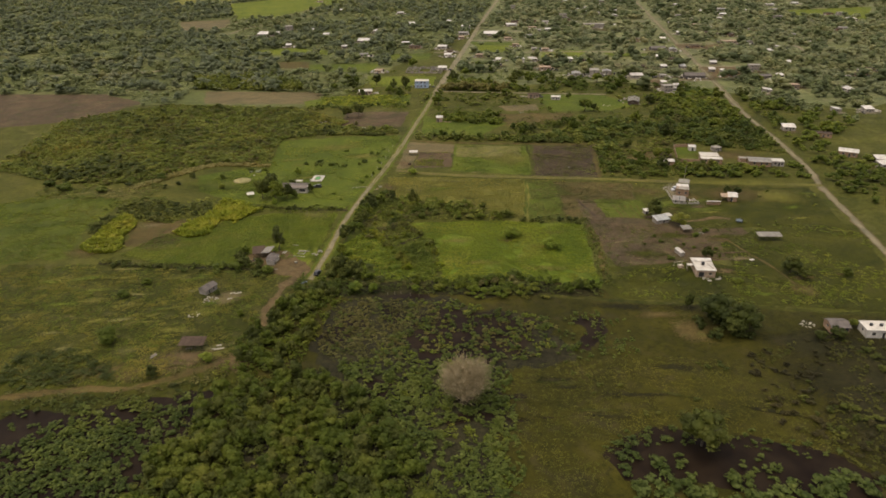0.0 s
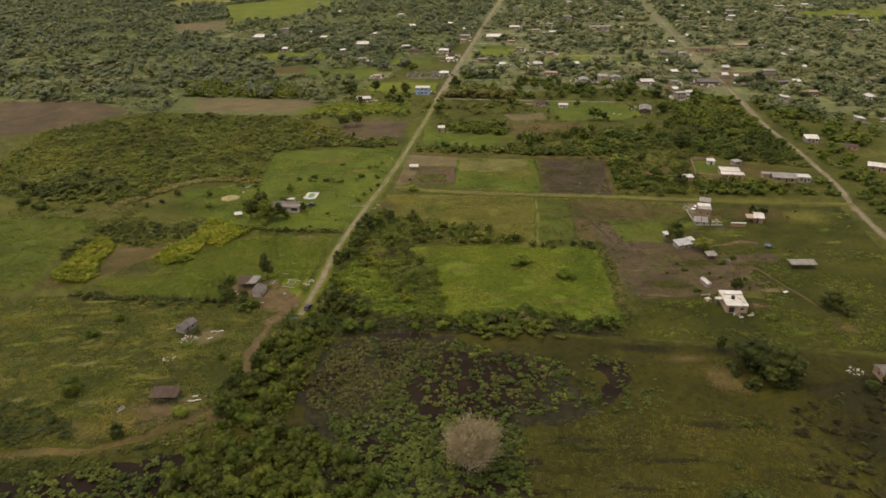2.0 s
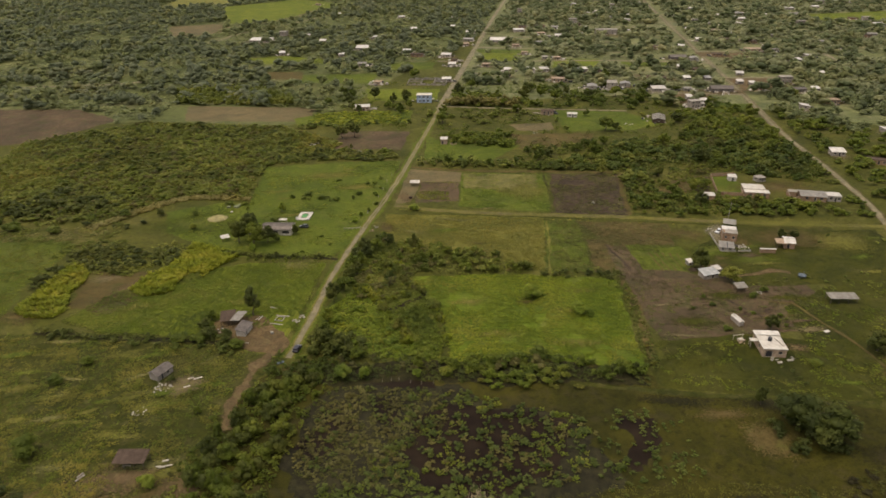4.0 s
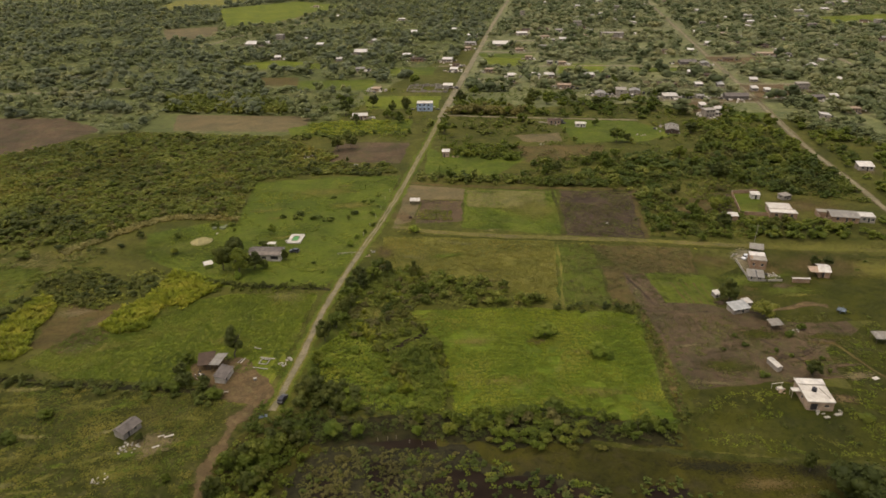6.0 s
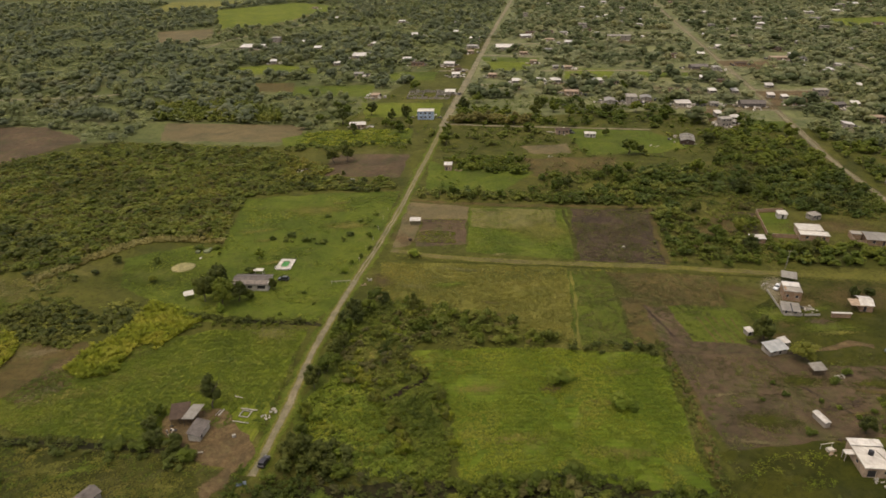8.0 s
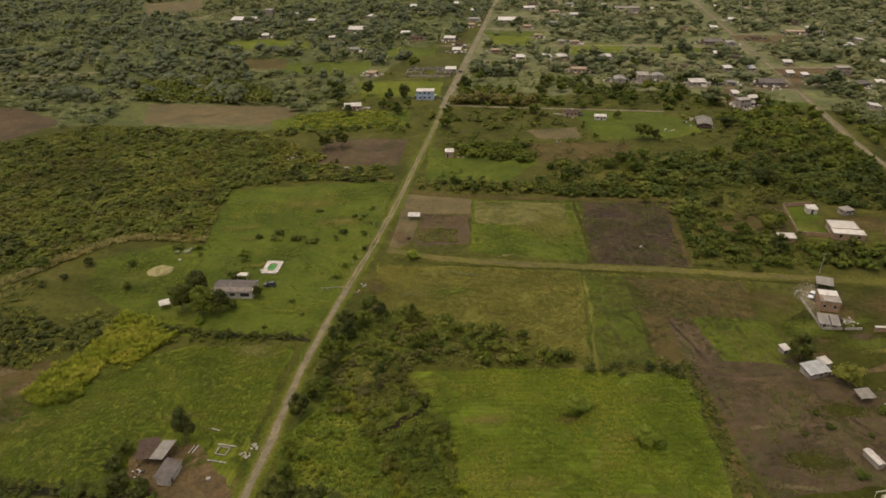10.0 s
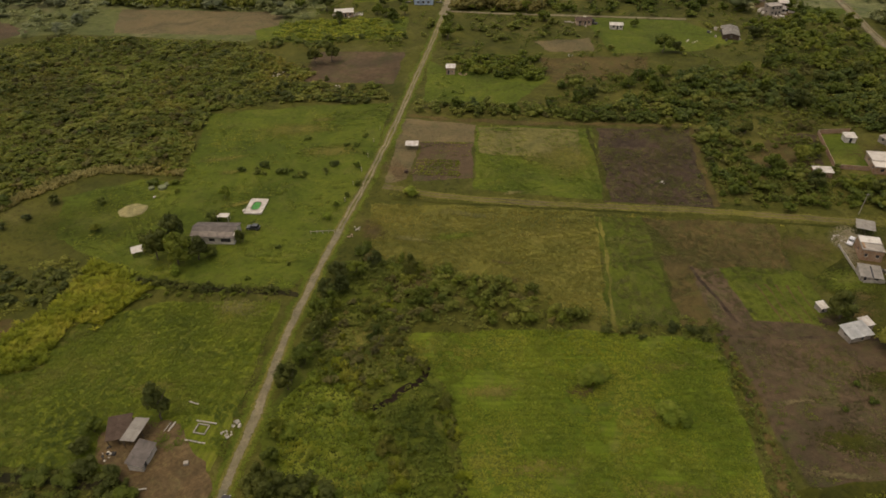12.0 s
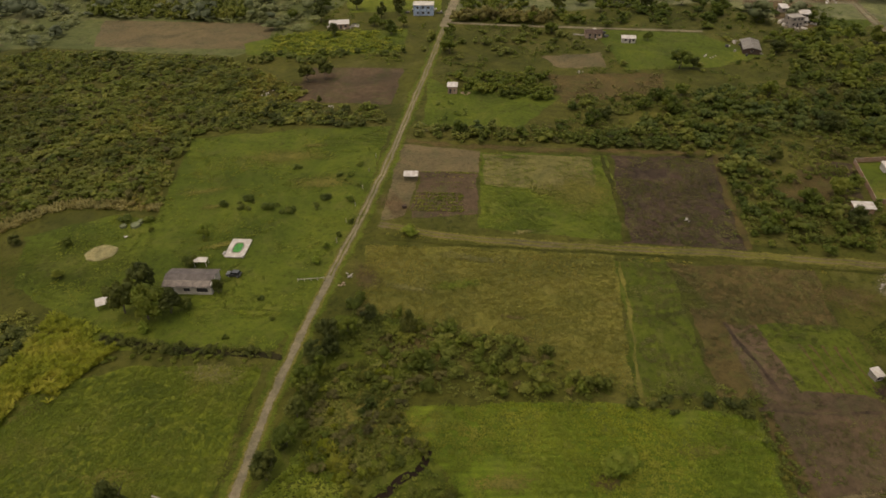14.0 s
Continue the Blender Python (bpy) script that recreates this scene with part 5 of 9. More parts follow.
rubble("rubble_heap", "heap of pale stone rubble beside the road", -42.2, 241.0, 1.0, 16, 3, STONE)
rubble("rubble_heap", "scattered pale stones on the grass", -44.0, 238.6, 1.4, 9, 4, STONE)
rubble("junk_heap", "heap of dark and white junk under the canopy", -66.5, 234.5, 1.5, 14, 5, DARK, "junk")
rubble("junk_heap", "scattered white scraps beside the canopy", -67.0, 233.6, 1.2, 5, 6, WHITE, "junk")
car(-40.6, 221.6, -14, PAINT_DARK, "dark car parked at the end of the dirt road", 3.9, 1.6, 1.45, 0.06)
for x, y in ((-14.1, 204.5), (-11.7, 204.8), (-9.6, 205.1), (-6.3, 203.6), (-3.2, 202.9), (0.1, 203.3)):
    bm = bmesh.new()
    tube(bm, (0, 0, -0.3), (0.05, 0.03, 1.2), 0.06, 0.05, 7)
    tube(bm, (0.05, 0.03, 1.2), (0.06, 0.03, 1.3), 0.05, 0.02, 7)
    ob = part("fence_post", bm, PLANK, None)
    ob.matrix_world = pose(x, y, 0.03)
    tagged(ob, "pale wooden post standing at the marsh water", "post", "posts at the marsh edge")
# ruined hut and shelter on the grazing land
building("hut", -77.4, 210.6, 62, 5.4, 3.4, 2.0, "gable", CEMENT, GREYROOF, "ruined grey hut with a sagging plank roof", "hut", 0.8, 0.3, [(-1.4, -0.6, 0.02, 1.7), (0.6, 1.5, 0.7, 1.5)])
rubble("rubble_heap", "pale rubble scattered below the ruined hut", -75.0, 204.5, 2.6, 26, 7, STONE)
rubble("rubble_heap", "pale scattered debris on trodden grass", -77.5, 194.0, 2.0, 14, 8, TIMBER)
boxes("timber_pile", "pale planks lying on the grass", "timber", -66.5, 208.5, 25, [(0, 0, 0.12, 2.4, 0.5, 0.2), (-1.8, 0.9, 0.12, 1.6, 0.4, 0.2), (-3.4, -2.6, 0.12, 1.8, 0.5, 0.2)], TIMBER, 0.05, "", "plank")
canopy("shelter", -71.8, 174.6, -2, 7.2, 4.0, 2.3, 0.4, RUST, "open shelter with a dark weathered sheet roof", "shelter", 8)
boxes("bench", "dark wooden bench under the shelter roof", "bench", -73.0, 173.8, 0, [(0, 0, 0.45, 2.0, 0.4, 0.07), (-0.8, 0, 0.2, 0.1, 0.35, 0.4), (0.8, 0, 0.2, 0.1, 0.35, 0.4)], PLANK, 0.1, "", "plank")
boxes("timber_pile", "pale planks and boards beside the shelter", "timber", -64.5, 173.2, 12, [(0, 0, 0.25, 1.6, 0.6, 0.2), (1.6, 0.2, 0.2, 1.5, 0.4, 0.2), (0.6, 2.0, 0.25, 1.5, 0.5, 0.3), (-0.9, 0.5, 0.2, 1.2, 0.3, 0.2)], TIMBER, 0.1, "", "plank")
boxes("timber_pile", "scrap boards on brown ground", "timber", -82.5, 170.5, 60, [(0, 0, 0.15, 2.4, 0.5, 0.2), (0.6, 0.8, 0.15, 1.8, 0.4, 0.2)], PLANK, 0.05, "", "plank")

# ---- the farmhouse across the road ----
farm = building("farmhouse", -62.9, 310.2, -4, 12.2, 7.0, 2.7, "gable", WHITE, GREYROOF, "white-walled farmhouse with a long grey roof", "house", 1.1, 0.4, [(-4.6, -3.6, 0.02, 2.1), (-1.2, 0.6, 0.9, 2.0), (2.2, 5.2, 0.7, 2.1)])
bm = bmesh.new()
block(bm, 6.42, -1.95, 3.36, 0.4, 3.9, 0.1, 0.02, pose(0, 0, 0, 0, 0, 0))
part("bargeboard", bm, WHITE, farm, "white bargeboard")
bm = bmesh.new()
block(bm, -0.3, 0, 0, 12.0, 1.9, 0.05, 0, pose(0, -2.75, 3.06, 17.4))
part("veranda_roof", bm, OLDSHEET, farm, "lighter sheets over the veranda")
boxes("slab", "white flat roof of a low shed behind the farmhouse", "shed", -63.0, 319.0, -4, [(0, 0, 1.9, 3.6, 2.2, 0.12), (-1.6, -0.9, 0.92, 0.14, 0.14, 1.84), (1.6, -0.9, 0.92, 0.14, 0.14, 1.84), (-1.6, 0.9, 0.92, 0.14, 0.14, 1.84), (1.6, 0.9, 0.92, 0.14, 0.14, 1.84)], WHITE, 0.03, "", "board")
pool = empty("pool_terrace", -54.7, 326.2, -6, "white paved terrace round a green pool", "pool", "", 0.1)
bm = bmesh.new()
outline = [(1.25 * math.copysign(abs(math.cos(a)) ** 0.6, math.cos(a)), 2.3 * math.copysign(abs(math.sin(a)) ** 0.6, math.sin(a))) for a in (2 * math.pi * (k + 0.5) / 28 for k in range(28))]
inner = [[bm.verts.new((x, y, z)) for x, y in outline] for z in (0.08, 0.33)]
edge = [[bm.verts.new((2.8 * math.copysign(1, x) if abs(x) / 2.8 > abs(y) / 4.3 else 4.3 / abs(y) * x, 4.3 * math.copysign(1, y) if abs(x) / 2.8 <= abs(y) / 4.3 else 2.8 / abs(x) * y, z)) for x, y in outline] for z in (0.0, 0.33)]
for k in range(28):
    j = (k + 1) % 28
    bm.faces.new((inner[1][k], edge[1][k], edge[1][j], inner[1][j]))
    bm.faces.new((inner[0][k], inner[1][k], inner[1][j], inner[0][j]))
    bm.faces.new((edge[0][j], edge[1][j], edge[1][k], edge[0][k]))
part("paving", bm, WHITE, pool)
bm = bmesh.new()
rim = [[bm.verts.new((x * s, y * (1 + (s - 1) * 0.6), z)) for x, y in outline] for s, z in ((1.0, 0.33), (1.02, 0.45), (1.2, 0.45), (1.22, 0.33))]
for a, b in zip(rim, rim[1:]):
    for k in range(28):
        j = (k + 1) % 28
        bm.faces.new((a[k], b[k], b[j], a[j]))
part("pool_rim", bm, CREAM, pool, "pale raised rim")
bm = bmesh.new()
bm.faces.new([bm.verts.new((x * 0.99, y * 0.99, 0.28)) for x, y in outline])
part("pool_water", bm, GREEN_POOL, pool, "bright green pool water")
for cx, cy in ((-2.9, -3.4), (-2.9, -2.7), (2.5, -4.3)):
    bm = bmesh.new()
    block(bm, cx, cy, 0.5, 0.6, 0.5, 0.6, 0.06)
    part("seat", bm, WHITE, pool)
car(-53.2, 314.0, 82, PAINT_GREY, "dark grey car parked beside the farmhouse", 3.9, 1.7, 1.5, 0.06)
canopy("shed", -83.2, 302.6, 25, 2.9, 2.4, 1.6, 0.3, WHITE_SHEET, "small shed with a white sheet roof", "shed", 4)
bm = bmesh.new()
bmesh.ops.create_icosphere(bm, subdivisions=4, radius=1.0, matrix=Matrix.Diagonal((4.3, 3.6, 1.1, 1)))
bmesh.ops.bisect_plane(bm, geom=bm.verts[:] + bm.edges[:] + bm.faces[:], plane_co=(0, 0, 0), plane_no=(0, 0, -1), clear_outer=True)
for v in bm.verts:
    v.co.z *= 1 + 0.4 * noise.noise(v.co * 0.9)
    v.co.x *= 1 + 0.25 * noise.noise(v.co * 0.5)
heap = covered(part("sand_mound", bm, SAND, None))
heap.matrix_world = pose(-92.6, 325.6, 0.05, 0, 0, 20)
tagged(heap, "low heap of pale yellow sand on the meadow", "sand heap")
OPEN_TANK = solid("greenish_concrete", (0.15, 0.16, 0.07), 0.8, 0, 0.5, 0.8)
for x, y, r in ((-91.0, 338.6, 1.0), (-87.6, 339.0, 1.4), (-86.6, 341.0, 0.9)):
    bm = bmesh.new()
    tube(bm, (0, 0, 0), (0, 0, 0.7), r, r * 0.97, 20)
    bmesh.ops.inset_region(bm, faces=[f for f in bm.faces if f.normal.z > 0.9], thickness=0.15, depth=-0.2)
    ob = part("water_tank", bm, OPEN_TANK, None)
    ob.matrix_world = pose(x, y, 0.03)
    tagged(ob, "low round open water tank among shrubs", "water tank", "tanks on the meadow")
rubble("white_scraps", "white scraps lying beside the sand heap", -88.6, 333.0, 0.8, 4, 31, WHITE, "scraps")
gate = empty("fence", -32.4, 311.0, 4, "short pale board fence beside the road", "fence", "", 0.05)
for k in range(5):
    bm = bmesh.new()
    block(bm, -3.4 + 1.7 * k, 0, 0.5, 0.16, 0.16, 1.1, 0.02)
    part("post", bm, TIMBER, gate)
for k in range(4):
    bm = bmesh.new()
    block(bm, -2.55 + 1.7 * k, 0, 0.75, 1.5, 0.06, 0.2, 0.01)
    part("rail", bm, TIMBER, gate)
rubble("stone_heap", "pale stones beside the road", -22.5, 313.0, 1.2, 12, 41, STONE)
rubble("junk_heap", "pale scraps on reddish ground beside the road", -24.0, 309.0, 1.0, 8, 42, PINK, "junk")
for x, y in ((-18.9, 378), (-20.7, 368), (-22.0, 357), (-23.6, 347), (-25.6, 338), (-27.4, 328)):
    bm = bmesh.new()
    tube(bm, (0, 0, -0.1), (0, 0, 1.5), 0.08, 0.07, 7)
    block(bm, 0, 0, 1.5, 0.2, 0.2, 0.08, 0.02)
    ob = part("fence_post", bm, TIMBER, None)
    ob.matrix_world = pose(x, y, 0.05)
    tagged(ob, "pale wooden fence post beside the road", "post", "posts along the meadow")

# ---- plots along the cross track ----
canopy("field_shed", -6.8, 362.8, -4, 4.2, 2.4, 1.7, 0.4, WHITE_SHEET, "small open field shed with a pale sheet roof", "shed", 4)
boxes("crate", "reddish crate beside the garden plot", "crate", -8.6, 345.5, 20, [(0, 0, 0.45, 1.2, 1.0, 0.9)], RUST, 0.06)
building("hut", 9.3, 432.0, -4, 3.6, 3.2, 3.0, "shed", PINK, WHITE_SHEET, "tall narrow pink-walled hut with a white roof", "hut", 0.5, 0.3, [(-1.3, -0.4, 0.02, 2.0), (0.3, 1.1, 1.0, 1.8)])
rubble("brick_heap", "heap of pale bricks beside the narrow hut", 14.5, 430.5, 1.8, 18, 51, PINK)
rubble("ash_heap", "pale heap lying on the burnt plot", 74.0, 335.0, 1.0, 8, 52, STONE, "scraps")

# ---- houses on the east side ----
white = building("house", 100.0, 215.4, -7, 6.6, 7.4, 2.7, "flat", PINK, WHITE, "plastered house with a flat white concrete roof", "house", 0, 0.2, [(-2.5, -0.6, 0.05, 2.1), (1.0, 2.2, 1.0, 1.9)])
bm = bmesh.new()
tube(bm, (-0.2, 0.9, 2.85), (-0.2, 0.9, 3.8), 0.62, 0.6, 18)
tube(bm, (-0.2, 0.9, 3.8), (-0.2, 0.9, 4.05), 0.58, 0.25, 18)
part("water_tank", bm, BLACK_TANK, white, "black plastic roof tank")
for cx, cy, sx, sy in ((-3.2, 4.7, 0.16, 1.9), (3.2, 4.7, 0.16, 1.9), (0, 5.6, 6.6, 0.16)):
    bm = bmesh.new()
    block(bm, cx, cy, 1.4, sx, sy, 2.8)
    part("wall", bm, PINK, white)
bm = bmesh.new()
block(bm, 0, 4.75, 3.0, 7.4, 2.5, 0.08, 0.02, pose(0, 0, 0, 1.5))
part("roof_sheet", bm, WHITE_SHEET, white, "pale sheet over the rear room")
bm = bmesh.new()
block(bm, 2.0, -0.6, 2.95, 0.14, 4.6, 0.16, 0.02, pose(0, 0, 0, 0, 0, 16))
part("roof_beam", bm, PLANK, white, "grey beam lying on the roof")
bm = bmesh.new()
block(bm, -4.3, 1.9, 2.3, 2.4, 1.7, 0.12, 0.02)
part("porch_slab", bm, WHITE, white, "white slab over the side door")
for cy in (1.2, 2.6):
    bm = bmesh.new()
    block(bm, -5.3, cy, 1.12, 0.16, 0.16, 2.24)
    part("porch_post", bm, CREAM, white)
rubble("rubble_heap", "white rubble at the foot of the house", 99.2, 210.4, 1.1, 7, 65, STONE)
rubble("rubble_heap", "white rubble at the corner of the house", 104.4, 210.8, 0.7, 5, 66, STONE)
rubble("rubble_heap", "reddish bricks beside the scrap frame", 93.6, 220.2, 1.3, 14, 67, PINK)
boxes("slab", "pale broken slab on the grass beside the house", "slab", 103.4, 209.8, 10, [(0, 0, 0.15, 1.8, 0.9, 0.2), (-3.6, -0.4, 0.2, 1.4, 0.8, 0.3)], STONE, 0.08)
boxes("scrap_frame", "scrap timber frame with a pale beam", "scrap", 93.0, 221.6, 8, [(0, 0, 1.5, 3.6, 0.2, 0.15), (-1.6, 0, 0.7, 0.12, 0.12, 1.5), (1.5, 0.2, 0.7, 0.12, 0.12, 1.5), (0.4, -0.8, 0.3, 1.6, 1.2, 0.6)], TIMBER, 0.08, "", "board")
building("shed", 96.8, 231.2, 100, 4.6, 1.6, 1.5, "gable", CREAM, WHITE_SHEET, "long narrow shed with a white sheet roof", "shed", 0.25, 0.15, [(-1.5, -0.7, 0.02, 1.4)])
building("house", 99.4, 262.4, 14, 5.8, 3.8, 1.75, "shed", CREAM, BLUE_SHEET, "low white house with a pale sheet roof", "house", 0.6, 0.35)
building("shed", 103.2, 265.2, 14, 2.6, 2.6, 1.9, "shed", CREAM, WHITE_SHEET, "pale lean-to shed behind the low house", "shed", 0.3, 0.2, [(-0.6, 0.3, 0.02, 1.9)])
building("shed", 95.9, 272.0, 12, 1.9, 2.2, 1.5, "shed", CEMENT, WHITE_SHEET, "tiny shed with a white sheet roof", "shed", 0.3, 0.2, [(-0.5, 0.3, 0.02, 1.4)])
canopy("shed", 106.4, 251.8, 6, 3.6, 2.8, 1.7, 0.4, ZINC, "small grey open shed with a sheet roof", "shed", 4)
rubble("rubble_heap", "pale rubble among shrubs", 112.0, 249.5, 1.4, 16, 61, STONE)
tall = building("brick_house", 119.6, 294.4, -17, 5.4, 6.8, 3.4, "flat", BRICK, CEMENT, "tall bare brick house with a patched flat roof", "house", 0, 0.12, [(-1.9, -1.0, 1.2, 2.3), (0.9, 1.9, 1.2, 2.3)])
bm = bmesh.new()
block(bm, -0.1, 1.75, 3.72, 5.4, 3.2, 0.08, 0.02, pose(0, 0, 0, 2))
part("roof_sheet", bm, WHITE_SHEET, tall, "pale sheet over the rear roof")
bm = bmesh.new()
block(bm, -2.2, -1.4, 3.7, 0.5, 2.6, 0.3, 0.03)
part("parapet", bm, BRICK, tall)
front_room = building("shed", 114.8, 284.7, -18, 5.2, 5.2, 1.6, "shed", CEMENT, ZINC, "low front room with two pale roof sheets", "shed", 0.3, 0.2, [(-1.8, -1.0, 0.02, 1.5), (0.6, 1.8, 0.7, 1.4)])
# Solid dark strip on the sheets; its colour imitates shade in a gap.
bm = bmesh.new()
block(bm, 0.25, -0.4, 1.86, 0.35, 5.0, 0.06, 0, pose(0, 0, 0, 3.3))
part("roof_gap", bm, DARK, front_room, "dark strip imitating the shaded gap between roof sheets")
canopy("carport", 124.2, 305.2, -24, 4.6, 4.2, 2.1, 0.35, ZINC, "open carport with a dull sheet roof", "shelter", 6)
rubble("rubble_heap", "pale rubble and pots along the wall", 121.5, 285.5, 2.4, 22, 62, STONE)
rubble("junk_heap", "dark junk beside the front room", 119.6, 286.4, 1.5, 14, 63, DARK, "junk")
rubble("junk_heap", "pale scraps on the dirt forecourt", 115.2, 301.5, 2.2, 14, 64, STONE, "junk")
yard = empty("garden_wall", 117.5, 290, 0, "low pale block wall round the brick house", "wall", "", 0.1)
for ax, ay, bx, by in ((-3.8, 8.6, -5.6, -7.6), (-5.6, -7.9, 0.0, -8.4), (0.6, -8.4, 5.6, -8.6)):
    far = math.hypot(bx - ax, by - ay)
    for k in range(4):
        bm = bmesh.new()
        u = (k + 0.5) / 4
        block(bm, 0, 0, 0.35, far / 4 - 0.04, 0.16, 0.7 + 0.12 * (k % 2), 0.01, pose(ax + (bx - ax) * u, ay + (by - ay) * u, 0, 0, 0, math.degrees(math.atan2(by - ay, bx - ax))))
        part("wall_panel", bm, STONE, yard)
car(117.6, 299.6, 140, PAINT_WHITE, "white car parked on the dirt forecourt", 3.7, 1.55, 1.4, 0.1)
pole = empty("utility_pole", 127.6, 314.2, 0, "grey utility pole beside the track", "pole", "", 0.1)
bm = bmesh.new()
tube(bm, (0, 0, -0.2), (0.4, 0, 7.2), 0.11, 0.08, 8)
part("shaft", bm, CEMENT, pole)
bm = bmesh.new()
block(bm, 0.38, 0, 6.8, 1.4, 0.08, 0.1, 0.01)
part("crossarm", bm, PLANK, pole)
building("house", 139.6, 286.0, -16, 3.6, 6.0, 2.5, "gable", BRICK, WHITE_SHEET, "small brick house with a white gabled roof", "house", 0.8, 0.3, [(-0.9, 0.1, 0.02, 2.0)])
canopy("porch", 136.2, 285.2, -10, 3.6, 3.6, 2.2, 0.3, PINK, "brick porch with a pale flat cover", "porch", 4, False)
low_wall = empty("brick_wall", 129.0, 280.2, -6, "low brick wall with a white capping", "wall", "", 0.05)
bm = bmesh.new()
block(bm, 0, 0, 0.8, 5.8, 0.5, 1.6, 0.02)
part("masonry", bm, BRICK, low_wall)
bm = bmesh.new()
block(bm, 0, 0, 1.66, 6.2, 1.0, 0.12, 0.02)
part("capping", bm, WHITE, low_wall, "white capping slab")
canopy("long_shed", 136.5, 242.5, -3, 9.0, 3.4, 2.0, 0.3, ZINC, "long low shed with a dull grey sheet roof", "shed", 8)
frame_e = empty("play_frame", 132.0, 259.8, 0, "blue frame with a low cover on the grass", "frame", "", 0.05)
for k in range(4):
    bm = bmesh.new()
    a = math.pi * (k + 0.5) / 2
    tube(bm, (1.3 * math.cos(a), 1.3 * math.sin(a), 0), (1.1 * math.cos(a), 1.1 * math.sin(a), 2.0), 0.08, 0.06, 7)
    part("leg", bm, TARP, frame_e)
bm = bmesh.new()
tube(bm, (0, 0, 0.9), (0, 0, 1.02), 1.4, 1.4, 18)
part("cover", bm, TARP, frame_e)
boxes("slab", "pale slab lying on the pasture", "slab", 122.0, 224.5, 20, [(0, 0, 0.12, 1.8, 1.1, 0.2)], WHITE, 0.08)
# walled yard
wall_e = empty("yard_wall", 0, 0, 0, "reddish brick wall round a grass yard", "wall", "", 0.05)
for (ax, ay), (bx, by) in (((133.8, 342.0), (140.0, 366.8)), ((140.2, 367.0), (152.0, 367.4)), ((134.0, 341.8), (144.5, 339.6))):
    far = math.hypot(bx - ax, by - ay)
    n = max(2, round(far / 3))
    for k in range(n):
        bm = bmesh.new()
        u = (k + 0.5) / n
        block(bm, 0, 0, 0.8, far / n - 0.03, 0.18, 1.6 + 0.1 * (k % 2), 0.01, pose(ax + (bx - ax) * u, ay + (by - ay) * u, 0, 0, 0, math.degrees(math.atan2(by - ay, bx - ax))))
        part("wall_panel", bm, BRICK, wall_e)
building("shed", 148.2, 361.0, -8, 3.6, 3.4, 2.2, "shed", WHITE, WHITE_SHEET, "small white shed inside the walled yard", "shed", 0.3, 0.25, [(-0.4, 0.6, 0.02, 1.9)])
building("house", 150.9, 343.9, -11, 9.0, 6.2, 2.8, "flat", PINK, WHITE, "house with a large flat white roof", "house", 0, 0.3)
building("annex", 150.2, 338.4, -13, 10.6, 3.9, 2.55, "flat", BRICK, WHITE, "low front wing with a flat white roof", "house", 0, 0.15)
building("shed", 127.4, 337.6, -7, 5.6, 3.2, 2.0, "shed", BRICK, WHITE_SHEET, "low brick shed with a white sheet roof", "shed", 0.3, 0.3, [(-0.5, 0.5, 0.02, 1.8)])
building("house", 161.0, 359.2, 16, 4.4, 3.6, 2.1, "shed", CEMENT, CEMENT, "unfinished grey block house", "house", 0.2, 0.1)
building("house", 174.0, 334.6, -15, 10.6, 7.6, 2.5, "gable", BRICK, ZINC, "long brick house with a pale grey sheet roof", "house", 0.5, 0.4)
room = empty("unfinished_room", 166.6, 337.0, -14, "roofless bare brick room beside the long house", "house", "", 0.05)
for cx, cy, sx, sy, high in ((-1.9, 0, 0.16, 7.6, 2.0), (0, -3.8, 3.9, 0.16, 1.6), (0, 3.8, 3.9, 0.16, 2.2), (0, 0.6, 3.6, 0.16, 1.9)):
    bm = bmesh.new()
    block(bm, cx, cy, high / 2, sx, sy, high, 0.01)
    part("wall_panel", bm, BRICK, room)
bm = bmesh.new()
block(bm, 0.1, 2.2, 2.28, 3.9, 3.4, 0.12, 0.02)
part("roof_slab", bm, CEMENT, room, "grey slab over the rear half")
building("shed", 182.6, 332.6, -14, 5.8, 5.0, 2.6, "flat", CEMENT, WHITE_SHEET, "small patched annex with a white roof", "house", 0, 0.1)
building("house", 228, 346.5, -30, 9, 7, 2.8, "gable", BRICK, WHITE_SHEET, "brick house with a white sheet roof", "house", 0.9, 0.4)
building("house", 126.9, 175.6, -4, 5.6, 5.2, 2.4, "gable", BRICK, GREYROOF, "small brick house with a weathered roof", "house", 0.8, 0.25)
rubble("rubble_heap", "pale rubble and boards beside a brick house", 119.5, 179.0, 2.2, 26, 71, STONE)
edge = building("house", 138.0, 172.6, -6, 9.0, 5.4, 2.7, "flat", WHITE, WHITE, "house with a flat white concrete roof", "house", 0, 0.25)
for cx in (-2.2, 0.8):
    bm = bmesh.new()
    tube(bm, (cx, 0.2, 2.85), (cx, 0.2, 3.5), 0.55, 0.5, 16)
    part("water_tank", bm, BLACK_TANK, edge, "dark round roof tank")
building("house", 233, 382, -30, 10, 5, 2.2, "flat", BRICK, RUST, "low unfinished brick house", "house", 0, 0.0)
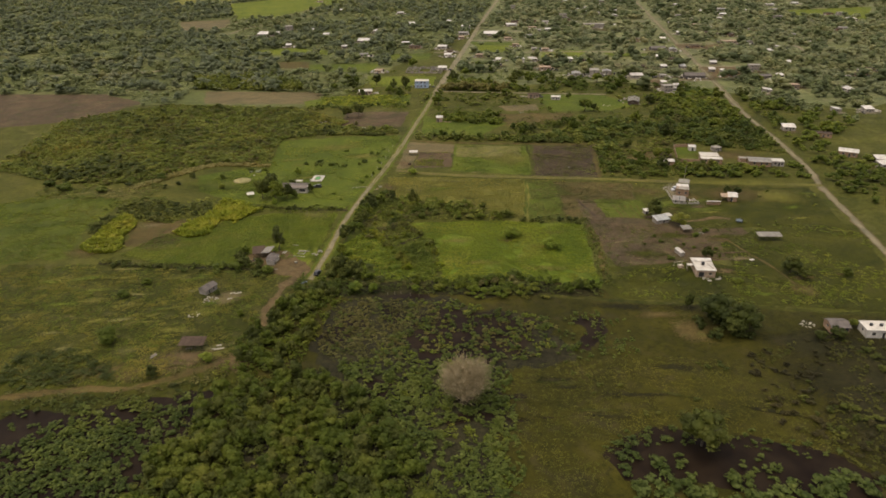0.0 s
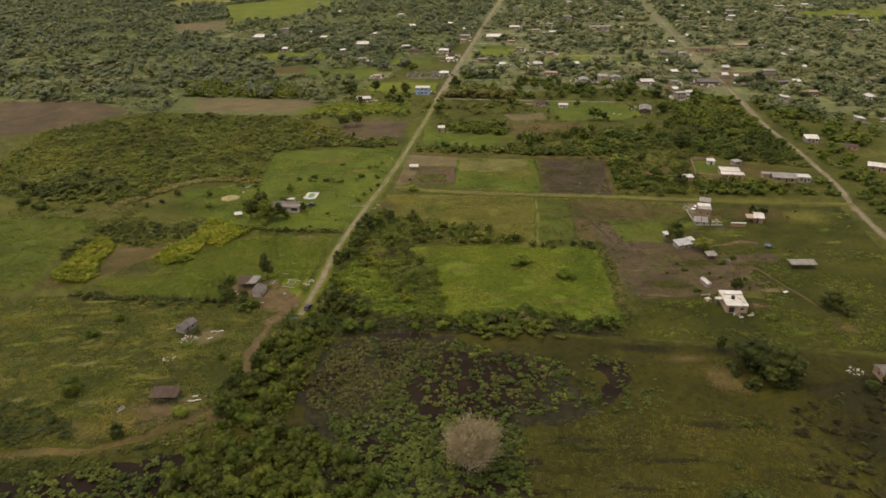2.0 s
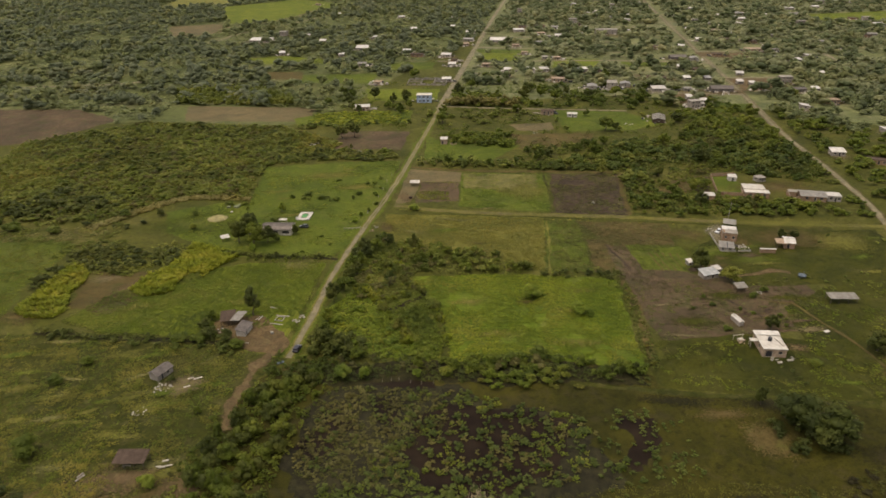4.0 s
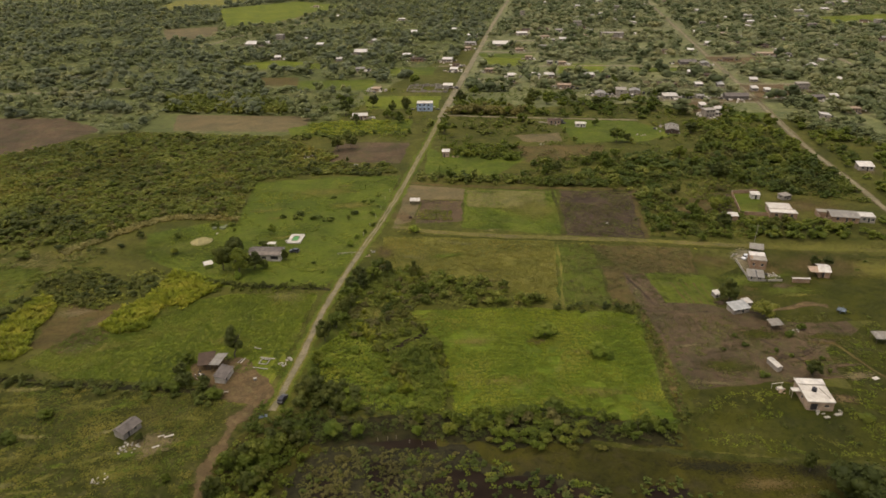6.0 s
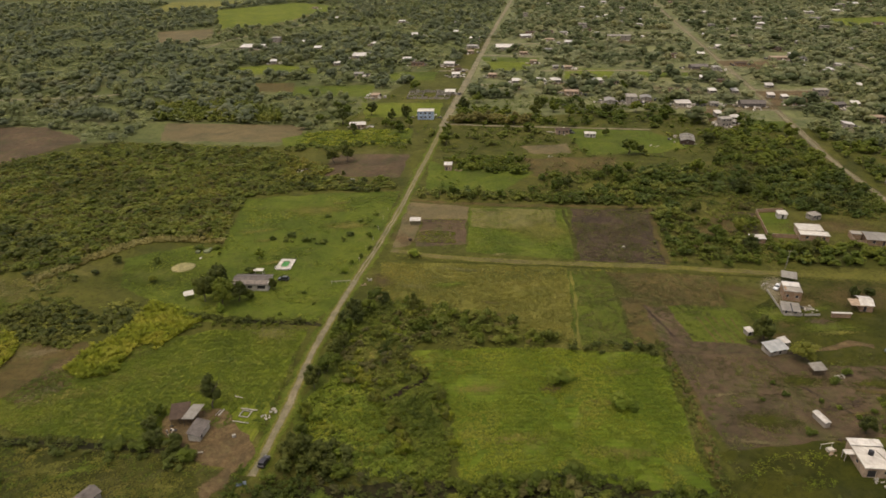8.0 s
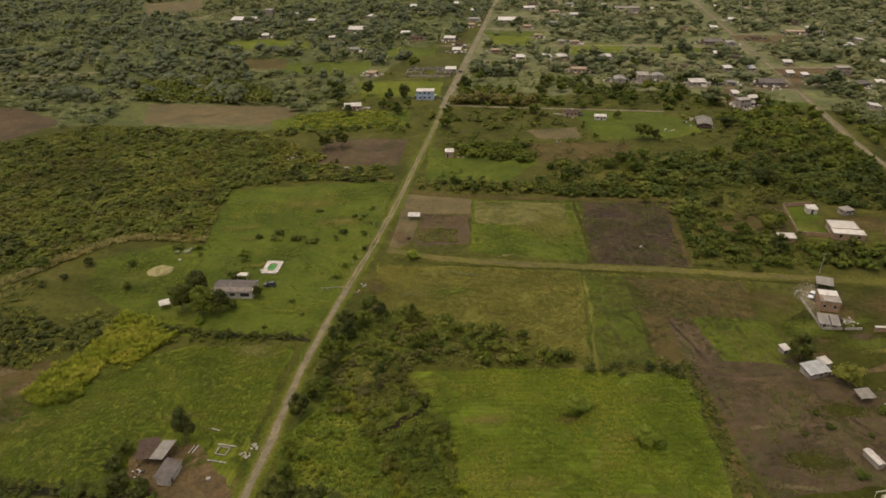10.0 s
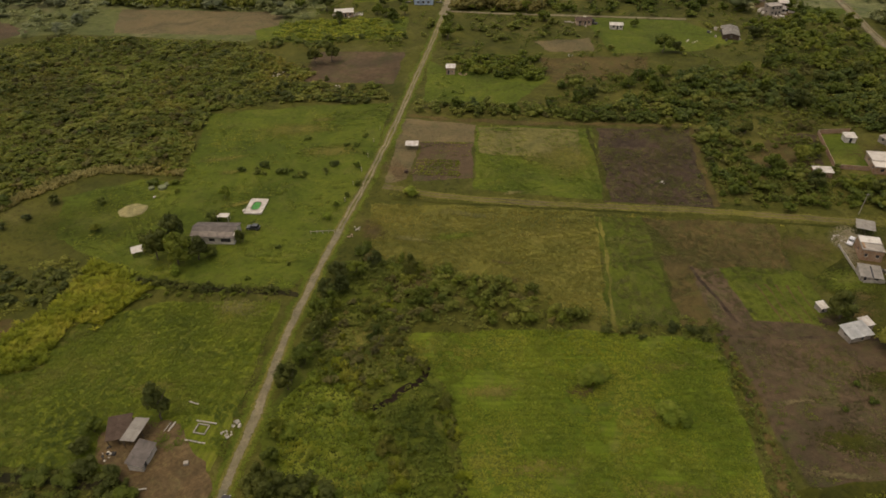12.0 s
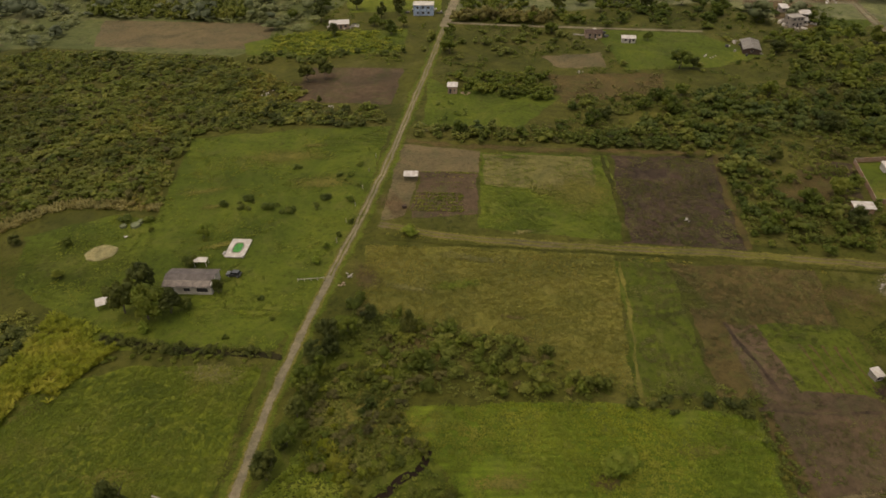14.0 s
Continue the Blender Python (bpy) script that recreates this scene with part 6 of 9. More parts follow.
# ---- farther single houses ----
blue = building("house", -2.0, 536.0, -4, 10.5, 7.0, 2.6, "flat", BLUE, WHITE, "two-storey pale blue house with white trim", "house", 0, 0.2, [(-3.6, -2.4, 0.8, 2.1), (-0.8, 0.6, 0.8, 2.1), (2.0, 3.4, 0.8, 2.1)], 2)
building("house", -44.5, 515.5, 6, 9.5, 5.0, 2.6, "shed", PINK, WHITE_SHEET, "low house with a bright white sheet roof", "house", 0.5, 0.3)
building("shed", 94.4, 486.6, -10, 6.2, 3.4, 2.2, "shed", WHITE, WHITE_SHEET, "small open shed with a white sheet roof", "shed", 0.3, 0.3)
building("house", 79.5, 495.5, -4, 7.8, 6.0, 2.4, "gable", PINK, RUST, "low house with a rusty brown roof", "house", 0.6, 0.3)
ruin = empty("unfinished_house", 0, 600, -6, "roofless house of bare grey block walls", "house", "", 0.05)
for ax, ay, bx, by, high in ((-15, -10, 16, -10, 2.0), (-15, 10, 16, 12, 2.4), (-15, -10, -15, 10, 1.6), (16, -10, 16, 12, 2.8), (-4, -10, -4, 10, 2.2), (6, -10, 6, 11, 2.4), (-15, 1, -4, 1, 1.8), (6, 2, 16, 2, 2.8)):
    far = math.hypot(bx - ax, by - ay)
    n = max(2, round(far / 4))
    for k in range(n):
        u = (k + 0.5) / n
        bm = bmesh.new()
        tall_here = high * (0.75 + 0.25 * math.sin(3.1 * k + ax))
        block(bm, 0, 0, tall_here / 2, far / n - 0.05 - 0.9 * (k % 3 == 1), 0.16, tall_here, 0.01, pose(ax + (bx - ax) * u, ay + (by - ay) * u, 0, 0, 0, math.degrees(math.atan2(by - ay, bx - ax))))
        part("wall_panel", bm, CREAM if high < 2.3 else CEMENT, ruin)
building("barn", 147.2, 473.6, 74, 13.6, 7.4, 2.2, "gable", RUST, ZINC, "barn with a grey gabled sheet roof", "barn", 0.9, 0.3)
rubble("junk_heap", "white scraps among dark shrubs", -67.5, 438.5, 3.4, 16, 81, WHITE, "junk")
rubble("junk_heap", "white scraps beside a bush", -61.0, 437.5, 1.2, 6, 82, STONE, "junk")
rubble("junk_heap", "white scrap lying at the edge of the brown field", -43.0, 420.6, 1.0, 5, 83, WHITE, "junk")
rubble("junk_heap", "pale scraps on the green yard", 126.0, 466.0, 3.0, 14, 84, WHITE, "junk")
rubble("junk_heap", "pale scraps on the brown clearing", 64.5, 450.5, 1.6, 8, 85, STONE, "junk")

rubble("junk_heap", "white sheets and junk heaped in the scrub", -66.0, 432.5, 2.6, 14, 86, WHITE, "junk")
rubble("junk_heap", "dark junk heaped in the scrub", -61.5, 433.5, 2.0, 9, 87, DARK, "junk")
rubble("junk_heap", "white scraps beside the brown field", -39.0, 420.0, 1.4, 6, 88, WHITE, "junk")

# ---- the village ----
WALLS = {'W': CREAM, 'G': CEMENT, 'T': PINK, 'B': BRICK, 'S': CREAM, 'D': GREYROOF}
COVERS = {'W': WHITE_SHEET, 'G': ZINC, 'T': PINK, 'B': RUST, 'S': CEMENT, 'D': GREYROOF}
ROOFS = {'W': "shed", 'G': "gable", 'T': "flat", 'B': "flat", 'S': "flat", 'D': "gable"}
HOUSE_LABELS = {'W': "low village house with a white sheet roof", 'G': "village house with a grey gabled sheet roof", 'T': "village house with pinkish walls and flat roof",
                'B': "unfinished brick village house", 'S': "two-storey pale village house with a flat roof", 'D': "large hall with a dark weathered roof"}
MADE = {}
TURNS = random.Random(12)


def dwelling(x, y, w, kind):
    size = 5 if w < 6 else 7 if w < 8.5 else 10 if w < 13 else 16 if w < 20 else 24
    turn = TURNS.choice((-9, -7, -5, 8, -11, 81)) if size < 16 else -8
    KEEP_CLEAR.append((x, y - 3, size / 2 + 3.5))
    if y < 1000:
        patch("yard", x, y - 2.5, size * TURNS.uniform(0.8, 1.3) + 2, size * TURNS.uniform(0.6, 1.0) + 2, turn, TURNS.choice((DIRT, TAN, REDDIRT, TAN)), "trodden bare yard round a village house", "yard")
    if (kind, size) in MADE:
        copy_thing(MADE[kind, size], pose(x, y, 0, 0, 0, turn + TURNS.uniform(-7, 7)) @ Matrix.Diagonal((TURNS.uniform(0.75, 1.15), TURNS.uniform(0.8, 1.25), TURNS.uniform(0.8, 1.05), 1)))
        return
    d = {5: 4.5, 7: 5.5, 10: 7.0, 16: 8.0, 24: 10.0}[size]
    MADE[kind, size] = building("house", x, y, turn, size, d, 2.4, ROOFS[kind], WALLS[kind], COVERS[kind], HOUSE_LABELS[kind], "house", 0.8 if size < 16 else 1.6, 0.3, None, 2 if kind == 'S' else 1, "houses of the village", False)


dwelling(234, 325, 5, 'W')
dwelling(238, 334, 5, 'W')
dwelling(220, 397, 7, 'W')
dwelling(292, 436, 7, 'W')
dwelling(272, 438, 5, 'W')
dwelling(312, 495, 6, 'W')
dwelling(253, 497, 6, 'W')
dwelling(181, 505, 8, 'S')
dwelling(185, 508, 6, 'G')
dwelling(280, 511, 7, 'T')
dwelling(193, 519, 5, 'W')
dwelling(186, 528, 5, 'W')
dwelling(349, 544, 9, 'B')
dwelling(273, 546, 11, 'D')
dwelling(287, 548, 5, 'W')
dwelling(219, 553, 14, 'D')
dwelling(247, 554, 6, 'B')
dwelling(194, 555, 8, 'G')
dwelling(173, 557, 11, 'W')
dwelling(371, 566, 6, 'B')
dwelling(126, 569, 10, 'G')
dwelling(141, 569, 9, 'S')
dwelling(250, 571, 5, 'W')
dwelling(153, 575, 10, 'G')
dwelling(242, 575, 5, 'W')
dwelling(279, 578, 9, 'S')
dwelling(223, 592, 5, 'W')
dwelling(207, 593, 5, 'W')
dwelling(188, 595, 5, 'B')
dwelling(105, 598, 9, 'T')
dwelling(180, 599, 5, 'B')
dwelling(-39, 600, 6, 'T')
dwelling(321, 603, 5, 'W')
dwelling(16, 605, 8, 'W')
dwelling(256, 608, 5, 'W')
dwelling(67, 620, 5, 'W')
dwelling(227, 628, 9, 'B')
dwelling(143, 630, 8, 'B')
dwelling(132, 636, 9, 'W')
dwelling(100, 638, 6, 'W')
dwelling(217, 639, 5, 'W')
dwelling(89, 639, 8, 'W')
dwelling(69, 641, 6, 'W')
dwelling(329, 664, 10, 'W')
dwelling(53, 665, 7, 'T')
dwelling(23, 670, 7, 'W')
dwelling(243, 677, 7, 'G')
dwelling(320, 678, 6, 'W')
dwelling(-58, 680, 12, 'G')
dwelling(349, 680, 8, 'W')
dwelling(231, 686, 16, 'D')
dwelling(26, 692, 7, 'B')
dwelling(121, 694, 6, 'T')
dwelling(110, 695, 5, 'G')
dwelling(271, 696, 11, 'B')
dwelling(19, 717, 11, 'W')
dwelling(336, 717, 8, 'G')
dwelling(316, 719, 14, 'T')
dwelling(-9, 722, 12, 'B')
dwelling(95, 723, 6, 'T')
dwelling(398, 726, 6, 'G')
dwelling(-82, 729, 5, 'W')
dwelling(336, 735, 7, 'W')
dwelling(230, 743, 12, 'B')
dwelling(-19, 743, 6, 'W')
dwelling(-142, 743, 8, 'W')
dwelling(255, 746, 8, 'W')
dwelling(402, 757, 5, 'G')
dwelling(335, 764, 8, 'B')
dwelling(-63, 765, 13, 'W')
dwelling(92, 769, 9, 'T')
dwelling(39, 781, 9, 'T')
dwelling(315, 783, 14, 'B')
dwelling(118, 786, 8, 'G')
dwelling(77, 801, 16, 'W')
dwelling(90, 810, 12, 'B')
dwelling(46, 811, 10, 'G')
dwelling(-112, 817, 7, 'W')
dwelling(134, 824, 5, 'G')
dwelling(146, 826, 9, 'W')
dwelling(-180, 828, 25, 'W')
dwelling(347, 835, 7, 'T')
dwelling(-54, 836, 10, 'W')
dwelling(374, 844, 12, 'W')
dwelling(204, 847, 23, 'S')
dwelling(326, 850, 11, 'T')
dwelling(170, 851, 10, 'T')
dwelling(-135, 861, 7, 'W')
dwelling(475, 862, 11, 'B')
dwelling(51, 864, 9, 'W')
dwelling(-164, 872, 9, 'S')
dwelling(108, 874, 9, 'W')
dwelling(-14, 897, 13, 'W')
dwelling(115, 904, 15, 'B')
dwelling(136, 911, 13, 'B')
dwelling(33, 914, 5, 'W')
dwelling(338, 940, 7, 'G')
dwelling(399, 943, 12, 'W')
dwelling(256, 951, 8, 'W')
dwelling(484, 976, 19, 'G')
dwelling(330, 979, 9, 'W')
dwelling(440, 981, 14, 'W')
dwelling(386, 983, 8, 'W')
dwelling(402, 986, 11, 'T')
dwelling(269, 998, 6, 'W')
dwelling(36, 1000, 7, 'W')
dwelling(199, 1007, 5, 'W')
dwelling(-32, 1020, 9, 'W')
dwelling(222, 1022, 6, 'W')
dwelling(509, 1045, 9, 'W')
dwelling(554, 1059, 10, 'W')
dwelling(-118, 1066, 11, 'W')
dwelling(622, 1137, 15, 'W')
dwelling(226, 1142, 6, 'W')
dwelling(257, 1168, 8, 'W')
dwelling(-170, 1200, 9, 'T')
dwelling(185, 1204, 6, 'W')
# houses beyond, thinning out towards the horizon
more = random.Random(4)
for k in range(70):
    y = more.uniform(760, 1330)
    x = more.uniform(0.12 * y, 0.62 * y)
    if all(math.hypot(x - a, y - b) > r + 6 for a, b, r in KEEP_CLEAR) and not near_road(np.array([x]), np.array([y]), 8)[0]:
        dwelling(x, y, more.choice((5, 7, 7, 10, 10)), more.choice("WWWGTBS"))

# ---- single trees and bushes ----
for x, y, w, h, kind in ((86, 190.5, 4.6, 6.4, "dark"), (91.5, 180.5, 17, 12.5, "dark"), (97.5, 177.5, 17, 11, "dark"), (90, 185, 9, 8, "dark"), (94, 174.5, 12, 8, "dark"),
                         (131, 213.5, 11, 8, "dark"), (134, 209, 7, 5, "dark"), (150, 210, 5.5, 4, "scrub"), (105.5, 226.6, 6.5, 6, "dark"), (125, 171, 7, 4.5, "dark"), (119, 170, 6, 4, "dark"), (133, 177, 4, 3.5, "scrub")):
    plant(kind, x, y, w, h)
for x, y, w, h, kind in ((-77, 300, 11, 12, "dark"), (-70.5, 297.5, 12, 11.5, "round"), (-74, 306, 11, 12.5, "dark"), (-65.5, 299.5, 9, 8, "dark"), (-55.6, 307, 4.6, 5.5, "dark"), (-66, 319, 5, 4.5, "scrub"), (-62, 301, 5, 4.5, "scrub"), (-70.2, 293, 3.6, 3.8, "bush"),
                         (-118.7, 331, 5.2, 3.6, "dark"), (-177, 318, 9, 5, "scrub"), (-158, 314, 8, 4, "scrub"), (-188, 324, 7, 4.4, "scrub"), (-134.5, 331, 6.5, 4.4, "scrub"), (-103.5, 330, 4, 3, "scrub"), (-99.8, 315, 4.6, 3.4, "scrub"), (-65.7, 331.6, 4.2, 5.6, "bush"), (-55.0, 307.3, 2.6, 4.2, "slim"), (-91.5, 342, 5, 2.4, "scrub"), (-84.5, 341.5, 4, 2.0, "scrub"), (-82, 336, 2.4, 1.8, "scrub")):
    plant(kind, x, y, w, h, "near the farmhouse")
for x, y, w, h in ((-44.2, 304, 2.2, 1.4), (-50, 290, 2, 1.3), (-40, 296, 1.8, 1.2), (-33, 352, 5, 1.8), (-45, 372, 4, 1.5), (-30, 366, 3, 1.5), (-24, 338, 2.6, 2.4), (-27, 331, 2.4, 2.2), (-57, 352, 5, 2.4), (-64, 349, 4, 2.2), (-50, 347, 5, 2.4), (-43, 345, 4, 2.2)):
    plant("scrub", x, y, w, h, "on the meadow")
for x, y, w, h in ((-6.6, 331.4, 6.0, 3.8), (-25.1, 350, 3.4, 3.2), (-32, 318.5, 3.2, 2.8), (-30.2, 325.4, 2.6, 2.4)):
    plant("bush", x, y, w, h, "near the dirt road")
plant("slim", -58.6, 242.8, 9.0, 11.5, "behind the shack")
for x, y, w, h, kind in ((99.0, 268.6, 9.5, 9, "dark"), (106, 258, 9, 6.6, "yellow"), (140.5, 293, 5.4, 4.6, "dark"), (144.6, 292, 5.4, 4.4, "dark"), (92, 227, 3.6, 2, "scrub"), (101, 239, 2, 1.4, "scrub"), (104, 236, 2, 1.4, "scrub"),
                         (107, 232, 2.2, 1.5, "scrub"), (109.5, 208, 5, 1.8, "scrub"), (93, 242, 2.6, 1.8, "scrub"), (92, 247, 2.4, 1.6, "scrub"), (86, 240, 2, 1.2, "scrub"), (114, 250.5, 4, 2.4, "scrub"), (109, 247, 4, 2.2, "scrub"), (110, 231, 2.2, 1.5, "scrub"), (111, 228, 2.0, 1.4, "scrub"), (112, 234, 2.4, 1.6, "scrub")):
    plant(kind, x, y, w, h, "among the small houses")
for x, y, w, h, kind in ((34.2, 250.6, 8.2, 5.4, "bush"), (36.6, 252.0, 5, 3.6, "bush"), (48.6, 239.0, 7.4, 4.8, "bush"), (51.0, 238.0, 4, 3.0, "bush")):
    plant(kind, x, y, w, h, "in the crop field")
for x, y, w, h, kind in ((-25.1, 206.6, 5.8, 6.0, "bush"), (-19.0, 206.4, 3.8, 5.2, "bush"), (-4.5, 206.4, 3.4, 3.6, "bush"), (-4, 211, 4.5, 4.5, "round"), (53, 204.6, 2.6, 4.2, "dark"), (57.5, 206.5, 3, 3.6, "dark"), (31, 215, 7, 4.4, "scrub"), (23, 213, 6, 3.6, "scrub")):
    plant(kind, x, y, w, h, "at the marsh edge")
plant("dark", -32, 223.5, 8.5, 8, "beside the dirt road")
plant("dark", -27.5, 220, 8, 7, "beside the dirt road")
plant("dark", -35, 228, 4.6, 4.2, "beside the dirt road")
plant("round", -33.4, 231.5, 5, 4.2, "beside the dirt road")
plant("round", -33.5, 238, 5.6, 5, "beside the dirt road")
plant("dark", -33.0, 250.3, 7.5, 8.6, "beside the dirt road")
plant("round", -30.4, 258, 7, 6.5, "beside the dirt road")
plant("dark", -29.4, 265.5, 7.5, 6.5, "beside the dirt road")
plant("round", -28.8, 273.5, 8, 6.6, "beside the dirt road")
plant("dark", -27.4, 281.5, 8, 6.6, "beside the dirt road")
plant("dark", -25.4, 289, 8, 7, "beside the dirt road")
plant("scrub", -19, 303, 4, 3, "beside the dirt road")
plant("round", -22, 216, 6, 5, "beside the dirt road")
plant("dark", -32.5, 252.5, 4.6, 6.5, "beside the dirt road")
plant("dark", -31, 257, 4.2, 5, "beside the dirt road")
plant("dark", -27, 270, 6, 6, "beside the dirt road")
plant("round", -25.5, 277, 6, 6.5, "beside the dirt road")
plant("dark", -24, 284, 6, 6, "beside the dirt road")
plant("round", -21, 290, 6.5, 6, "beside the dirt road")
plant("dark", -16, 294.5, 6, 5.5, "beside the dirt road")
plant("scrub", -28, 262, 4, 4, "beside the dirt road")
plant("dark", -6.5, 290, 6, 7.5, "beside the dirt road")
plant("round", -4, 279, 6, 5, "beside the dirt road")
plant("scrub", -20, 300, 5, 4, "beside the dirt road")
plant("scrub", -2, 272, 4, 4, "beside the dirt road")
for x, y, w, h, kind in ((-99.5, 179, 9.0, 6.0, "scrub"), (-66.3, 167.6, 5.4, 3.6, "bush"), (-62, 193, 2.6, 3.2, "scrub"), (-79, 160, 5, 4.4, "dark"),
                         (-73.5, 207.3, 3.6, 2.6, "dark"), (-101, 217, 5, 3, "scrub"), (-106, 208, 6, 3, "scrub"), (-71.5, 240, 6, 4.4, "round"), (-72, 235, 6, 4.2, "dark"), (-69, 230, 7, 4.6, "dark"), (-63.5, 227.5, 7, 4.4, "dark"), (-72, 228, 6, 3.6, "scrub"), (-59, 223.5, 6, 3.6, "scrub"), (-78, 228.5, 6, 3.2, "scrub")):
    plant(kind, x, y, w, h, "on the grazing land")
plant("dark", 66.0, 125.5, 16, 12.5, "in the pond")
for x, y, w, h, kind in ((-51, 446, 11, 9, "dark"), (-44, 448, 11, 10, "dark"), (-43.5, 423, 3.4, 4.5, "slim"), (-24, 530, 8, 9, "dark"), (-15, 533, 6, 8, "dark"), (-38, 545, 12, 11, "dark"), (-55, 525, 14, 11, "dark"), (-12, 515, 8, 7, "round"),
                         (-22, 512, 7, 6, "round"), (87, 374, 5, 5, "yellow"), (60, 500, 9, 7, "round"), (53, 515, 8, 8, "round"), (104, 488, 6, 5, "round"), (114, 452, 8, 6, "dark"), (162, 412, 8, 7, "dark"), (177, 410, 8, 6, "dark"), (140, 325, 9, 7, "dark"), (147, 328, 9, 6, "dark"), (122, 330, 9, 7, "dark"), (113, 342, 9, 7, "round")):
    plant(kind, x, y, w, h)

# taller trees standing out of the low wood
scatter = random.Random(31)
made = 0
while made < 34:
    x, y = scatter.uniform(20, 200), scatter.uniform(325, 450)
    if inside([(60, 422), (112, 425), (200, 448), (200, 384), (190, 356), (160, 370), (140, 372), (131, 345), (134, 322), (92, 324), (97, 376), (56, 392)], np.array([x]), np.array([y]))[0]:
        size = scatter.uniform(6, 10)
        plant(scatter.choice(("round", "dark", "round")), x, y, size, size * scatter.uniform(0.7, 0.95), "in the low wood")
        made += 1
# large trees in and before the village
for k, (x, y) in enumerate(((-27, 517), (-14.5, 540), (-18, 504), (10.5, 499), (24, 556), (34, 576), (57, 589), (70, 540), (83, 546), (91, 533), (103, 551), (-10, 618), (-55, 549), (-46, 503), (9.5, 476), (145, 606), (161, 602), (150, 523), (137, 542), (116, 537), (172, 528), (182, 479), (156, 466), (158, 445), (208, 477), (226, 476), (261, 528), (108, 452), (182, 417), (-62, 560), (-70, 530), (76, 560), (48, 606))):
    size = 8 + 5 * ((k * 7) % 10) / 10
    plant(("round", "dark", "round")[k % 3], x, y, size, size * 0.82, "beside the village")
# grey leafless tree standing in the marsh
dead = empty("dead_tree", 9, 146, 0, "grey leafless tree with dense fine twigs", "tree")
twigs = np.random.default_rng(8)
bm = bmesh.new()
tube(bm, (0, 0, -0.3), (0.2, 0.1, 2.6), 0.42, 0.3, 9)
part("trunk", bm, TWIG, dead)
tips = []
for k in range(11):
    bm = bmesh.new()
    a = 2 * math.pi * k / 11 + twigs.uniform(-0.2, 0.2)
    p, r = Vector((0.2, 0.1, twigs.uniform(1.4, 2.6))), twigs.uniform(0.5, 1.0)
    q = p + Vector((math.cos(a) * 2.4 * r, math.sin(a) * 2.4 * r, twigs.uniform(1.4, 3.2)))
    s = q + Vector((math.cos(a) * 1.6 * r, math.sin(a) * 1.6 * r, twigs.uniform(0.8, 2.2)))
    tube(bm, p, q, 0.16, 0.09, 6)
    tube(bm, q, s, 0.09, 0.04, 5)
    part("limb", bm, TWIG, dead)
    tips += [p.lerp(q, 0.7), q, q.lerp(s, 0.5), s]
spine = np.array([[*t, *u] for t, u in zip(tips[:-1], tips[1:])])
pick = twigs.integers(0, len(spine), 17000)
along = twigs.uniform(0, 1, len(pick))[:, None]
start = np.where((np.arange(len(pick)) % 4 > 0)[:, None], spine[pick, :3], spine[pick, :3] * (1 - along) + spine[pick, 3:] * along)
start = start + twigs.normal(size=start.shape) * np.array([0.9, 0.9, 0.8])
start[:, 2] = np.abs(start[:, 2] - 0.6) + 0.6
d = start * np.array([0.25, 0.25, 0.1]) + twigs.normal(size=start.shape) * 0.8 + np.array([0, 0, 0.5])
d /= np.linalg.norm(d, axis=1)[:, None]
end = start + d * twigs.uniform(0.4, 1.2, len(d))[:, None]
side = np.cross(d, twigs.normal(size=d.shape))
side /= np.linalg.norm(side, axis=1)[:, None] / 0.03
v = np.stack([start - side, start + side, end + side * 0.4, end - side * 0.4], 1).reshape(-1, 3)
ob = new("twig_mass", fast_mesh("twig_mass", v, np.arange(len(v)).reshape(-1, 4), np.zeros((0, 3), int), TWIG))
ob.parent = dead
tagged(ob, "", "", "", "stuff")

dead.matrix_world = pose(9, 146, 0) @ Matrix.Diagonal((1.45, 1.45, 1.4, 1))

# ---- vegetation that nobody could count ----
for spot in ((-64, 432.5, 5), (-39, 419, 3), (112, 349, 6), (122, 352, 6), (104, 336, 4), (-50, 230, 6.5), (-46, 226, 5), (-55, 226, 4), (-49.3, 239.6, 3.5), (-56, 241, 2.5), (-43, 240, 2.5), (-64, 237, 5), (-58, 232, 4), (-66, 233, 3)):
    KEEP_CLEAR.append(spot)
OPEN.append([(80, 506), (130, 497), (152, 466), (125, 453), (85, 452)])
OPEN.append([(51, 470), (78, 473), (77, 455), (57, 455)])
OPEN.append([(50, 449), (97, 447), (95, 427), (49, 426)])
OPEN.append([(-257, 985), (-320, 1190), (-214, 1290), (-130, 1215), (-199, 1005)])
OPEN.append([(-178, 538), (-94, 524), (-77, 520), (-76, 472), (-178, 488)])
OPEN.append([(-144, 656), (-107, 653), (-104, 622), (-137, 625)])
OPEN.append([(-174, 724), (-139, 734), (-96, 716), (-90, 691), (-160, 693)])
OPEN.append([(-296, 880), (-327, 968), (-264, 985), (-245, 904)])
OPEN.append([(-420, 545), (-245, 531), (-205, 500), (-233, 451), (-300, 430), (-420, 440)])
OPEN.append([(-110, 640), (-40, 640), (-45, 600), (-118, 610)])
OPEN.append([(-30, 690), (8, 690), (5, 655), (-35, 655)])
OPEN.append([(-48, 583), (5, 574), (1, 540), (-44, 546)])
OPEN.append([(-420, 1180), (-330, 1220), (-300, 1340), (-430, 1330)])
OPEN.append([(53, 732), (94, 728), (88, 689), (45, 693)])
OPEN.append([(118, 694), (161, 690), (146, 648), (110, 651)])
OPEN.append([(500, 985), (640, 1010), (560, 880), (490, 905)])
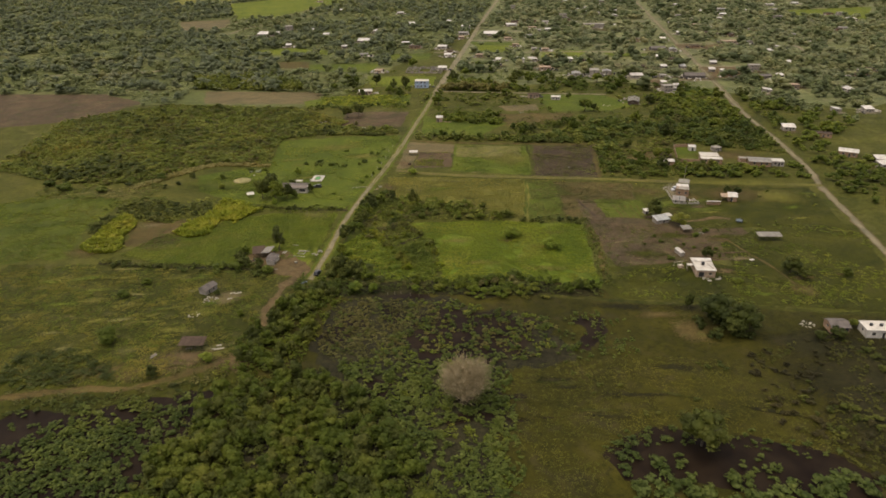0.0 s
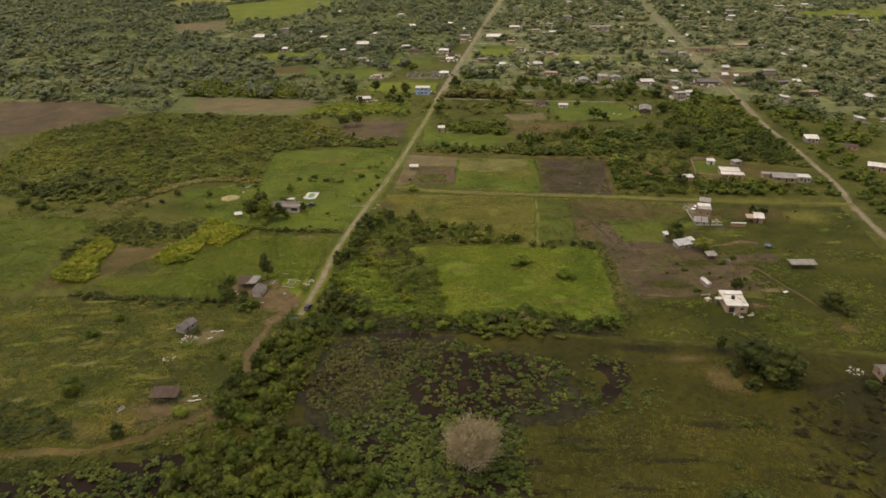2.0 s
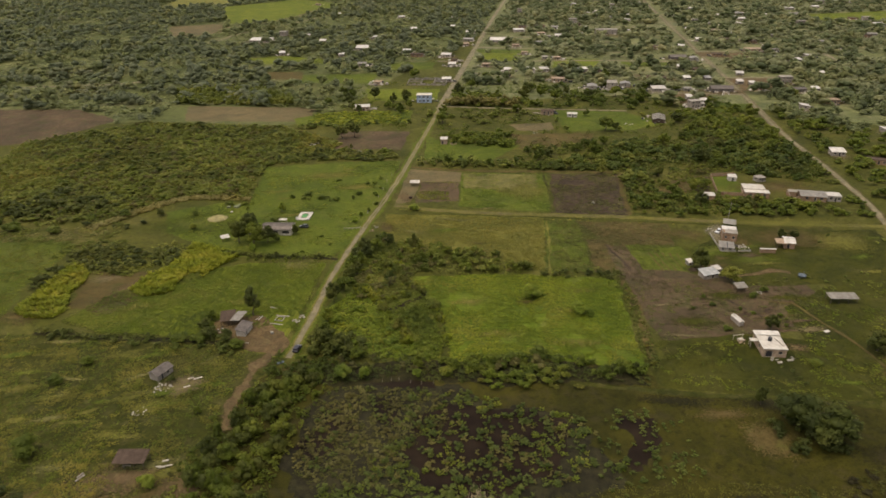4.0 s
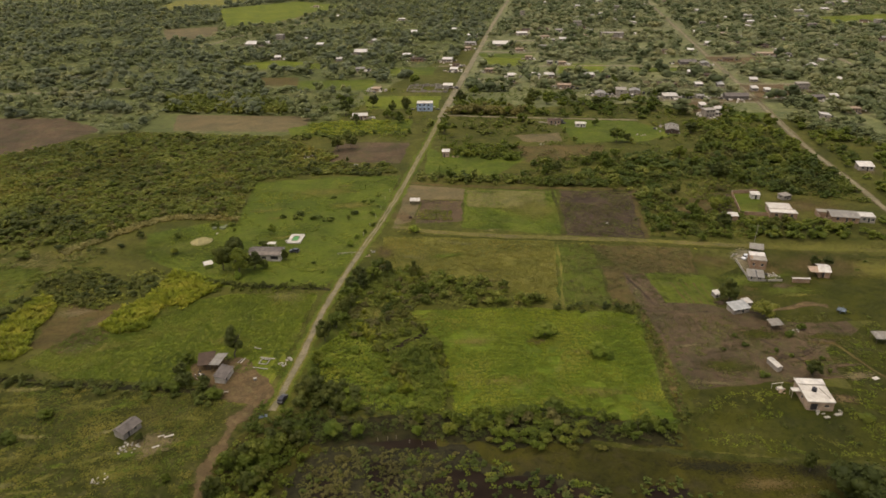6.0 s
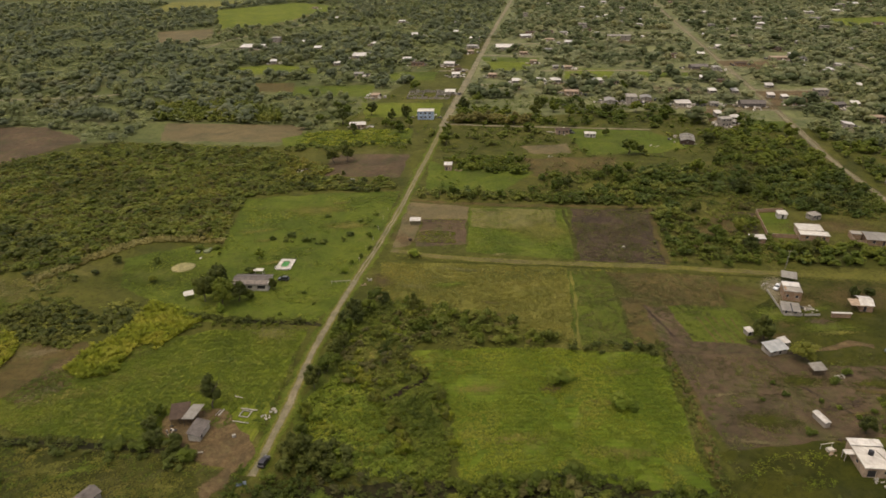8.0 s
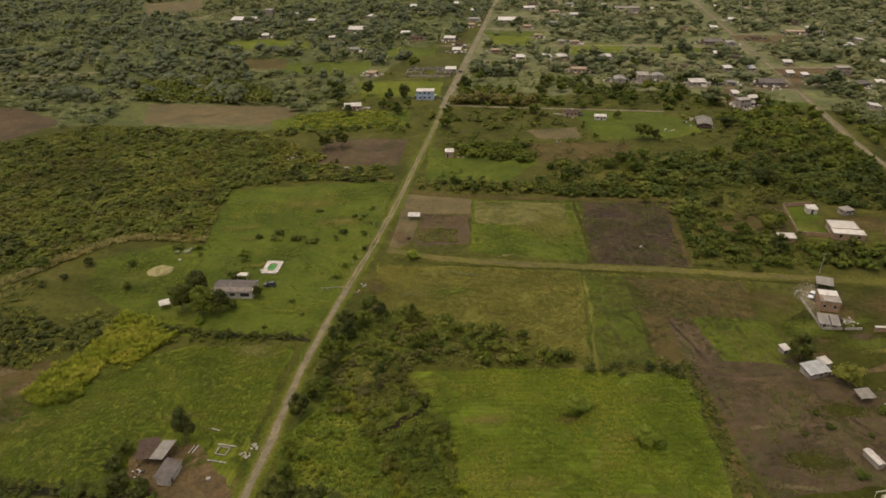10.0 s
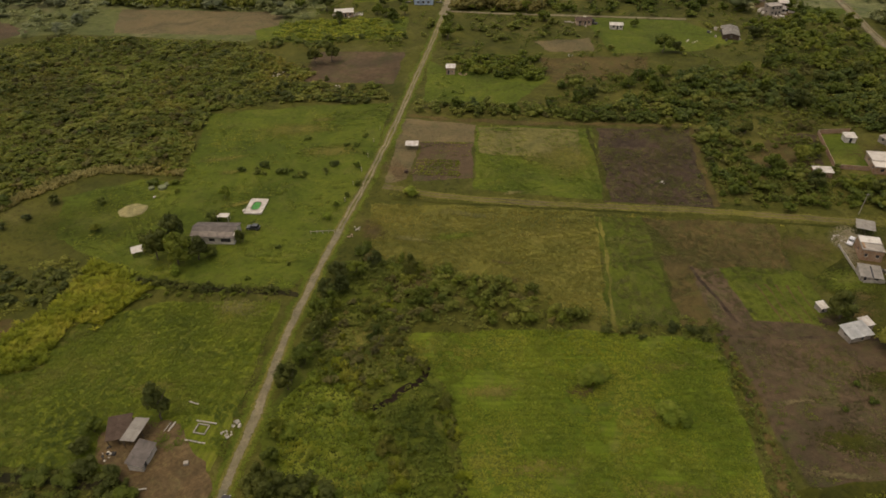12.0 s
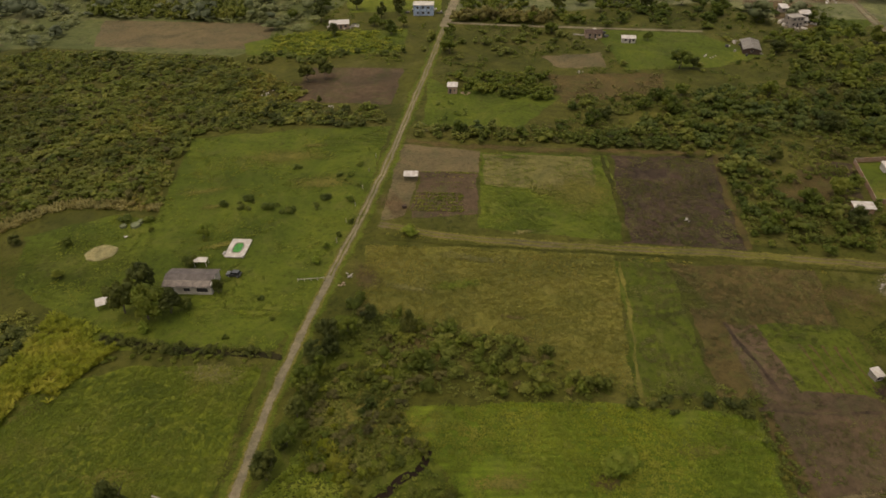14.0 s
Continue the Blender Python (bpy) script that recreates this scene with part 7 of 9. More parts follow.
# gardens and bare lots kept open in front of the side streets
for line, deep in (([(48, 772), (108, 756)], 30), ([(26, 641), (62, 637)], 20), ([(93, 690), (144, 688), (193, 681)], 26), ([(193, 681), (256, 665)], 20), ([(240, 604), (266, 600), (294, 599)], 32),
                   ([(158, 558), (229, 544)], 18), ([(260, 726), (304, 720)], 26), ([(60, 840), (150, 830)], 28), ([(190, 909), (300, 894)], 30)):
    OPEN.append(line + [(x, y - deep) for x, y in reversed(line)])
W1 = [(-240, 452), (-178, 492), (-91, 474), (-52, 436), (-54, 424), (-20, 418), (-16, 405), (-60, 404), (-87, 397), (-85, 348), (-110, 356), (-121, 350), (-140, 332), (-165, 320), (-230, 350)]
W2 = [(54, 424), (112, 427), (205, 452), (205, 380), (196, 350), (160, 368), (140, 370), (133, 345), (137, 318), (84, 322), (90, 349), (94, 375), (15, 391), (-8, 402), (0, 398), (34, 398), (53, 404)]
KEEP_CLEAR.append((9, 145, 2.5))
thicket("foreground_thicket", NEAR, [(-64, 137), (-57, 152), (-34, 161), (-16, 145), (-6, 128), (4, 104), (-72, 104), (-68, 112)], 12, 1, (3.6, 6.0), (3.4, 5.6), LEAF, "dense green thicket of leafy trees over the marsh", "trees", clear=True)
thicket("foreground_thicket", NEAR, [(-64, 137), (-57, 152), (-34, 161), (-16, 145), (-6, 128), (4, 104), (-72, 104), (-68, 112)], 25, 102, (3.6, 6.0), (3.4, 5.6), LEAF_DARK, "darker trees in the thicket of leafy trees over the marsh", "trees", clear=True)
thicket("foreground_thicket", NEAR, [(-57, 160), (-55, 193), (-45, 206), (-33, 211), (-31, 203), (-37, 180), (-40, 160)], 20, 2, (3.4, 5.8), (3.4, 6.0), LEAF, "dark green trees in a band beside the marsh", "trees", gap=0.2)
thicket("foreground_thicket", NEAR, [(-57, 160), (-55, 193), (-45, 206), (-33, 211), (-31, 203), (-37, 180), (-40, 160)], 26, 107, (3.4, 5.8), (3.4, 6.0), LEAF_DARK, "darker trees in a band beside the marsh", "trees", gap=0.2)

LOWER_MARSH = [(-28, 165), (23, 163), (18, 120), (18, 104), (2, 104), (-6, 127), (-17, 146)]
UPPER_MARSH = [(-6, 201), (10, 199), (38, 187), (46, 168), (23, 163), (-24, 164), (-18, 172), (-8, 182)]
WEST_MARSH = [(-34, 172), (-30, 203), (-4, 201), (-6, 182), (-16, 172), (-26, 165)]
thicket("marsh_plants", PAD, LOWER_MARSH, 2.6, 3, (1.8, 3.8), (1.0, 2.2), TARO, "broad-leaved marsh plants over dark water", "marsh plants", patchy=(0.10, -0.2))
thicket("marsh_plants", ROSETTE, LOWER_MARSH, 4.0, 124, (1.4, 2.8), (1.0, 2.0), WEED, "rosettes of large marsh leaves", "marsh plants", patchy=(0.10, -0.1))
thicket("marsh_plants", ROSETTE, UPPER_MARSH, 4.0, 125, (1.4, 2.8), (0.8, 1.6), WEED, "rosettes of large leaves between dark water", "marsh plants", patchy=(0.2, 0.0))
thicket("marsh_weeds", ROSETTE, [(-34, 172), (-30, 203), (4, 201), (4, 186), (-6, 178), (-12, 165), (-28, 165)], 2.4, 126, (1.0, 2.2), (0.4, 0.9), MARSHBLADE, "low brownish sedge in the marsh", "marsh plants", patchy=(0.1, -0.3))
thicket("marsh_plants", PAD, UPPER_MARSH, 3.8, 4, (1.4, 3.2), (0.7, 1.6), TARO, "clumps of marsh plants between patches of dark water", "marsh plants", patchy=(0.2, -0.05))
thicket("marsh_plants", PAD, WEST_MARSH, 6.0, 179, (1.2, 2.6), (0.6, 1.3), TARO, "scattered clumps of marsh plants", "marsh plants", patchy=(0.15, 0.0))
thicket("marsh_plants", PAD, WEST_MARSH, 4.0, 190, (1.2, 2.8), (0.5, 1.1), UNDERLEAF, "brownish clumps of marsh weeds", "marsh plants", patchy=(0.13, -0.15))
thicket("marsh_plants", PAD, UPPER_MARSH, 7.0, 129, (1.2, 2.6), (0.6, 1.2), UNDERLEAF, "brownish clumps between patches of dark water", "marsh plants", patchy=(0.12, 0.0))
thicket("marsh_weeds", FILL, [(-32, 200), (-4, 199), (-8, 165), (-28, 165), (-33, 176)], 2.6, 76, (1.2, 2.6), (0.4, 0.9), UNDERLEAF, "low brownish marsh weeds", "marsh plants", patchy=(0.12, -0.05))
thicket("marsh_plants", PAD, [(-106, 131), (-98, 140), (-84, 141), (-72, 146), (-64, 146), (-58, 104), (-104, 104)], 2.0, 5, (1.8, 3.2), (1.0, 1.9), TARO, "broad-leaved plants at the pond's edge", "marsh plants", patchy=(0.10, -0.14))
thicket("marsh_plants", PAD, [(38, 116), (44, 117), (56, 114), (62, 117), (75, 111), (88, 112), (106, 116), (106, 102), (36, 102)], 6.0, 6, (3.2, 6.5), (1.6, 3.0), TARO, "mounds of marsh plants in front of the pond", "marsh plants", patchy=(0.1, -0.2))
thicket("marsh_plants", PAD, [(40, 124), (48, 131), (62, 134), (80, 130), (99, 122), (92, 119), (70, 126), (52, 126)], 3.0, 7, (1.4, 2.6), (0.7, 1.4), TARO, "marsh plants along the pond's far bank", "marsh plants", patchy=(0.2, -0.05))
thicket("marsh_plants", PAD, [(16, 165), (24, 160), (22, 120), (20, 104), (15, 104), (14, 130), (16, 158)], 2.0, 52, (1.4, 2.8), (0.6, 1.3), TARO, "marsh plants along the edge of the grass", "marsh plants", patchy=(0.2, -0.3))
thicket("marsh_plants", PAD, [(44, 190), (64, 188), (62, 164), (42, 164)], 3.2, 53, (1.2, 2.6), (0.5, 1.2), TARO, "marsh plants round a dark puddle", "marsh plants", patchy=(0.16, -0.12))
thicket("marsh_plants", PAD, [(-99.5, 133), (-92.5, 139), (-89, 145), (-83, 150), (-76, 151), (-73, 146), (-75, 135), (-76, 118), (-98, 116)], 2.2, 78, (1.8, 3.4), (1.0, 1.9), TARO, "broad-leaved plants between two ponds", "marsh plants", patchy=(0.1, -0.4))
thicket("thicket_floor", FILL, [(-64, 137), (-57, 156), (-34, 163), (-16, 147), (-6, 128), (4, 104), (-72, 104), (-68, 112)], 3.0, 84, (2.0, 4.0), (1.4, 3.0), LEAF_DARK, "dark undergrowth below the thicket", "undergrowth")
thicket("thicket_floor", FILL, [(-62, 158), (-57, 193), (-46, 208), (-31, 213), (-29, 203), (-35, 180), (-38, 160)], 3.0, 85, (1.8, 3.6), (1.0, 2.4), LEAF, "undergrowth below the trees beside the marsh", "undergrowth", gap=0.3)
thicket("bank_weeds", FILL, [(-45, 222), (-33, 219), (-24, 212), (-24, 204), (-46, 205), (-49, 212)], 2.0, 95, (1.4, 3.0), (0.8, 1.8), LEAF, "tall weeds where the road ends", "weeds", patchy=(0.08, -0.4), gap=0.4)
thicket("bank_bushes", BUSH, [(-44, 216), (-34, 217), (-28, 210), (-30, 205), (-46, 206)], 16, 96, (2.4, 4.6), (1.8, 3.4), LEAF, "bushes where the road ends", "bushes", gap=0.4)
thicket("ditch_weeds", FILL, [(-16, 245), (-10, 249), (-4, 254), (-1, 257), (0, 252), (-6, 246), (-13, 242)], 1.8, 86, (1.0, 2.2), (0.5, 1.2), WEED, "weeds hanging over the ditch", "weeds", clear=False)
thicket("bank_weeds", FILL, [(-126, 160), (-100, 163), (-74, 166), (-58, 174), (-52, 168), (-56, 158), (-72, 155), (-90, 149), (-126, 149)], 3.0, 128, (1.2, 2.8), (0.6, 1.4), UNDERLEAF, "brownish weeds on the bank of the pond", "weeds", patchy=(0.08, -0.05), gap=0.2)
thicket("grazing_scrub", FILL, [(-124, 173), (-109, 175.5), (-95, 167), (-88, 158), (-100, 156), (-124, 157)], 2.4, 103, (2.2, 4.4), (0.8, 1.7), LEAF_DARK, "low dark growth at the edge of the grazing land", "scrub", patchy=(0.08, -0.3))
thicket("marsh_scrub", BUSH, [(84, 185), (101, 184), (102, 171), (86, 172)], 8, 104, (3.0, 5.0), (2.6, 4.6), LEAF_DARK, "dark bushes below the big tree", "scrub", clear=False)
thicket("marsh_plants", PAD, [(42, 126), (60, 129), (60, 117), (44, 114)], 6.0, 105, (2.6, 5.6), (1.2, 2.4), TARO, "mounds of marsh plants in the pond", "marsh plants", patchy=(0.12, 0.0))
thicket("marsh_plants", PAD, [(70, 122), (92, 118), (90, 112), (72, 113)], 3.5, 106, (1.8, 3.6), (1.0, 2.0), TARO, "mounds of marsh plants in the pond", "marsh plants", patchy=(0.12, 0.05))
thicket("marsh_carpet", FILL, [(-22, 160), (-8, 156), (4, 150), (14, 140), (18, 104), (2, 104), (-6, 127), (-17, 146)], 2.4, 79, (1.6, 3.2), (0.6, 1.3), TARO, "carpet of broad-leaved marsh plants", "marsh plants", patchy=(0.10, -0.1))
thicket("marsh_scrub", BUSH, [(96, 172), (118, 176), (150, 172), (160, 120), (110, 112), (100, 130), (96, 150)], 14, 80, (1.6, 3.6), (0.8, 2.0), LEAF_DARK, "dark bushes in the marsh scrub", "scrub", patchy=(0.06, 0.0))
HEATHLAND = [(94, 164), (120, 172), (165, 172), (160, 108), (104, 108), (96, 124), (86, 138)]
thicket("marsh_scrub", BUSH, HEATHLAND, 8, 8, (1.4, 3.0), (0.5, 1.3), HEATH, "low dark brown scrub in the marsh grass", "scrub", patchy=(0.07, -0.12))
thicket("marsh_scrub", FILL, HEATHLAND, 3.5, 127, (1.4, 3.0), (0.4, 1.0), MARSHBLADE, "olive weeds between the dark scrub", "scrub", patchy=(0.06, -0.1))
thicket("marsh_scrub", BUSH, [(20, 160), (44, 166), (60, 164), (96, 160), (92, 136), (64, 135), (34, 140)], 22, 9, (1.2, 2.6), (0.5, 1.1), LEAF_DARK, "scattered low shrubs in marsh grass", "scrub", patchy=(0.09, 0.02))
thicket("bank_weeds", FILL, [(-33, 222), (4, 214), (32, 216), (61, 208), (60, 200), (20, 203), (0, 204), (-30, 205)], 2.2, 51, (1.8, 3.4), (0.7, 1.5), LEAF_DARK, "tall weeds on the bank above the marsh", "weeds", patchy=(0.1, -0.35))
thicket("hedge", BUSH, [(2, 213), (32, 215), (60, 207), (59, 202), (40, 203), (20, 204), (2, 205)], 6, 10, (2.6, 4.6), (1.8, 3.4), LEAF, "uneven hedge of shrubs below the crop field", "hedge", patchy=(0.12, -0.35))
thicket("hedge", BUSH, [(-30, 219), (-18, 216), (2, 213), (2, 209), (-16, 211), (-30, 213)], 10, 175, (1.8, 3.6), (1.2, 2.6), UNDERLEAF, "brownish shrubs on the bank above the water", "hedge", patchy=(0.12, -0.2))
thicket("reed_bank", BUSH, [(0, 205), (42, 198), (60, 195), (60, 202), (10, 207)], 9, 11, (1.6, 3.0), (0.8, 1.8), DRYBLADE, "dry greyish bank plants along the marsh", "scrub", patchy=(0.12, 0.02))
LUSH = [(-31, 222), (-34, 246), (-28, 256), (-20, 255), (-14.6, 244), (-7.7, 234), (-5, 222), (-5, 214), (-30, 219)]
TANGLE = [(-27, 254), (-28, 263), (-23, 279), (-12, 281), (-5, 270), (-8, 264), (-3, 255), (-12, 250), (-15, 246)]
BED = [(-14.5, 243), (-9.4, 248.5), (-2, 251.5), (1, 247), (4, 236), (4.8, 224), (2, 214), (-5, 214), (-5.1, 222.4), (-8, 235)]
UPPER = [(-26, 282), (-20, 299), (1, 298), (8, 289), (2, 274), (-6, 270), (-12, 281)]
thicket("roadside_weeds", ROSETTE, LUSH, 0.7, 50, (1.0, 2.2), (0.7, 1.4), FRESH, "dense tall green weeds beside the road", "weeds", patchy=(0.08, -0.6), gap=0.9)
thicket("roadside_weeds", STALK, LUSH, 3.0, 111, (1.4, 2.8), (1.0, 2.0), BLADE, "fresh tall grass among the weeds", "weeds", patchy=(0.09, -0.1), gap=0.9)
thicket("roadside_scrub", BUSH, LUSH, 30, 12, (2.0, 4.0), (1.2, 2.6), FRESH, "low leafy shrubs among the weeds", "scrub", patchy=(0.09, -0.05), gap=0.6)
thicket("roadside_scrub", FILL, TANGLE, 1.2, 112, (1.4, 3.0), (0.6, 1.3), SCRUB, "olive tangle of climbing weeds", "scrub", gap=0.6)
thicket("roadside_scrub", BUSH, TANGLE, 12, 113, (1.6, 3.6), (1.0, 2.2), UNDERLEAF, "brownish tangled shrubs", "scrub", patchy=(0.1, -0.2), gap=0.6)
thicket("cane", PLUME, TANGLE, 9, 214, (1.6, 3.0), (1.6, 3.0), CANE, "spiky yellow-green cane in the tangle", "cane", patchy=(0.1, -0.05), gap=0.6)
thicket("cane", PLUME, TANGLE, 22, 215, (1.4, 2.4), (1.4, 2.6), STRAW, "pale dry cane in the tangle", "cane", patchy=(0.12, 0.0), gap=0.6)
thicket("cane", PLUME, [(-22, 232), (-16, 244), (-10, 245), (2, 246), (2, 232), (-4, 226)], 24, 216, (1.4, 2.6), (1.4, 2.6), CANE, "spiky cane clumps beside the ditch", "cane", patchy=(0.1, -0.05), gap=0.6)
thicket("roadside_scrub", BUSH, TANGLE, 12, 114, (1.4, 3.0), (1.2, 2.4), CANE, "yellow-green shrubs in the tangle", "scrub", patchy=(0.12, 0.0), gap=0.6)
thicket("cane", PLUME, TANGLE, 9, 214, (1.6, 3.0), (1.6, 3.0), CANE, "spiky yellow-green cane in the tangle", "cane", patchy=(0.1, -0.05), gap=0.6)
thicket("cane", PLUME, TANGLE, 22, 215, (1.4, 2.4), (1.4, 2.6), STRAW, "pale dry cane in the tangle", "cane", patchy=(0.12, 0.0), gap=0.6)
thicket("cane", PLUME, [(-22, 232), (-16, 244), (-10, 245), (2, 246), (2, 232), (-4, 226)], 24, 216, (1.4, 2.6), (1.4, 2.6), CANE, "spiky cane clumps beside the ditch", "cane", patchy=(0.1, -0.05), gap=0.6)
thicket("roadside_scrub", BUSH, TANGLE, 14, 115, (1.8, 3.8), (1.4, 3.0), LEAF, "green shrubs in the tangle", "scrub", patchy=(0.1, 0.0), gap=0.6)
thicket("marsh_plants", PAD, BED, 2.2, 116, (1.2, 2.8), (0.7, 1.4), WEED, "broad-leaved plants along the ditch", "marsh plants", patchy=(0.12, -0.3), gap=0.3)
thicket("marsh_weeds", FILL, BED, 2.0, 117, (1.4, 2.8), (0.6, 1.2), WEED, "weeds along the ditch", "weeds", patchy=(0.1, -0.2), gap=0.3)
thicket("roadside_scrub", FILL, UPPER, 1.8, 118, (1.6, 3.2), (0.8, 2.0), SCRUB, "olive undergrowth between the fields", "scrub", patchy=(0.08, -0.2), gap=0.6)
thicket("roadside_scrub", BUSH, UPPER, 10, 119, (2.2, 4.8), (1.8, 3.8), LEAF, "leafy shrubs between the fields", "scrub", patchy=(0.09, -0.15), gap=0.6)
thicket("roadside_scrub", BUSH, UPPER, 22, 120, (2.0, 4.0), (1.4, 3.0), UNDERLEAF, "brownish shrubs between the fields", "scrub", patchy=(0.1, 0.0), gap=0.6)


def clump(name, kinds, x, y, r, per, seed, wide, tall, material, label, category):
    """A small round stand of plants."""
    ring = [(x + r * math.cos(a * 0.7854) * (0.8 + 0.2 * (a % 2)), y + r * math.sin(a * 0.7854)) for a in range(8)]
    return thicket(name, kinds, ring, per, seed, wide, tall, material, label, category, clear=False)


for k, (x, y, r) in enumerate(((-16, 245.6, 2.2), (-19.5, 253.5, 2.4), (-22, 257, 1.8), (-10.2, 233.5, 2.4), (-8.4, 229, 1.8), (-7.5, 225, 2.2), (-9.2, 264.6, 1.8), (-6.6, 261, 1.6), (-3.2, 255.4, 1.6), (1.4, 244.5, 1.8), (2.4, 240, 1.8), (2.8, 236, 1.2), (-16.6, 277, 2.6), (-12.5, 276, 1.8), (4.4, 226, 1.4))):
    clump("cane", PLUME, x, y, r, 0.9, 130 + k, (2.0, 3.6), (2.2, 4.0), CANE if k % 3 else LEAF_YELLOW, "clump of tall yellow-green cane", "cane")
    clump("cane", BUSH, x, y, r, 1.6, 180 + k, (1.2, 2.4), (1.4, 2.6), LEAF_YELLOW, "pale leafy undergrowth of the cane", "cane")
SHRUBBERY = [(0, 291), (13, 289), (31, 277), (36, 271), (31, 268), (12, 270), (1, 274)]
thicket("hedge", BUSH, SHRUBBERY, 12, 14, (2.4, 5.4), (1.8, 4.2), SCRUB, "loose hedge of leafy shrubs between two fields", "hedge", patchy=(0.1, -0.3))
thicket("hedge", BUSH, SHRUBBERY, 22, 173, (2.4, 5.0), (2.0, 4.4), LEAF, "taller green shrubs between two fields", "hedge", patchy=(0.1, -0.1))
thicket("hedge", BUSH, SHRUBBERY, 16, 174, (1.6, 3.2), (1.0, 2.2), UNDERLEAF, "brownish shrubs between two fields", "hedge", patchy=(0.12, -0.05))
thicket("hedge", BUSH, [(40, 270), (68, 266), (67, 260.5), (49, 264), (38, 266)], 6, 15, (2.2, 4.0), (1.6, 3.0), LEAF_DARK, "low hedge above the crop field", "hedge", patchy=(0.12, -0.2))
thicket("hedge_weeds", FILL, [(0, 291), (14, 289), (33, 277), (40, 273), (69, 269), (68, 261), (36, 266), (10, 268), (-4, 272)], 2.6, 77, (1.6, 3.2), (0.6, 1.4), SCRUB, "weeds and brambles along the hedges", "weeds", patchy=(0.08, -0.15))
thicket("field_edge", FILL, [(65.5, 263), (70, 262), (68.5, 240), (65.5, 207), (61.5, 207), (64, 240)], 1.6, 16, (1.2, 2.6), (0.6, 1.3), SCRUB, "strip of weeds between field and ploughed soil", "weeds", clear=False)
thicket("field_edge", PLUME, [(65.5, 263), (69.5, 262), (68, 240), (65, 207), (62.5, 207), (65, 240)], 6, 83, (1.2, 2.4), (0.8, 1.8), DRYBLADE, "pale tall weeds between field and ploughed soil", "weeds", clear=False, patchy=(0.12, -0.1))
thicket("hedge", BUSH, [(-112, 234), (-67, 229), (-48, 224), (-47, 217), (-71, 222), (-109, 229)], 8, 17, (2.0, 4.2), (1.2, 2.6), SCRUB, "dark hedge below the crop field", "hedge", patchy=(0.1, -0.15), gap=0.5)
thicket("hedge", BUSH, [(-81, 287), (-41, 284), (-42, 281), (-78, 283)], 5, 18, (1.4, 2.4), (0.8, 1.5), LEAF, "low dark hedge between yard and crop field", "hedge")
thicket("hedge", BUSH, [(-79, 292), (-64, 288.5), (-41, 286), (-41, 283), (-64, 285), (-79, 288)], 3.5, 75, (1.6, 3.0), (1.0, 2.2), LEAF_DARK, "dark low hedge along the farm yard", "hedge", patchy=(0.1, -0.5), clear=False)
thicket("hedge", FILL, [(-80, 292.5), (-64, 288.5), (-36, 285), (-36, 282.5), (-64, 285.5), (-80, 289)], 1.6, 108, (1.4, 2.8), (0.8, 1.6), LEAF_DARK, "brambles along the farm yard", "hedge", clear=False)
thicket("cane", STALK, [(-95, 299.5), (-85, 296), (-74, 288), (-80, 278), (-83.5, 271), (-89, 275), (-91, 267), (-91, 259), (-100, 257.5), (-106, 262), (-105, 273), (-99, 278.5), (-96, 287.5)], 0.8, 19, (2.0, 3.8), (1.6, 3.0), CANE, "stand of tall yellow-green cane", "cane", patchy=(0.1, -0.4))
thicket("cane", STALK, [(-139, 248.5), (-138.5, 265), (-136.5, 281.5), (-130.5, 282.5), (-125, 271), (-126.5, 259), (-122, 248), (-125, 244), (-133, 244)], 0.8, 88, (2.0, 3.8), (1.6, 3.0), CANE, "smaller stand of yellow-green cane", "cane", patchy=(0.1, -0.4))
thicket("cane", PLUME, [(-95, 299.5), (-85, 296), (-74, 288), (-80, 278), (-83.5, 271), (-89, 275), (-91, 267), (-91, 259), (-100, 257.5), (-106, 262), (-105, 273), (-99, 278.5), (-96, 287.5)], 2.0, 177, (2.0, 3.4), (2.0, 3.4), CANE, "leafy yellow-green cane tops", "cane", patchy=(0.1, -0.5))
thicket("cane", PLUME, [(-139, 248.5), (-138.5, 265), (-136.5, 281.5), (-130.5, 282.5), (-125, 271), (-126.5, 259), (-122, 248), (-125, 244), (-133, 244)], 2.0, 178, (2.0, 3.4), (2.0, 3.4), CANE, "leafy yellow-green cane tops", "cane", patchy=(0.1, -0.5))
thicket("scrub_wood", FAR, [(-139, 286), (-141, 295), (-135, 301), (-121, 300.5), (-112, 291), (-104, 298), (-96, 291), (-102, 281), (-109, 281), (-110, 274), (-126, 278)], 7, 89, (2.6, 5.0), (1.4, 2.8), LEAF_DARK, "dark bushes above the cane", "scrub", patchy=(0.06, -0.5))
thicket("scrub_undergrowth", FILL, [(-146, 282), (-148, 298), (-137, 305), (-119, 304), (-111, 297), (-103, 302), (-93, 293), (-99, 279), (-108, 279), (-109, 272), (-127, 275)], 2.4, 190, (1.8, 3.6), (0.7, 1.6), SCRUB, "low growth round the dark bushes", "scrub", patchy=(0.07, -0.2))
thicket("scrub_wood", BUSH, [(-142.5, 262), (-145, 274), (-144, 282), (-138, 281), (-136, 273), (-139, 263)], 6, 189, (2.4, 4.2), (1.2, 2.4), LEAF_DARK, "dark low bushes beside the smaller cane stand", "scrub")
thicket("scrub_wood", FAR, [(-150, 332), (-120, 335), (-116, 314), (-126, 308), (-160, 310)], 70, 90, (3.0, 6.0), (2.0, 3.6), LEAF_DARK, "dark bushes beside the meadow", "scrub", patchy=(0.06, -0.1))
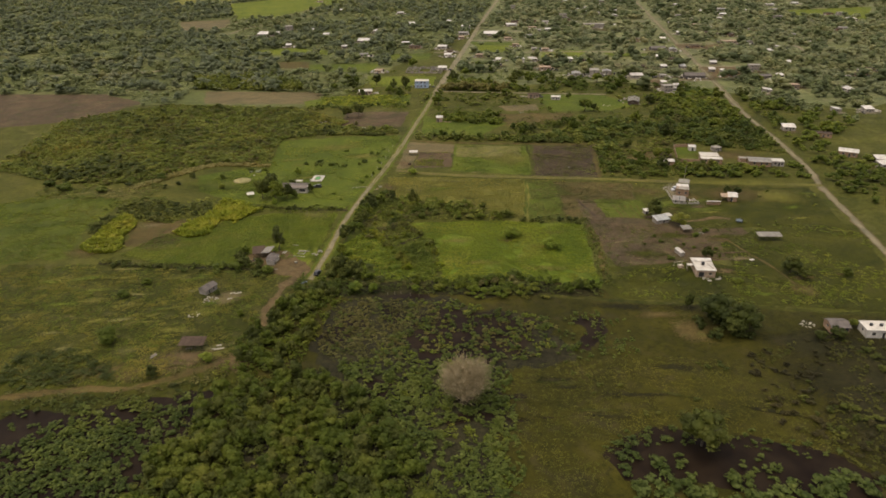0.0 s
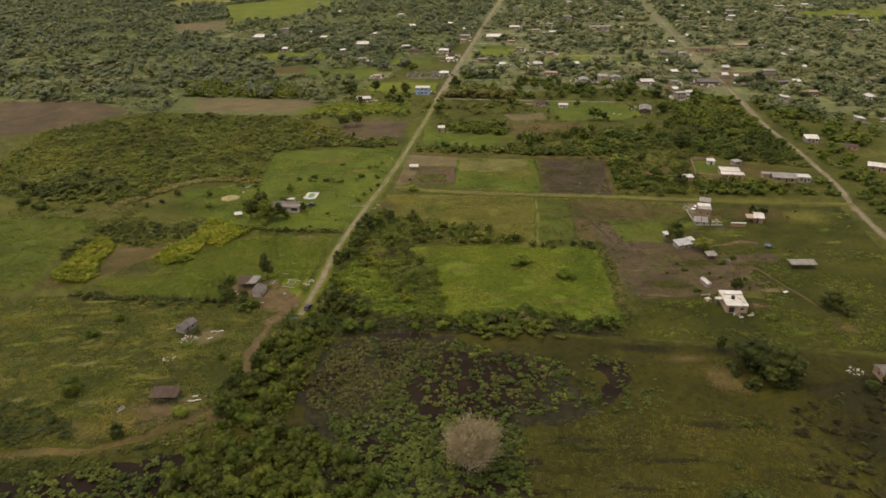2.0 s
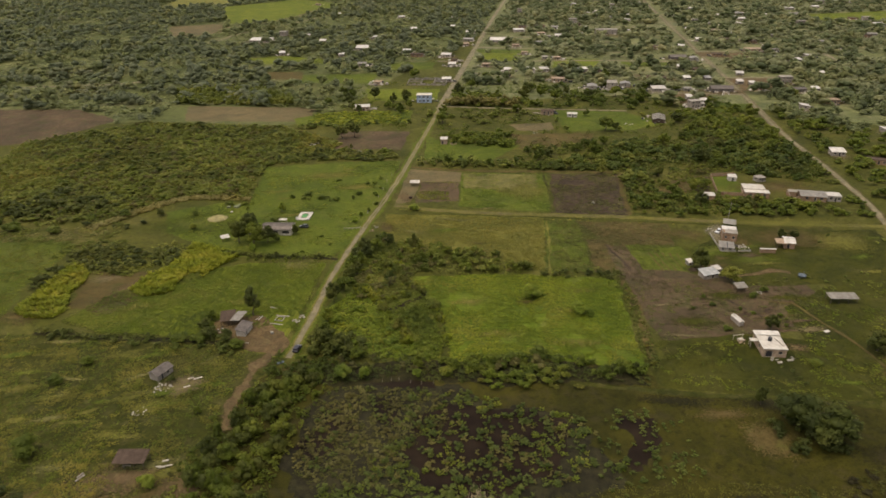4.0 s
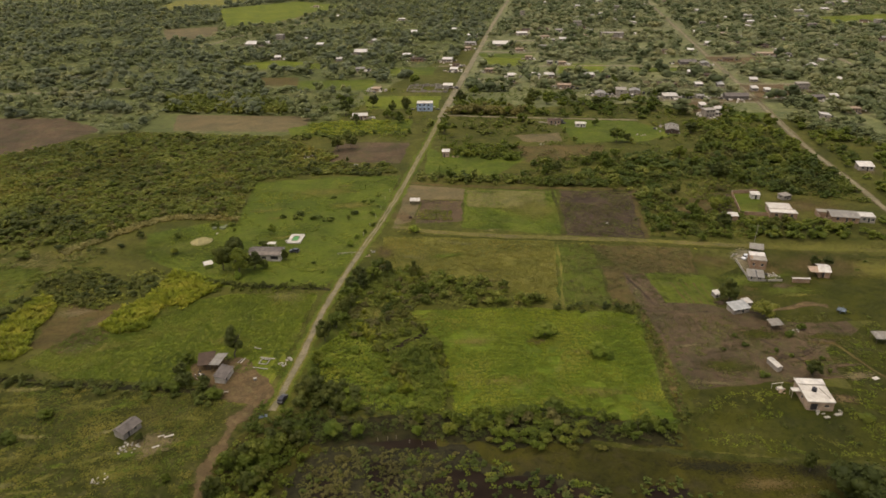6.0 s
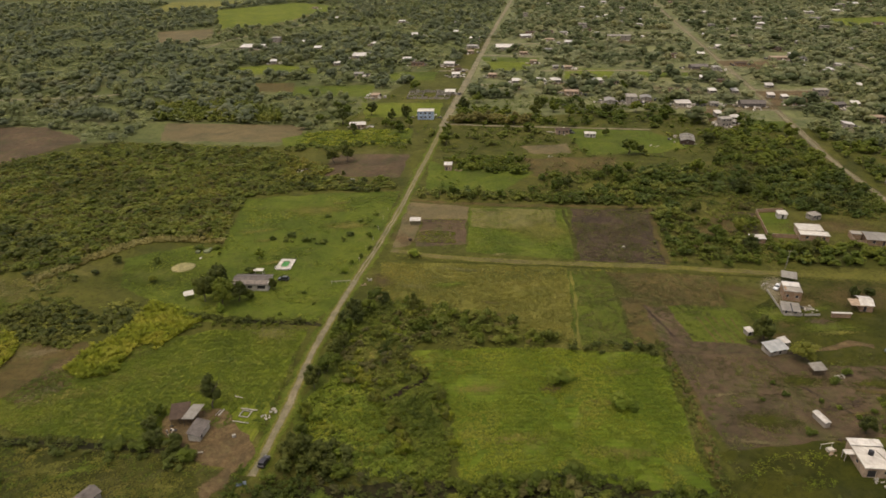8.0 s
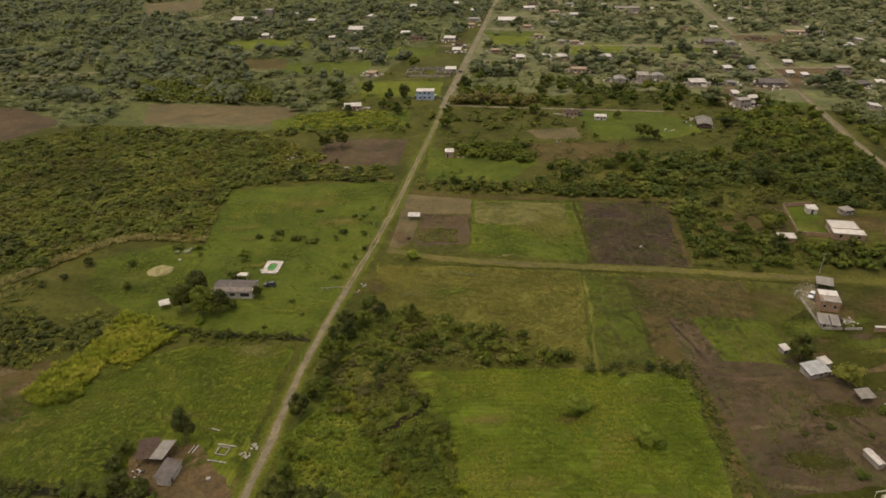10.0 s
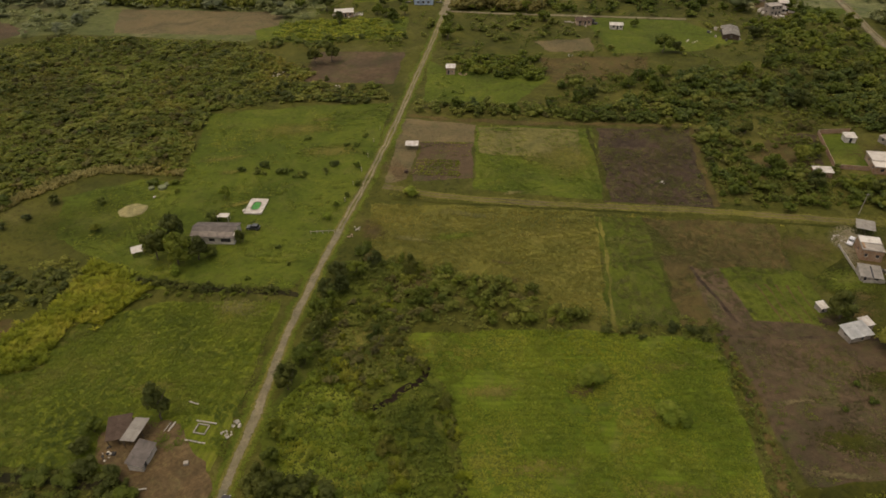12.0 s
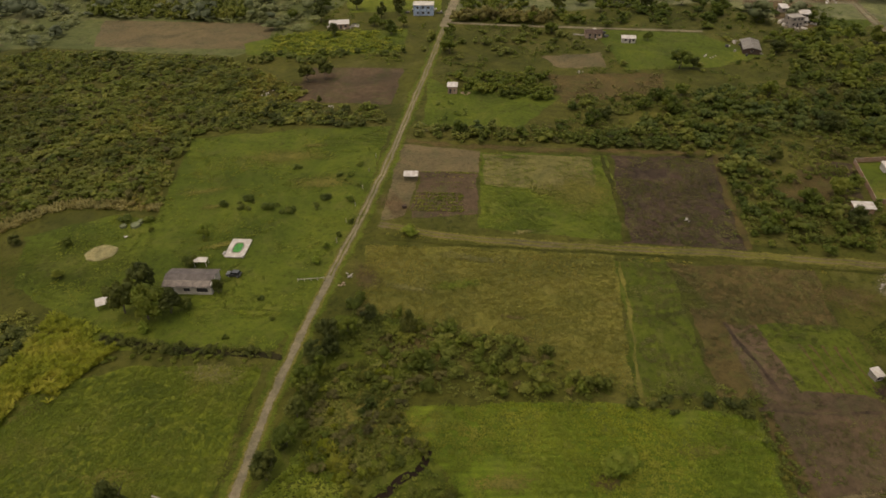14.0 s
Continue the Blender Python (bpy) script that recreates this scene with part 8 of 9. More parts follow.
thicket("scrub_undergrowth", FILL, [(-190, 322), (-150, 333), (-132, 331), (-128, 308), (-146, 303), (-188, 308)], 5.0, 191, (1.8, 4.0), (0.6, 1.5), SCRUB, "soft low growth on the rough grass", "scrub", patchy=(0.06, 0.0))
thicket("dry_tufts", TUFT, [(-156, 318), (-136, 322), (-131, 331), (-128, 312), (-138, 304), (-190, 306)], 1.6, 192, (1.2, 2.6), (0.6, 1.2), STRAW, "pale dry grass beside the meadow", "grass", patchy=(0.06, 0.0))
thicket("roadside_scrub", BUSH, [(-37, 219), (-30, 215.5), (-19, 216), (-18, 221), (-26, 226), (-37, 228)], 7, 91, (3.4, 5.6), (2.8, 4.6), LEAF_DARK, "dark dense bushes at the road's end", "scrub")
thicket("hedge", BUSH, [(16, 212), (30, 214), (32, 208), (18, 208)], 7, 92, (3.4, 5.4), (2.6, 4.2), UNDERLEAF, "brownish-green rounded bushes below the crop", "hedge")
thicket("hedge", BUSH, [(14, 206), (34, 206), (34, 201), (16, 199)], 9, 93, (2.8, 4.6), (2.0, 3.4), WEED, "pale green bushes above the marsh", "hedge")
thicket("hedge", BUSH, [(-125, 236), (-104, 233), (-70, 229), (-58, 226), (-58, 222.5), (-70, 225), (-104, 229.5), (-125, 232)], 7, 94, (2.0, 3.6), (1.0, 2.2), LEAF_DARK, "dark hedge line between crop and grazing land", "hedge", patchy=(0.08, -0.4), clear=False)
thicket("hedge", FILL, [(-126, 236.5), (-104, 233), (-70, 229), (-61, 227), (-61, 224.5), (-70, 226.5), (-104, 230), (-126, 233.5)], 1.8, 109, (1.4, 2.8), (0.7, 1.5), LEAF_DARK, "brambles between crop and grazing land", "hedge", clear=False)
thicket("scrub_wood", FAR, [(-240, 452), (-178, 492), (-91, 474), (-52, 436), (-54, 424), (-20, 418), (-16, 405), (-60, 404), (-87, 397), (-85, 348), (-110, 356), (-121, 350), (-140, 332), (-165, 320), (-230, 350)], 14, 20, (2.6, 6.6), (1.4, 2.6), SCRUB, "dense olive-green scrub covering old fields", "scrub", patchy=(0.045, -0.35))
thicket("scrub_wood", FAR, [(-240, 452), (-178, 492), (-91, 474), (-52, 436), (-54, 424), (-20, 418), (-16, 405), (-60, 404), (-87, 397), (-85, 348), (-110, 356), (-121, 350), (-140, 332), (-165, 320), (-230, 350)], 44, 64, (2.8, 6.4), (1.6, 3.0), LEAF, "darker shrubs in the dense scrub", "scrub", patchy=(0.03, -0.1))
thicket("scrub_wood", FAR, [(-192, 343), (-176, 356), (-152, 358), (-140, 347), (-142, 334), (-160, 330), (-176, 332), (-186, 324)], 26, 164, (4.0, 7.0), (3.0, 4.8), LEAF_DARK, "band of darker low trees in the scrub", "scrub", patchy=(0.04, -0.3))
thicket("scrub_wood", FAR, [(-205, 346), (-196, 364), (-174, 368), (-157, 353), (-148, 338), (-165, 331), (-186, 326)], 30, 165, (4.0, 7.5), (3.0, 5.0), LEAF_DARK, "dark low trees at the edge of the scrub", "scrub", patchy=(0.04, -0.2))
thicket("scrub_wood", FAR, [(-230, 452), (-178, 484), (-95, 468), (-56, 436), (-80, 432), (-140, 446), (-190, 436)], 34, 166, (3.6, 7.0), (2.6, 4.4), LEAF_DARK, "darker trees along the far edge of the scrub", "scrub", patchy=(0.035, -0.15))
thicket("scrub_wood", FAR, [(-200, 410), (-120, 405), (-88, 392), (-90, 376), (-130, 388), (-200, 388)], 40, 167, (3.4, 6.4), (2.4, 4.0), LEAF_DARK, "darker shrubs across the middle of the scrub", "scrub", patchy=(0.04, -0.1))
thicket("scrub_undergrowth", FILL, W1, 4.2, 70, (2.2, 4.8), (1.2, 2.6), SCRUB, "soft undergrowth between the shrubs", "scrub", patchy=(0.03, -0.5))
thicket("scrub_undergrowth", FILL, W1, 6, 71, (1.8, 4.0), (1.2, 2.6), DRYBLADE, "yellowish weeds between the shrubs", "scrub", patchy=(0.03, 0.02))
thicket("scrub_undergrowth", BUSH, W1, 30, 110, (2.0, 4.4), (1.4, 3.0), UNDERLEAF, "brownish shrubs in the dense scrub", "scrub", patchy=(0.035, 0.05))
thicket("grass_tufts", TUFT, [(-184, 311), (-147, 306), (-143, 300), (-142, 282), (-145, 262), (-141, 240), (-175, 236), (-200, 300)], 1.8, 21, (1.0, 2.4), (0.4, 0.9), BLADE, "green tufts on the rough grass beside the cane", "grass", patchy=(0.06, -0.1))
thicket("grass_tufts", TUFT, [(-184, 311), (-147, 306), (-143, 300), (-142, 282), (-145, 262), (-141, 240), (-175, 236), (-200, 300)], 2.6, 121, (1.0, 2.4), (0.4, 0.9), DRYBLADE, "dry tufts on the rough grass beside the cane", "grass", patchy=(0.05, 0.05))
BANK = [(-146, 318), (-133, 336), (-121, 350), (-112, 354.5), (-97, 352.5), (-83, 350.5), (-83, 346.5), (-97, 348), (-112, 349), (-118, 345), (-129, 333), (-142, 315)]
thicket("tall_grass_bank", STALK, BANK, 0.8, 22, (1.6, 3.0), (1.8, 3.2), STRAW, "strip of tall dry grass along the meadow", "grass", patchy=(0.12, -0.6), clear=False)
thicket("wood", FAR, [(54, 424), (112, 427), (205, 452), (205, 380), (196, 350), (160, 368), (140, 370), (133, 345), (137, 318), (84, 322), (90, 349), (94, 375), (15, 391), (-8, 402), (0, 398), (34, 398), (53, 404)], 30, 23, (3.0, 7.0), (3.0, 5.4), TARO, "mixed green wood of low trees", "wood", patchy=(0.035, 0.0))
thicket("wood", FAR, [(54, 424), (112, 427), (205, 452), (205, 380), (196, 350), (160, 368), (140, 370), (133, 345), (137, 318), (84, 322), (90, 349), (94, 375), (15, 391), (-8, 402), (0, 398), (34, 398), (53, 404)], 44, 61, (3.0, 7.0), (3.0, 5.4), LEAF, "darker trees in the mixed wood of low trees", "wood", patchy=(0.035, 0.0))
thicket("wood", FAR, [(54, 424), (112, 427), (205, 452), (205, 380), (196, 350), (160, 368), (140, 370), (133, 345), (137, 318), (84, 322), (90, 349), (94, 375), (15, 391), (-8, 402), (0, 398), (34, 398), (53, 404)], 34, 62, (3.0, 7.0), (3.0, 5.4), SCRUB, "olive trees in the mixed wood of low trees", "wood", patchy=(0.035, -0.05))
thicket("wood_undergrowth", FILL, W2, 5, 72, (2.0, 4.6), (1.0, 2.6), SCRUB, "leafy undergrowth filling the gaps of the wood", "undergrowth", patchy=(0.04, -0.15))
thicket("wood_undergrowth", BUSH, W2, 28, 123, (1.8, 4.0), (1.2, 2.6), UNDERLEAF, "brownish shrubs in the gaps of the wood", "undergrowth", patchy=(0.05, 0.0))
thicket("wood_undergrowth", FILL, W2, 9, 73, (2.2, 4.8), (1.2, 3.0), LEAF, "dark undergrowth in the wood", "undergrowth", patchy=(0.03, -0.2))
thicket("wood", BUSH, [(92, 318), (134, 312), (136, 340), (118, 362), (98, 366)], 34, 74, (2.6, 5.6), (2.0, 4.4), LEAF, "dark bushes between the burnt plot and the houses", "wood", patchy=(0.06, -0.15))
thicket("wood", FAR, [(-8, 393), (14, 388), (92, 375), (94, 380), (40, 392), (-6, 402)], 11, 24, (3.2, 5.4), (2.8, 4.6), SCRUB, "hedge-like wood edge above the plots", "wood", patchy=(0.08, -0.2))
thicket("wood", FAR, [(13, 452), (58, 449), (47, 421), (21, 425), (6, 440)], 14, 25, (3.4, 6.0), (2.8, 5.0), LEAF, "shrubby wood beside a bare clearing", "wood")
thicket("wood", FAR, [(0, 510), (60, 505), (78, 480), (50, 475), (14, 460), (-4, 470)], 24, 26, (3.0, 6.0), (2.4, 5.0), SCRUB, "open scrub with small trees", "wood", patchy=(0.05, -0.1))
thicket("wood", FAR, [(13, 560), (70, 550), (80, 512), (20, 520)], 22, 27, (4.0, 7.5), (3.6, 6.4), LEAF, "trees around village gardens", "wood", patchy=(0.04, -0.2))
thicket("wood", FAR, [(80, 508), (150, 500), (205, 500), (200, 560), (150, 580), (80, 585)], 34, 81, (4.0, 8.0), (3.6, 6.4), LEAF, "trees between village gardens", "wood", patchy=(0.04, -0.1))
thicket("wood", FAR, [(56, 452), (84, 450), (130, 448), (160, 445), (205, 455), (205, 490), (160, 480), (135, 500), (80, 510), (50, 500), (54, 474)], 60, 82, (2.6, 6.0), (2.0, 4.6), SCRUB, "bushes round the grazing yard", "wood", patchy=(0.05, -0.02))
thicket("wood", FAR, [(160, 455), (212, 455), (212, 510), (180, 505), (158, 490)], 30, 97, (4.0, 7.5), (3.4, 6.4), LEAF, "trees behind the barn", "wood", patchy=(0.05, -0.25))
thicket("hedge", FAR, [(13, 522), (60, 514), (66, 520), (62, 525), (15, 531)], 9, 98, (5.0, 7.0), (6.0, 7.6), UNDERLEAF, "long dense brownish-green hedge of trees", "hedge", gap=0.2)
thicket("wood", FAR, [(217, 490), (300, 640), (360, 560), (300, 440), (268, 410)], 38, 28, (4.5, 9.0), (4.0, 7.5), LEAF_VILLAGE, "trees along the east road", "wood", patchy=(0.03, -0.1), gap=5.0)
thicket("wood", FAR, [(150, 482), (217, 490), (268, 410), (240, 380), (208, 330), (210, 424), (167, 428), (152, 440)], 38, 228, (4.5, 9.0), (4.0, 7.5), LEAF, "trees along the east road", "wood", patchy=(0.03, -0.1), gap=5.0)
thicket("wood", FAR, [(190, 320), (196, 300), (188, 270), (215, 270), (260, 340), (230, 345), (206, 345)], 40, 29, (4.5, 8), (3.5, 6.5), LEAF, "trees beside the east road", "wood", gap=5.0)
thicket("wood", FAR, [(133, 333), (195, 330), (195, 312), (140, 315), (120, 318)], 13, 30, (4, 6.5), (3.2, 5.4), LEAF, "trees between houses and track", "wood", patchy=(0.05, -0.35))
thicket("hedge", FAR, [(-192, 580), (-137, 588), (-95, 548), (-94, 528), (-178, 540)], 9, 31, (3.4, 6), (5, 7), SCRUB, "tall dense dark hedge of trees", "hedge")
thicket("lane_undergrowth", FILL, [(2, 405), (60, 428), (112, 430), (210, 455), (215, 530), (150, 600), (20, 600), (8, 510)], 13, 99, (1.8, 4.2), (0.8, 2.2), WEED, "bushes and weeds before the village", "undergrowth", patchy=(0.05, 0.0))
thicket("lane_undergrowth", FILL, [(-90, 482), (-54, 464), (-14, 462), (0, 520), (4, 600), (-60, 610), (-75, 530)], 13, 101, (1.8, 4.4), (0.8, 2.2), WEED, "bushes and weeds beside the road", "undergrowth", patchy=(0.05, -0.05))
# Trees and growth this far off take the leaf colours paled for haze.
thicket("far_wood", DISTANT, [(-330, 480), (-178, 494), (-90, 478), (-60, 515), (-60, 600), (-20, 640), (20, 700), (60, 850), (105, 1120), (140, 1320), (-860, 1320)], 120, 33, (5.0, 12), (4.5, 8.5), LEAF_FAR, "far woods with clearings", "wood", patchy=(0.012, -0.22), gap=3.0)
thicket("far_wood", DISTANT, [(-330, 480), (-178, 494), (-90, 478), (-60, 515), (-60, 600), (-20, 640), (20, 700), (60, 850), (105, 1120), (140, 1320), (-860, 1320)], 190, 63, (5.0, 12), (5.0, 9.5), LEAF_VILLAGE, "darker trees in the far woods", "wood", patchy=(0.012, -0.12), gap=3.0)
thicket("roadside_grass", STALK, [(-90, 494), (-64, 509), (-12, 511), (-13, 482), (-59, 476), (-84, 481)], 4.0, 172, (2.5, 5.0), (1.2, 2.4), CANE, "pale yellow tall grass beside the road", "grass", patchy=(0.05, -0.1))
thicket("far_wood", DISTANT, [(-90, 480), (-12, 482), (-10, 472), (-60, 466), (-95, 470)], 14, 34, (3.0, 5.0), (2.2, 3.8), SCRUB, "hedge of shrubs behind the brown field", "hedge", patchy=(0.06, -0.1))
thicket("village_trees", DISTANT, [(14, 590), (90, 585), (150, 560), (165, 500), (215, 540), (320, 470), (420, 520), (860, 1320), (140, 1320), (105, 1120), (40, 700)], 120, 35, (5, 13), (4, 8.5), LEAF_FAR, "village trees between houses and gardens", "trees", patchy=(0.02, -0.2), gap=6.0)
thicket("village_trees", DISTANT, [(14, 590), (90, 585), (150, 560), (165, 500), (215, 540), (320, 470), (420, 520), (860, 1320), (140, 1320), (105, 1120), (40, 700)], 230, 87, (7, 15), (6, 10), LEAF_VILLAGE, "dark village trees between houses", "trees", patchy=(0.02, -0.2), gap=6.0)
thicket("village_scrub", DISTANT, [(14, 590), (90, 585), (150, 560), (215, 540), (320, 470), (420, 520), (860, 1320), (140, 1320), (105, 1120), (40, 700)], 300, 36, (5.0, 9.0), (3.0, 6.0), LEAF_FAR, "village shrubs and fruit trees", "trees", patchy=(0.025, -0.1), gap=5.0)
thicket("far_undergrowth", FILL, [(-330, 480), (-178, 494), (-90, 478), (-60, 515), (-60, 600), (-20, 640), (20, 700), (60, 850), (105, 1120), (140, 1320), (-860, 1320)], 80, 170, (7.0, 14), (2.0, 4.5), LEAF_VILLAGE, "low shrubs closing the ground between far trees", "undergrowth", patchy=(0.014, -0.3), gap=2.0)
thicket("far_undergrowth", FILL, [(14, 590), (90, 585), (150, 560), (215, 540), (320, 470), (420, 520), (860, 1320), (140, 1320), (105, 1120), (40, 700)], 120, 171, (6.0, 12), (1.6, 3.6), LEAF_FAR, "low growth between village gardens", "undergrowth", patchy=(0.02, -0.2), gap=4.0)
thicket("crop_plants", TUFT, [(-7.5, 268), (30, 267.5), (66, 261), (62, 226), (61, 207), (32, 215), (5, 213), (5, 222), (3.8, 235), (1, 250), (-3, 254.5)], 0.65, 40, (1.1, 2.1), (0.7, 1.4), BLADE, "lush green crop plants", "crop", patchy=(0.06, -0.4), rows=1.9)
thicket("crop_plants", TUFT, [(-39.5, 281), (-42.5, 240), (-44.5, 228.5), (-70, 229.5), (-104, 233.5), (-121, 242), (-110, 262), (-84, 276), (-68, 281)], 0.65, 41, (1.1, 2.1), (0.7, 1.4), BLADE, "low green crop plants", "crop")
thicket("grass_tufts", TUFT, [(-160, 236), (-104, 232), (-67, 227), (-43, 217), (-54, 197), (-56, 168), (-74, 157), (-112, 155), (-170, 160)], 1.3, 42, (0.9, 2.2), (0.4, 0.9), WEED, "rough tufts on the grazing land", "grass", patchy=(0.09, -0.2))
thicket("dry_tussocks", TUFT, [(-160, 234), (-104, 230), (-67, 225), (-45, 215), (-56, 197), (-58, 172), (-76, 160), (-112, 158), (-170, 162)], 0.9, 242, (1.3, 3.0), (0.5, 1.0), DRYBLADE, "pale dry tussocks on the grazing land", "grass", patchy=(0.11, 0.06), rows=3.4)
thicket("grass_tufts", TUFT, [(-19, 327), (49.5, 319), (42, 269), (32, 275), (12, 288), (-18, 299)], 0.9, 43, (1.0, 2.0), (0.5, 1.1), DRYBLADE, "dry grass tufts on the pasture", "grass", patchy=(0.10, -0.6))
thicket("grass_tufts", TUFT, [(20, 160), (44, 164), (60, 164), (96, 160), (97, 150), (100, 120), (64, 135), (40, 120), (38, 90), (20, 90)], 1.0, 44, (0.9, 1.8), (0.3, 0.6), MARSHBLADE, "marsh grass tufts", "grass", patchy=(0.08, -0.3))
for k in range(6):
    y = 353.5 - 1.9 * k
    thicket("garden_row", FILL, [(-5.2 - 0.25 * k, y + 0.45), (10.2 - 0.2 * k, y - 0.6), (10.2 - 0.2 * k, y - 1.5), (-5.2 - 0.25 * k, y - 0.45)], 0.5, 150 + k, (1.0, 1.9), (0.7, 1.2), BLADE, "row of green garden plants on brown soil", "crop", clear=False, tight=0.3)
for k, y in enumerate((366.6, 364.0, 360.6, 357.4, 341.0)):
    thicket("garden_row", FILL, [(-3.0, y + 0.35), (14.4, y - 0.9), (14.4, y - 1.6), (-3.0, y - 0.35)], 0.8 + 0.3 * (k > 1), 160 + k, (0.7, 1.3), (0.4, 0.8), BLADE if k < 2 else WEED, "thin row of young garden plants on brown soil", "crop", clear=False, tight=0.3)
thicket("regrowth", TUFT, [(61, 374), (95, 372), (87, 321), (54, 325)], 1.3, 46, (0.8, 2.2), (0.3, 0.7), UNDERLEAF, "olive regrowth on the burnt plot", "grass", patchy=(0.07, 0.0))
thicket("regrowth", TUFT, [(61, 374), (95, 372), (87, 321), (54, 325)], 1.2, 121, (0.8, 2.0), (0.3, 0.7), SCRUB, "green regrowth on the burnt plot", "grass", patchy=(0.09, 0.1))
thicket("meadow_tufts", TUFT, [(-86, 395), (-50, 401), (-14.5, 402), (-24, 331), (-30, 302), (-39, 283), (-66, 286), (-79, 288), (-110, 312), (-118, 335), (-96, 345), (-83, 343)], 2.2, 54, (1.0, 2.4), (0.5, 1.0), WEED, "darker tufts on the meadow", "grass", patchy=(0.06, 0.02))
thicket("soil_weeds", TUFT, [(70, 290), (88, 289.5), (96, 262), (132, 257), (131, 240), (114, 226), (91, 224), (70, 221), (67, 243), (68, 264)], 1.3, 55, (0.8, 2.0), (0.3, 0.7), UNDERLEAF, "weeds scattered over ploughed soil", "grass", patchy=(0.06, -0.05))
thicket("soil_weeds", TUFT, [(70, 290), (88, 289.5), (96, 262), (132, 257), (131, 240), (114, 226), (91, 224), (70, 221), (67, 243), (68, 264)], 2.6, 176, (0.8, 2.0), (0.3, 0.8), LEAF, "green weeds scattered over ploughed soil", "grass", patchy=(0.05, 0.06))
thicket("pasture_tufts", TUFT, [(143, 257), (180, 255), (160, 190), (118, 192), (112, 212), (116, 240)], 2.6, 56, (1.0, 2.4), (0.5, 1.0), WEED, "tufts on the dark pasture", "grass", patchy=(0.06, 0.0))
thicket("pasture_tufts", TUFT, [(68, 219), (92, 221), (98, 213), (112, 216), (160, 190), (166, 183), (120, 191), (64, 200)], 1.4, 256, (0.9, 2.0), (0.4, 0.9), WEED, "rough tufts round the white-roofed house", "grass", patchy=(0.07, -0.1))
thicket("dry_tufts", TUFT, [(68, 219), (92, 221), (98, 213), (112, 216), (160, 190), (166, 183), (120, 191), (64, 200)], 2.6, 257, (0.9, 2.0), (0.4, 0.9), DRYBLADE, "dry tufts round the white-roofed house", "grass", patchy=(0.07, 0.1))
thicket("pasture_weeds", FILL, [(68, 219), (92, 221), (98, 213), (112, 216), (160, 190), (166, 183), (120, 191), (64, 200)], 12, 258, (1.2, 2.6), (0.4, 0.9), LEAF_DARK, "dark low weeds in the grass below the house", "weeds", patchy=(0.06, 0.0))
thicket("dry_tufts", TUFT, [(-160, 236), (-104, 232), (-67, 227), (-43, 217), (-54, 197), (-56, 168), (-74, 157), (-112, 155), (-170, 160)], 1.8, 57, (0.8, 2.0), (0.4, 0.9), DRYBLADE, "pale dry tufts on the grazing land", "grass", patchy=(0.11, -0.02))
thicket("meadow_shrubs", BUSH, [(-64, 352), (-28, 347), (-29, 341), (-62, 345)], 9, 58, (1.6, 3.4), (1.0, 2.0), SCRUB, "row of low shrubs across the meadow", "scrub", patchy=(0.1, -0.1))
thicket("meadow_shrubs", BUSH, [(-32, 345), (-24, 345), (-18, 392), (-22, 394)], 26, 59, (1.2, 2.8), (0.9, 2.0), WEED, "shrubs along the road verge", "scrub", patchy=(0.1, -0.1), gap=1.0)
thicket("track_weeds", TUFT, [(-14, 335), (6, 327), (40, 321), (82, 315.5), (131, 307), (131, 304), (82, 312), (40, 318), (-14, 331)], 1.6, 65, (1.0, 2.2), (0.4, 0.9), DRYBLADE, "rough weeds along the farm track", "grass", patchy=(0.15, -0.1))
thicket("fallow_weeds", TUFT, [(49.5, 317), (100, 310), (95.5, 286), (84, 288), (74, 266), (42, 268.5)], 0.9, 66, (0.8, 2.0), (0.3, 0.8), UNDERLEAF, "weeds over the fallow strips", "grass", patchy=(0.07, -0.1))
thicket("plot_weeds", TUFT, [(17, 380), (60, 376), (53, 326), (14, 334)], 1.8, 67, (0.9, 2.2), (0.4, 0.8), WEED, "weeds on the grassy plot", "grass", patchy=(0.06, -0.05))
thicket("plot_weeds", FILL, [(62, 374), (94, 372), (86, 321), (55, 325)], 5.0, 267, (1.0, 2.6), (0.25, 0.6), UNDERLEAF, "brownish-olive regrowth on the burnt plot", "weeds", patchy=(0.07, 0.0))
thicket("plot_weeds", TUFT, [(62, 374), (94, 372), (86, 321), (55, 325)], 3.0, 268, (0.8, 1.8), (0.3, 0.7), DRYBLADE, "dry regrowth on the burnt plot", "weeds", patchy=(0.06, 0.05))
thicket("plot_weeds", FILL, [(50, 449), (99, 448), (96, 425), (50, 417)], 7.0, 269, (1.4, 3.4), (0.5, 1.4), UNDERLEAF, "olive scrub on the brown clearing", "weeds", patchy=(0.06, 0.0), clear=False)
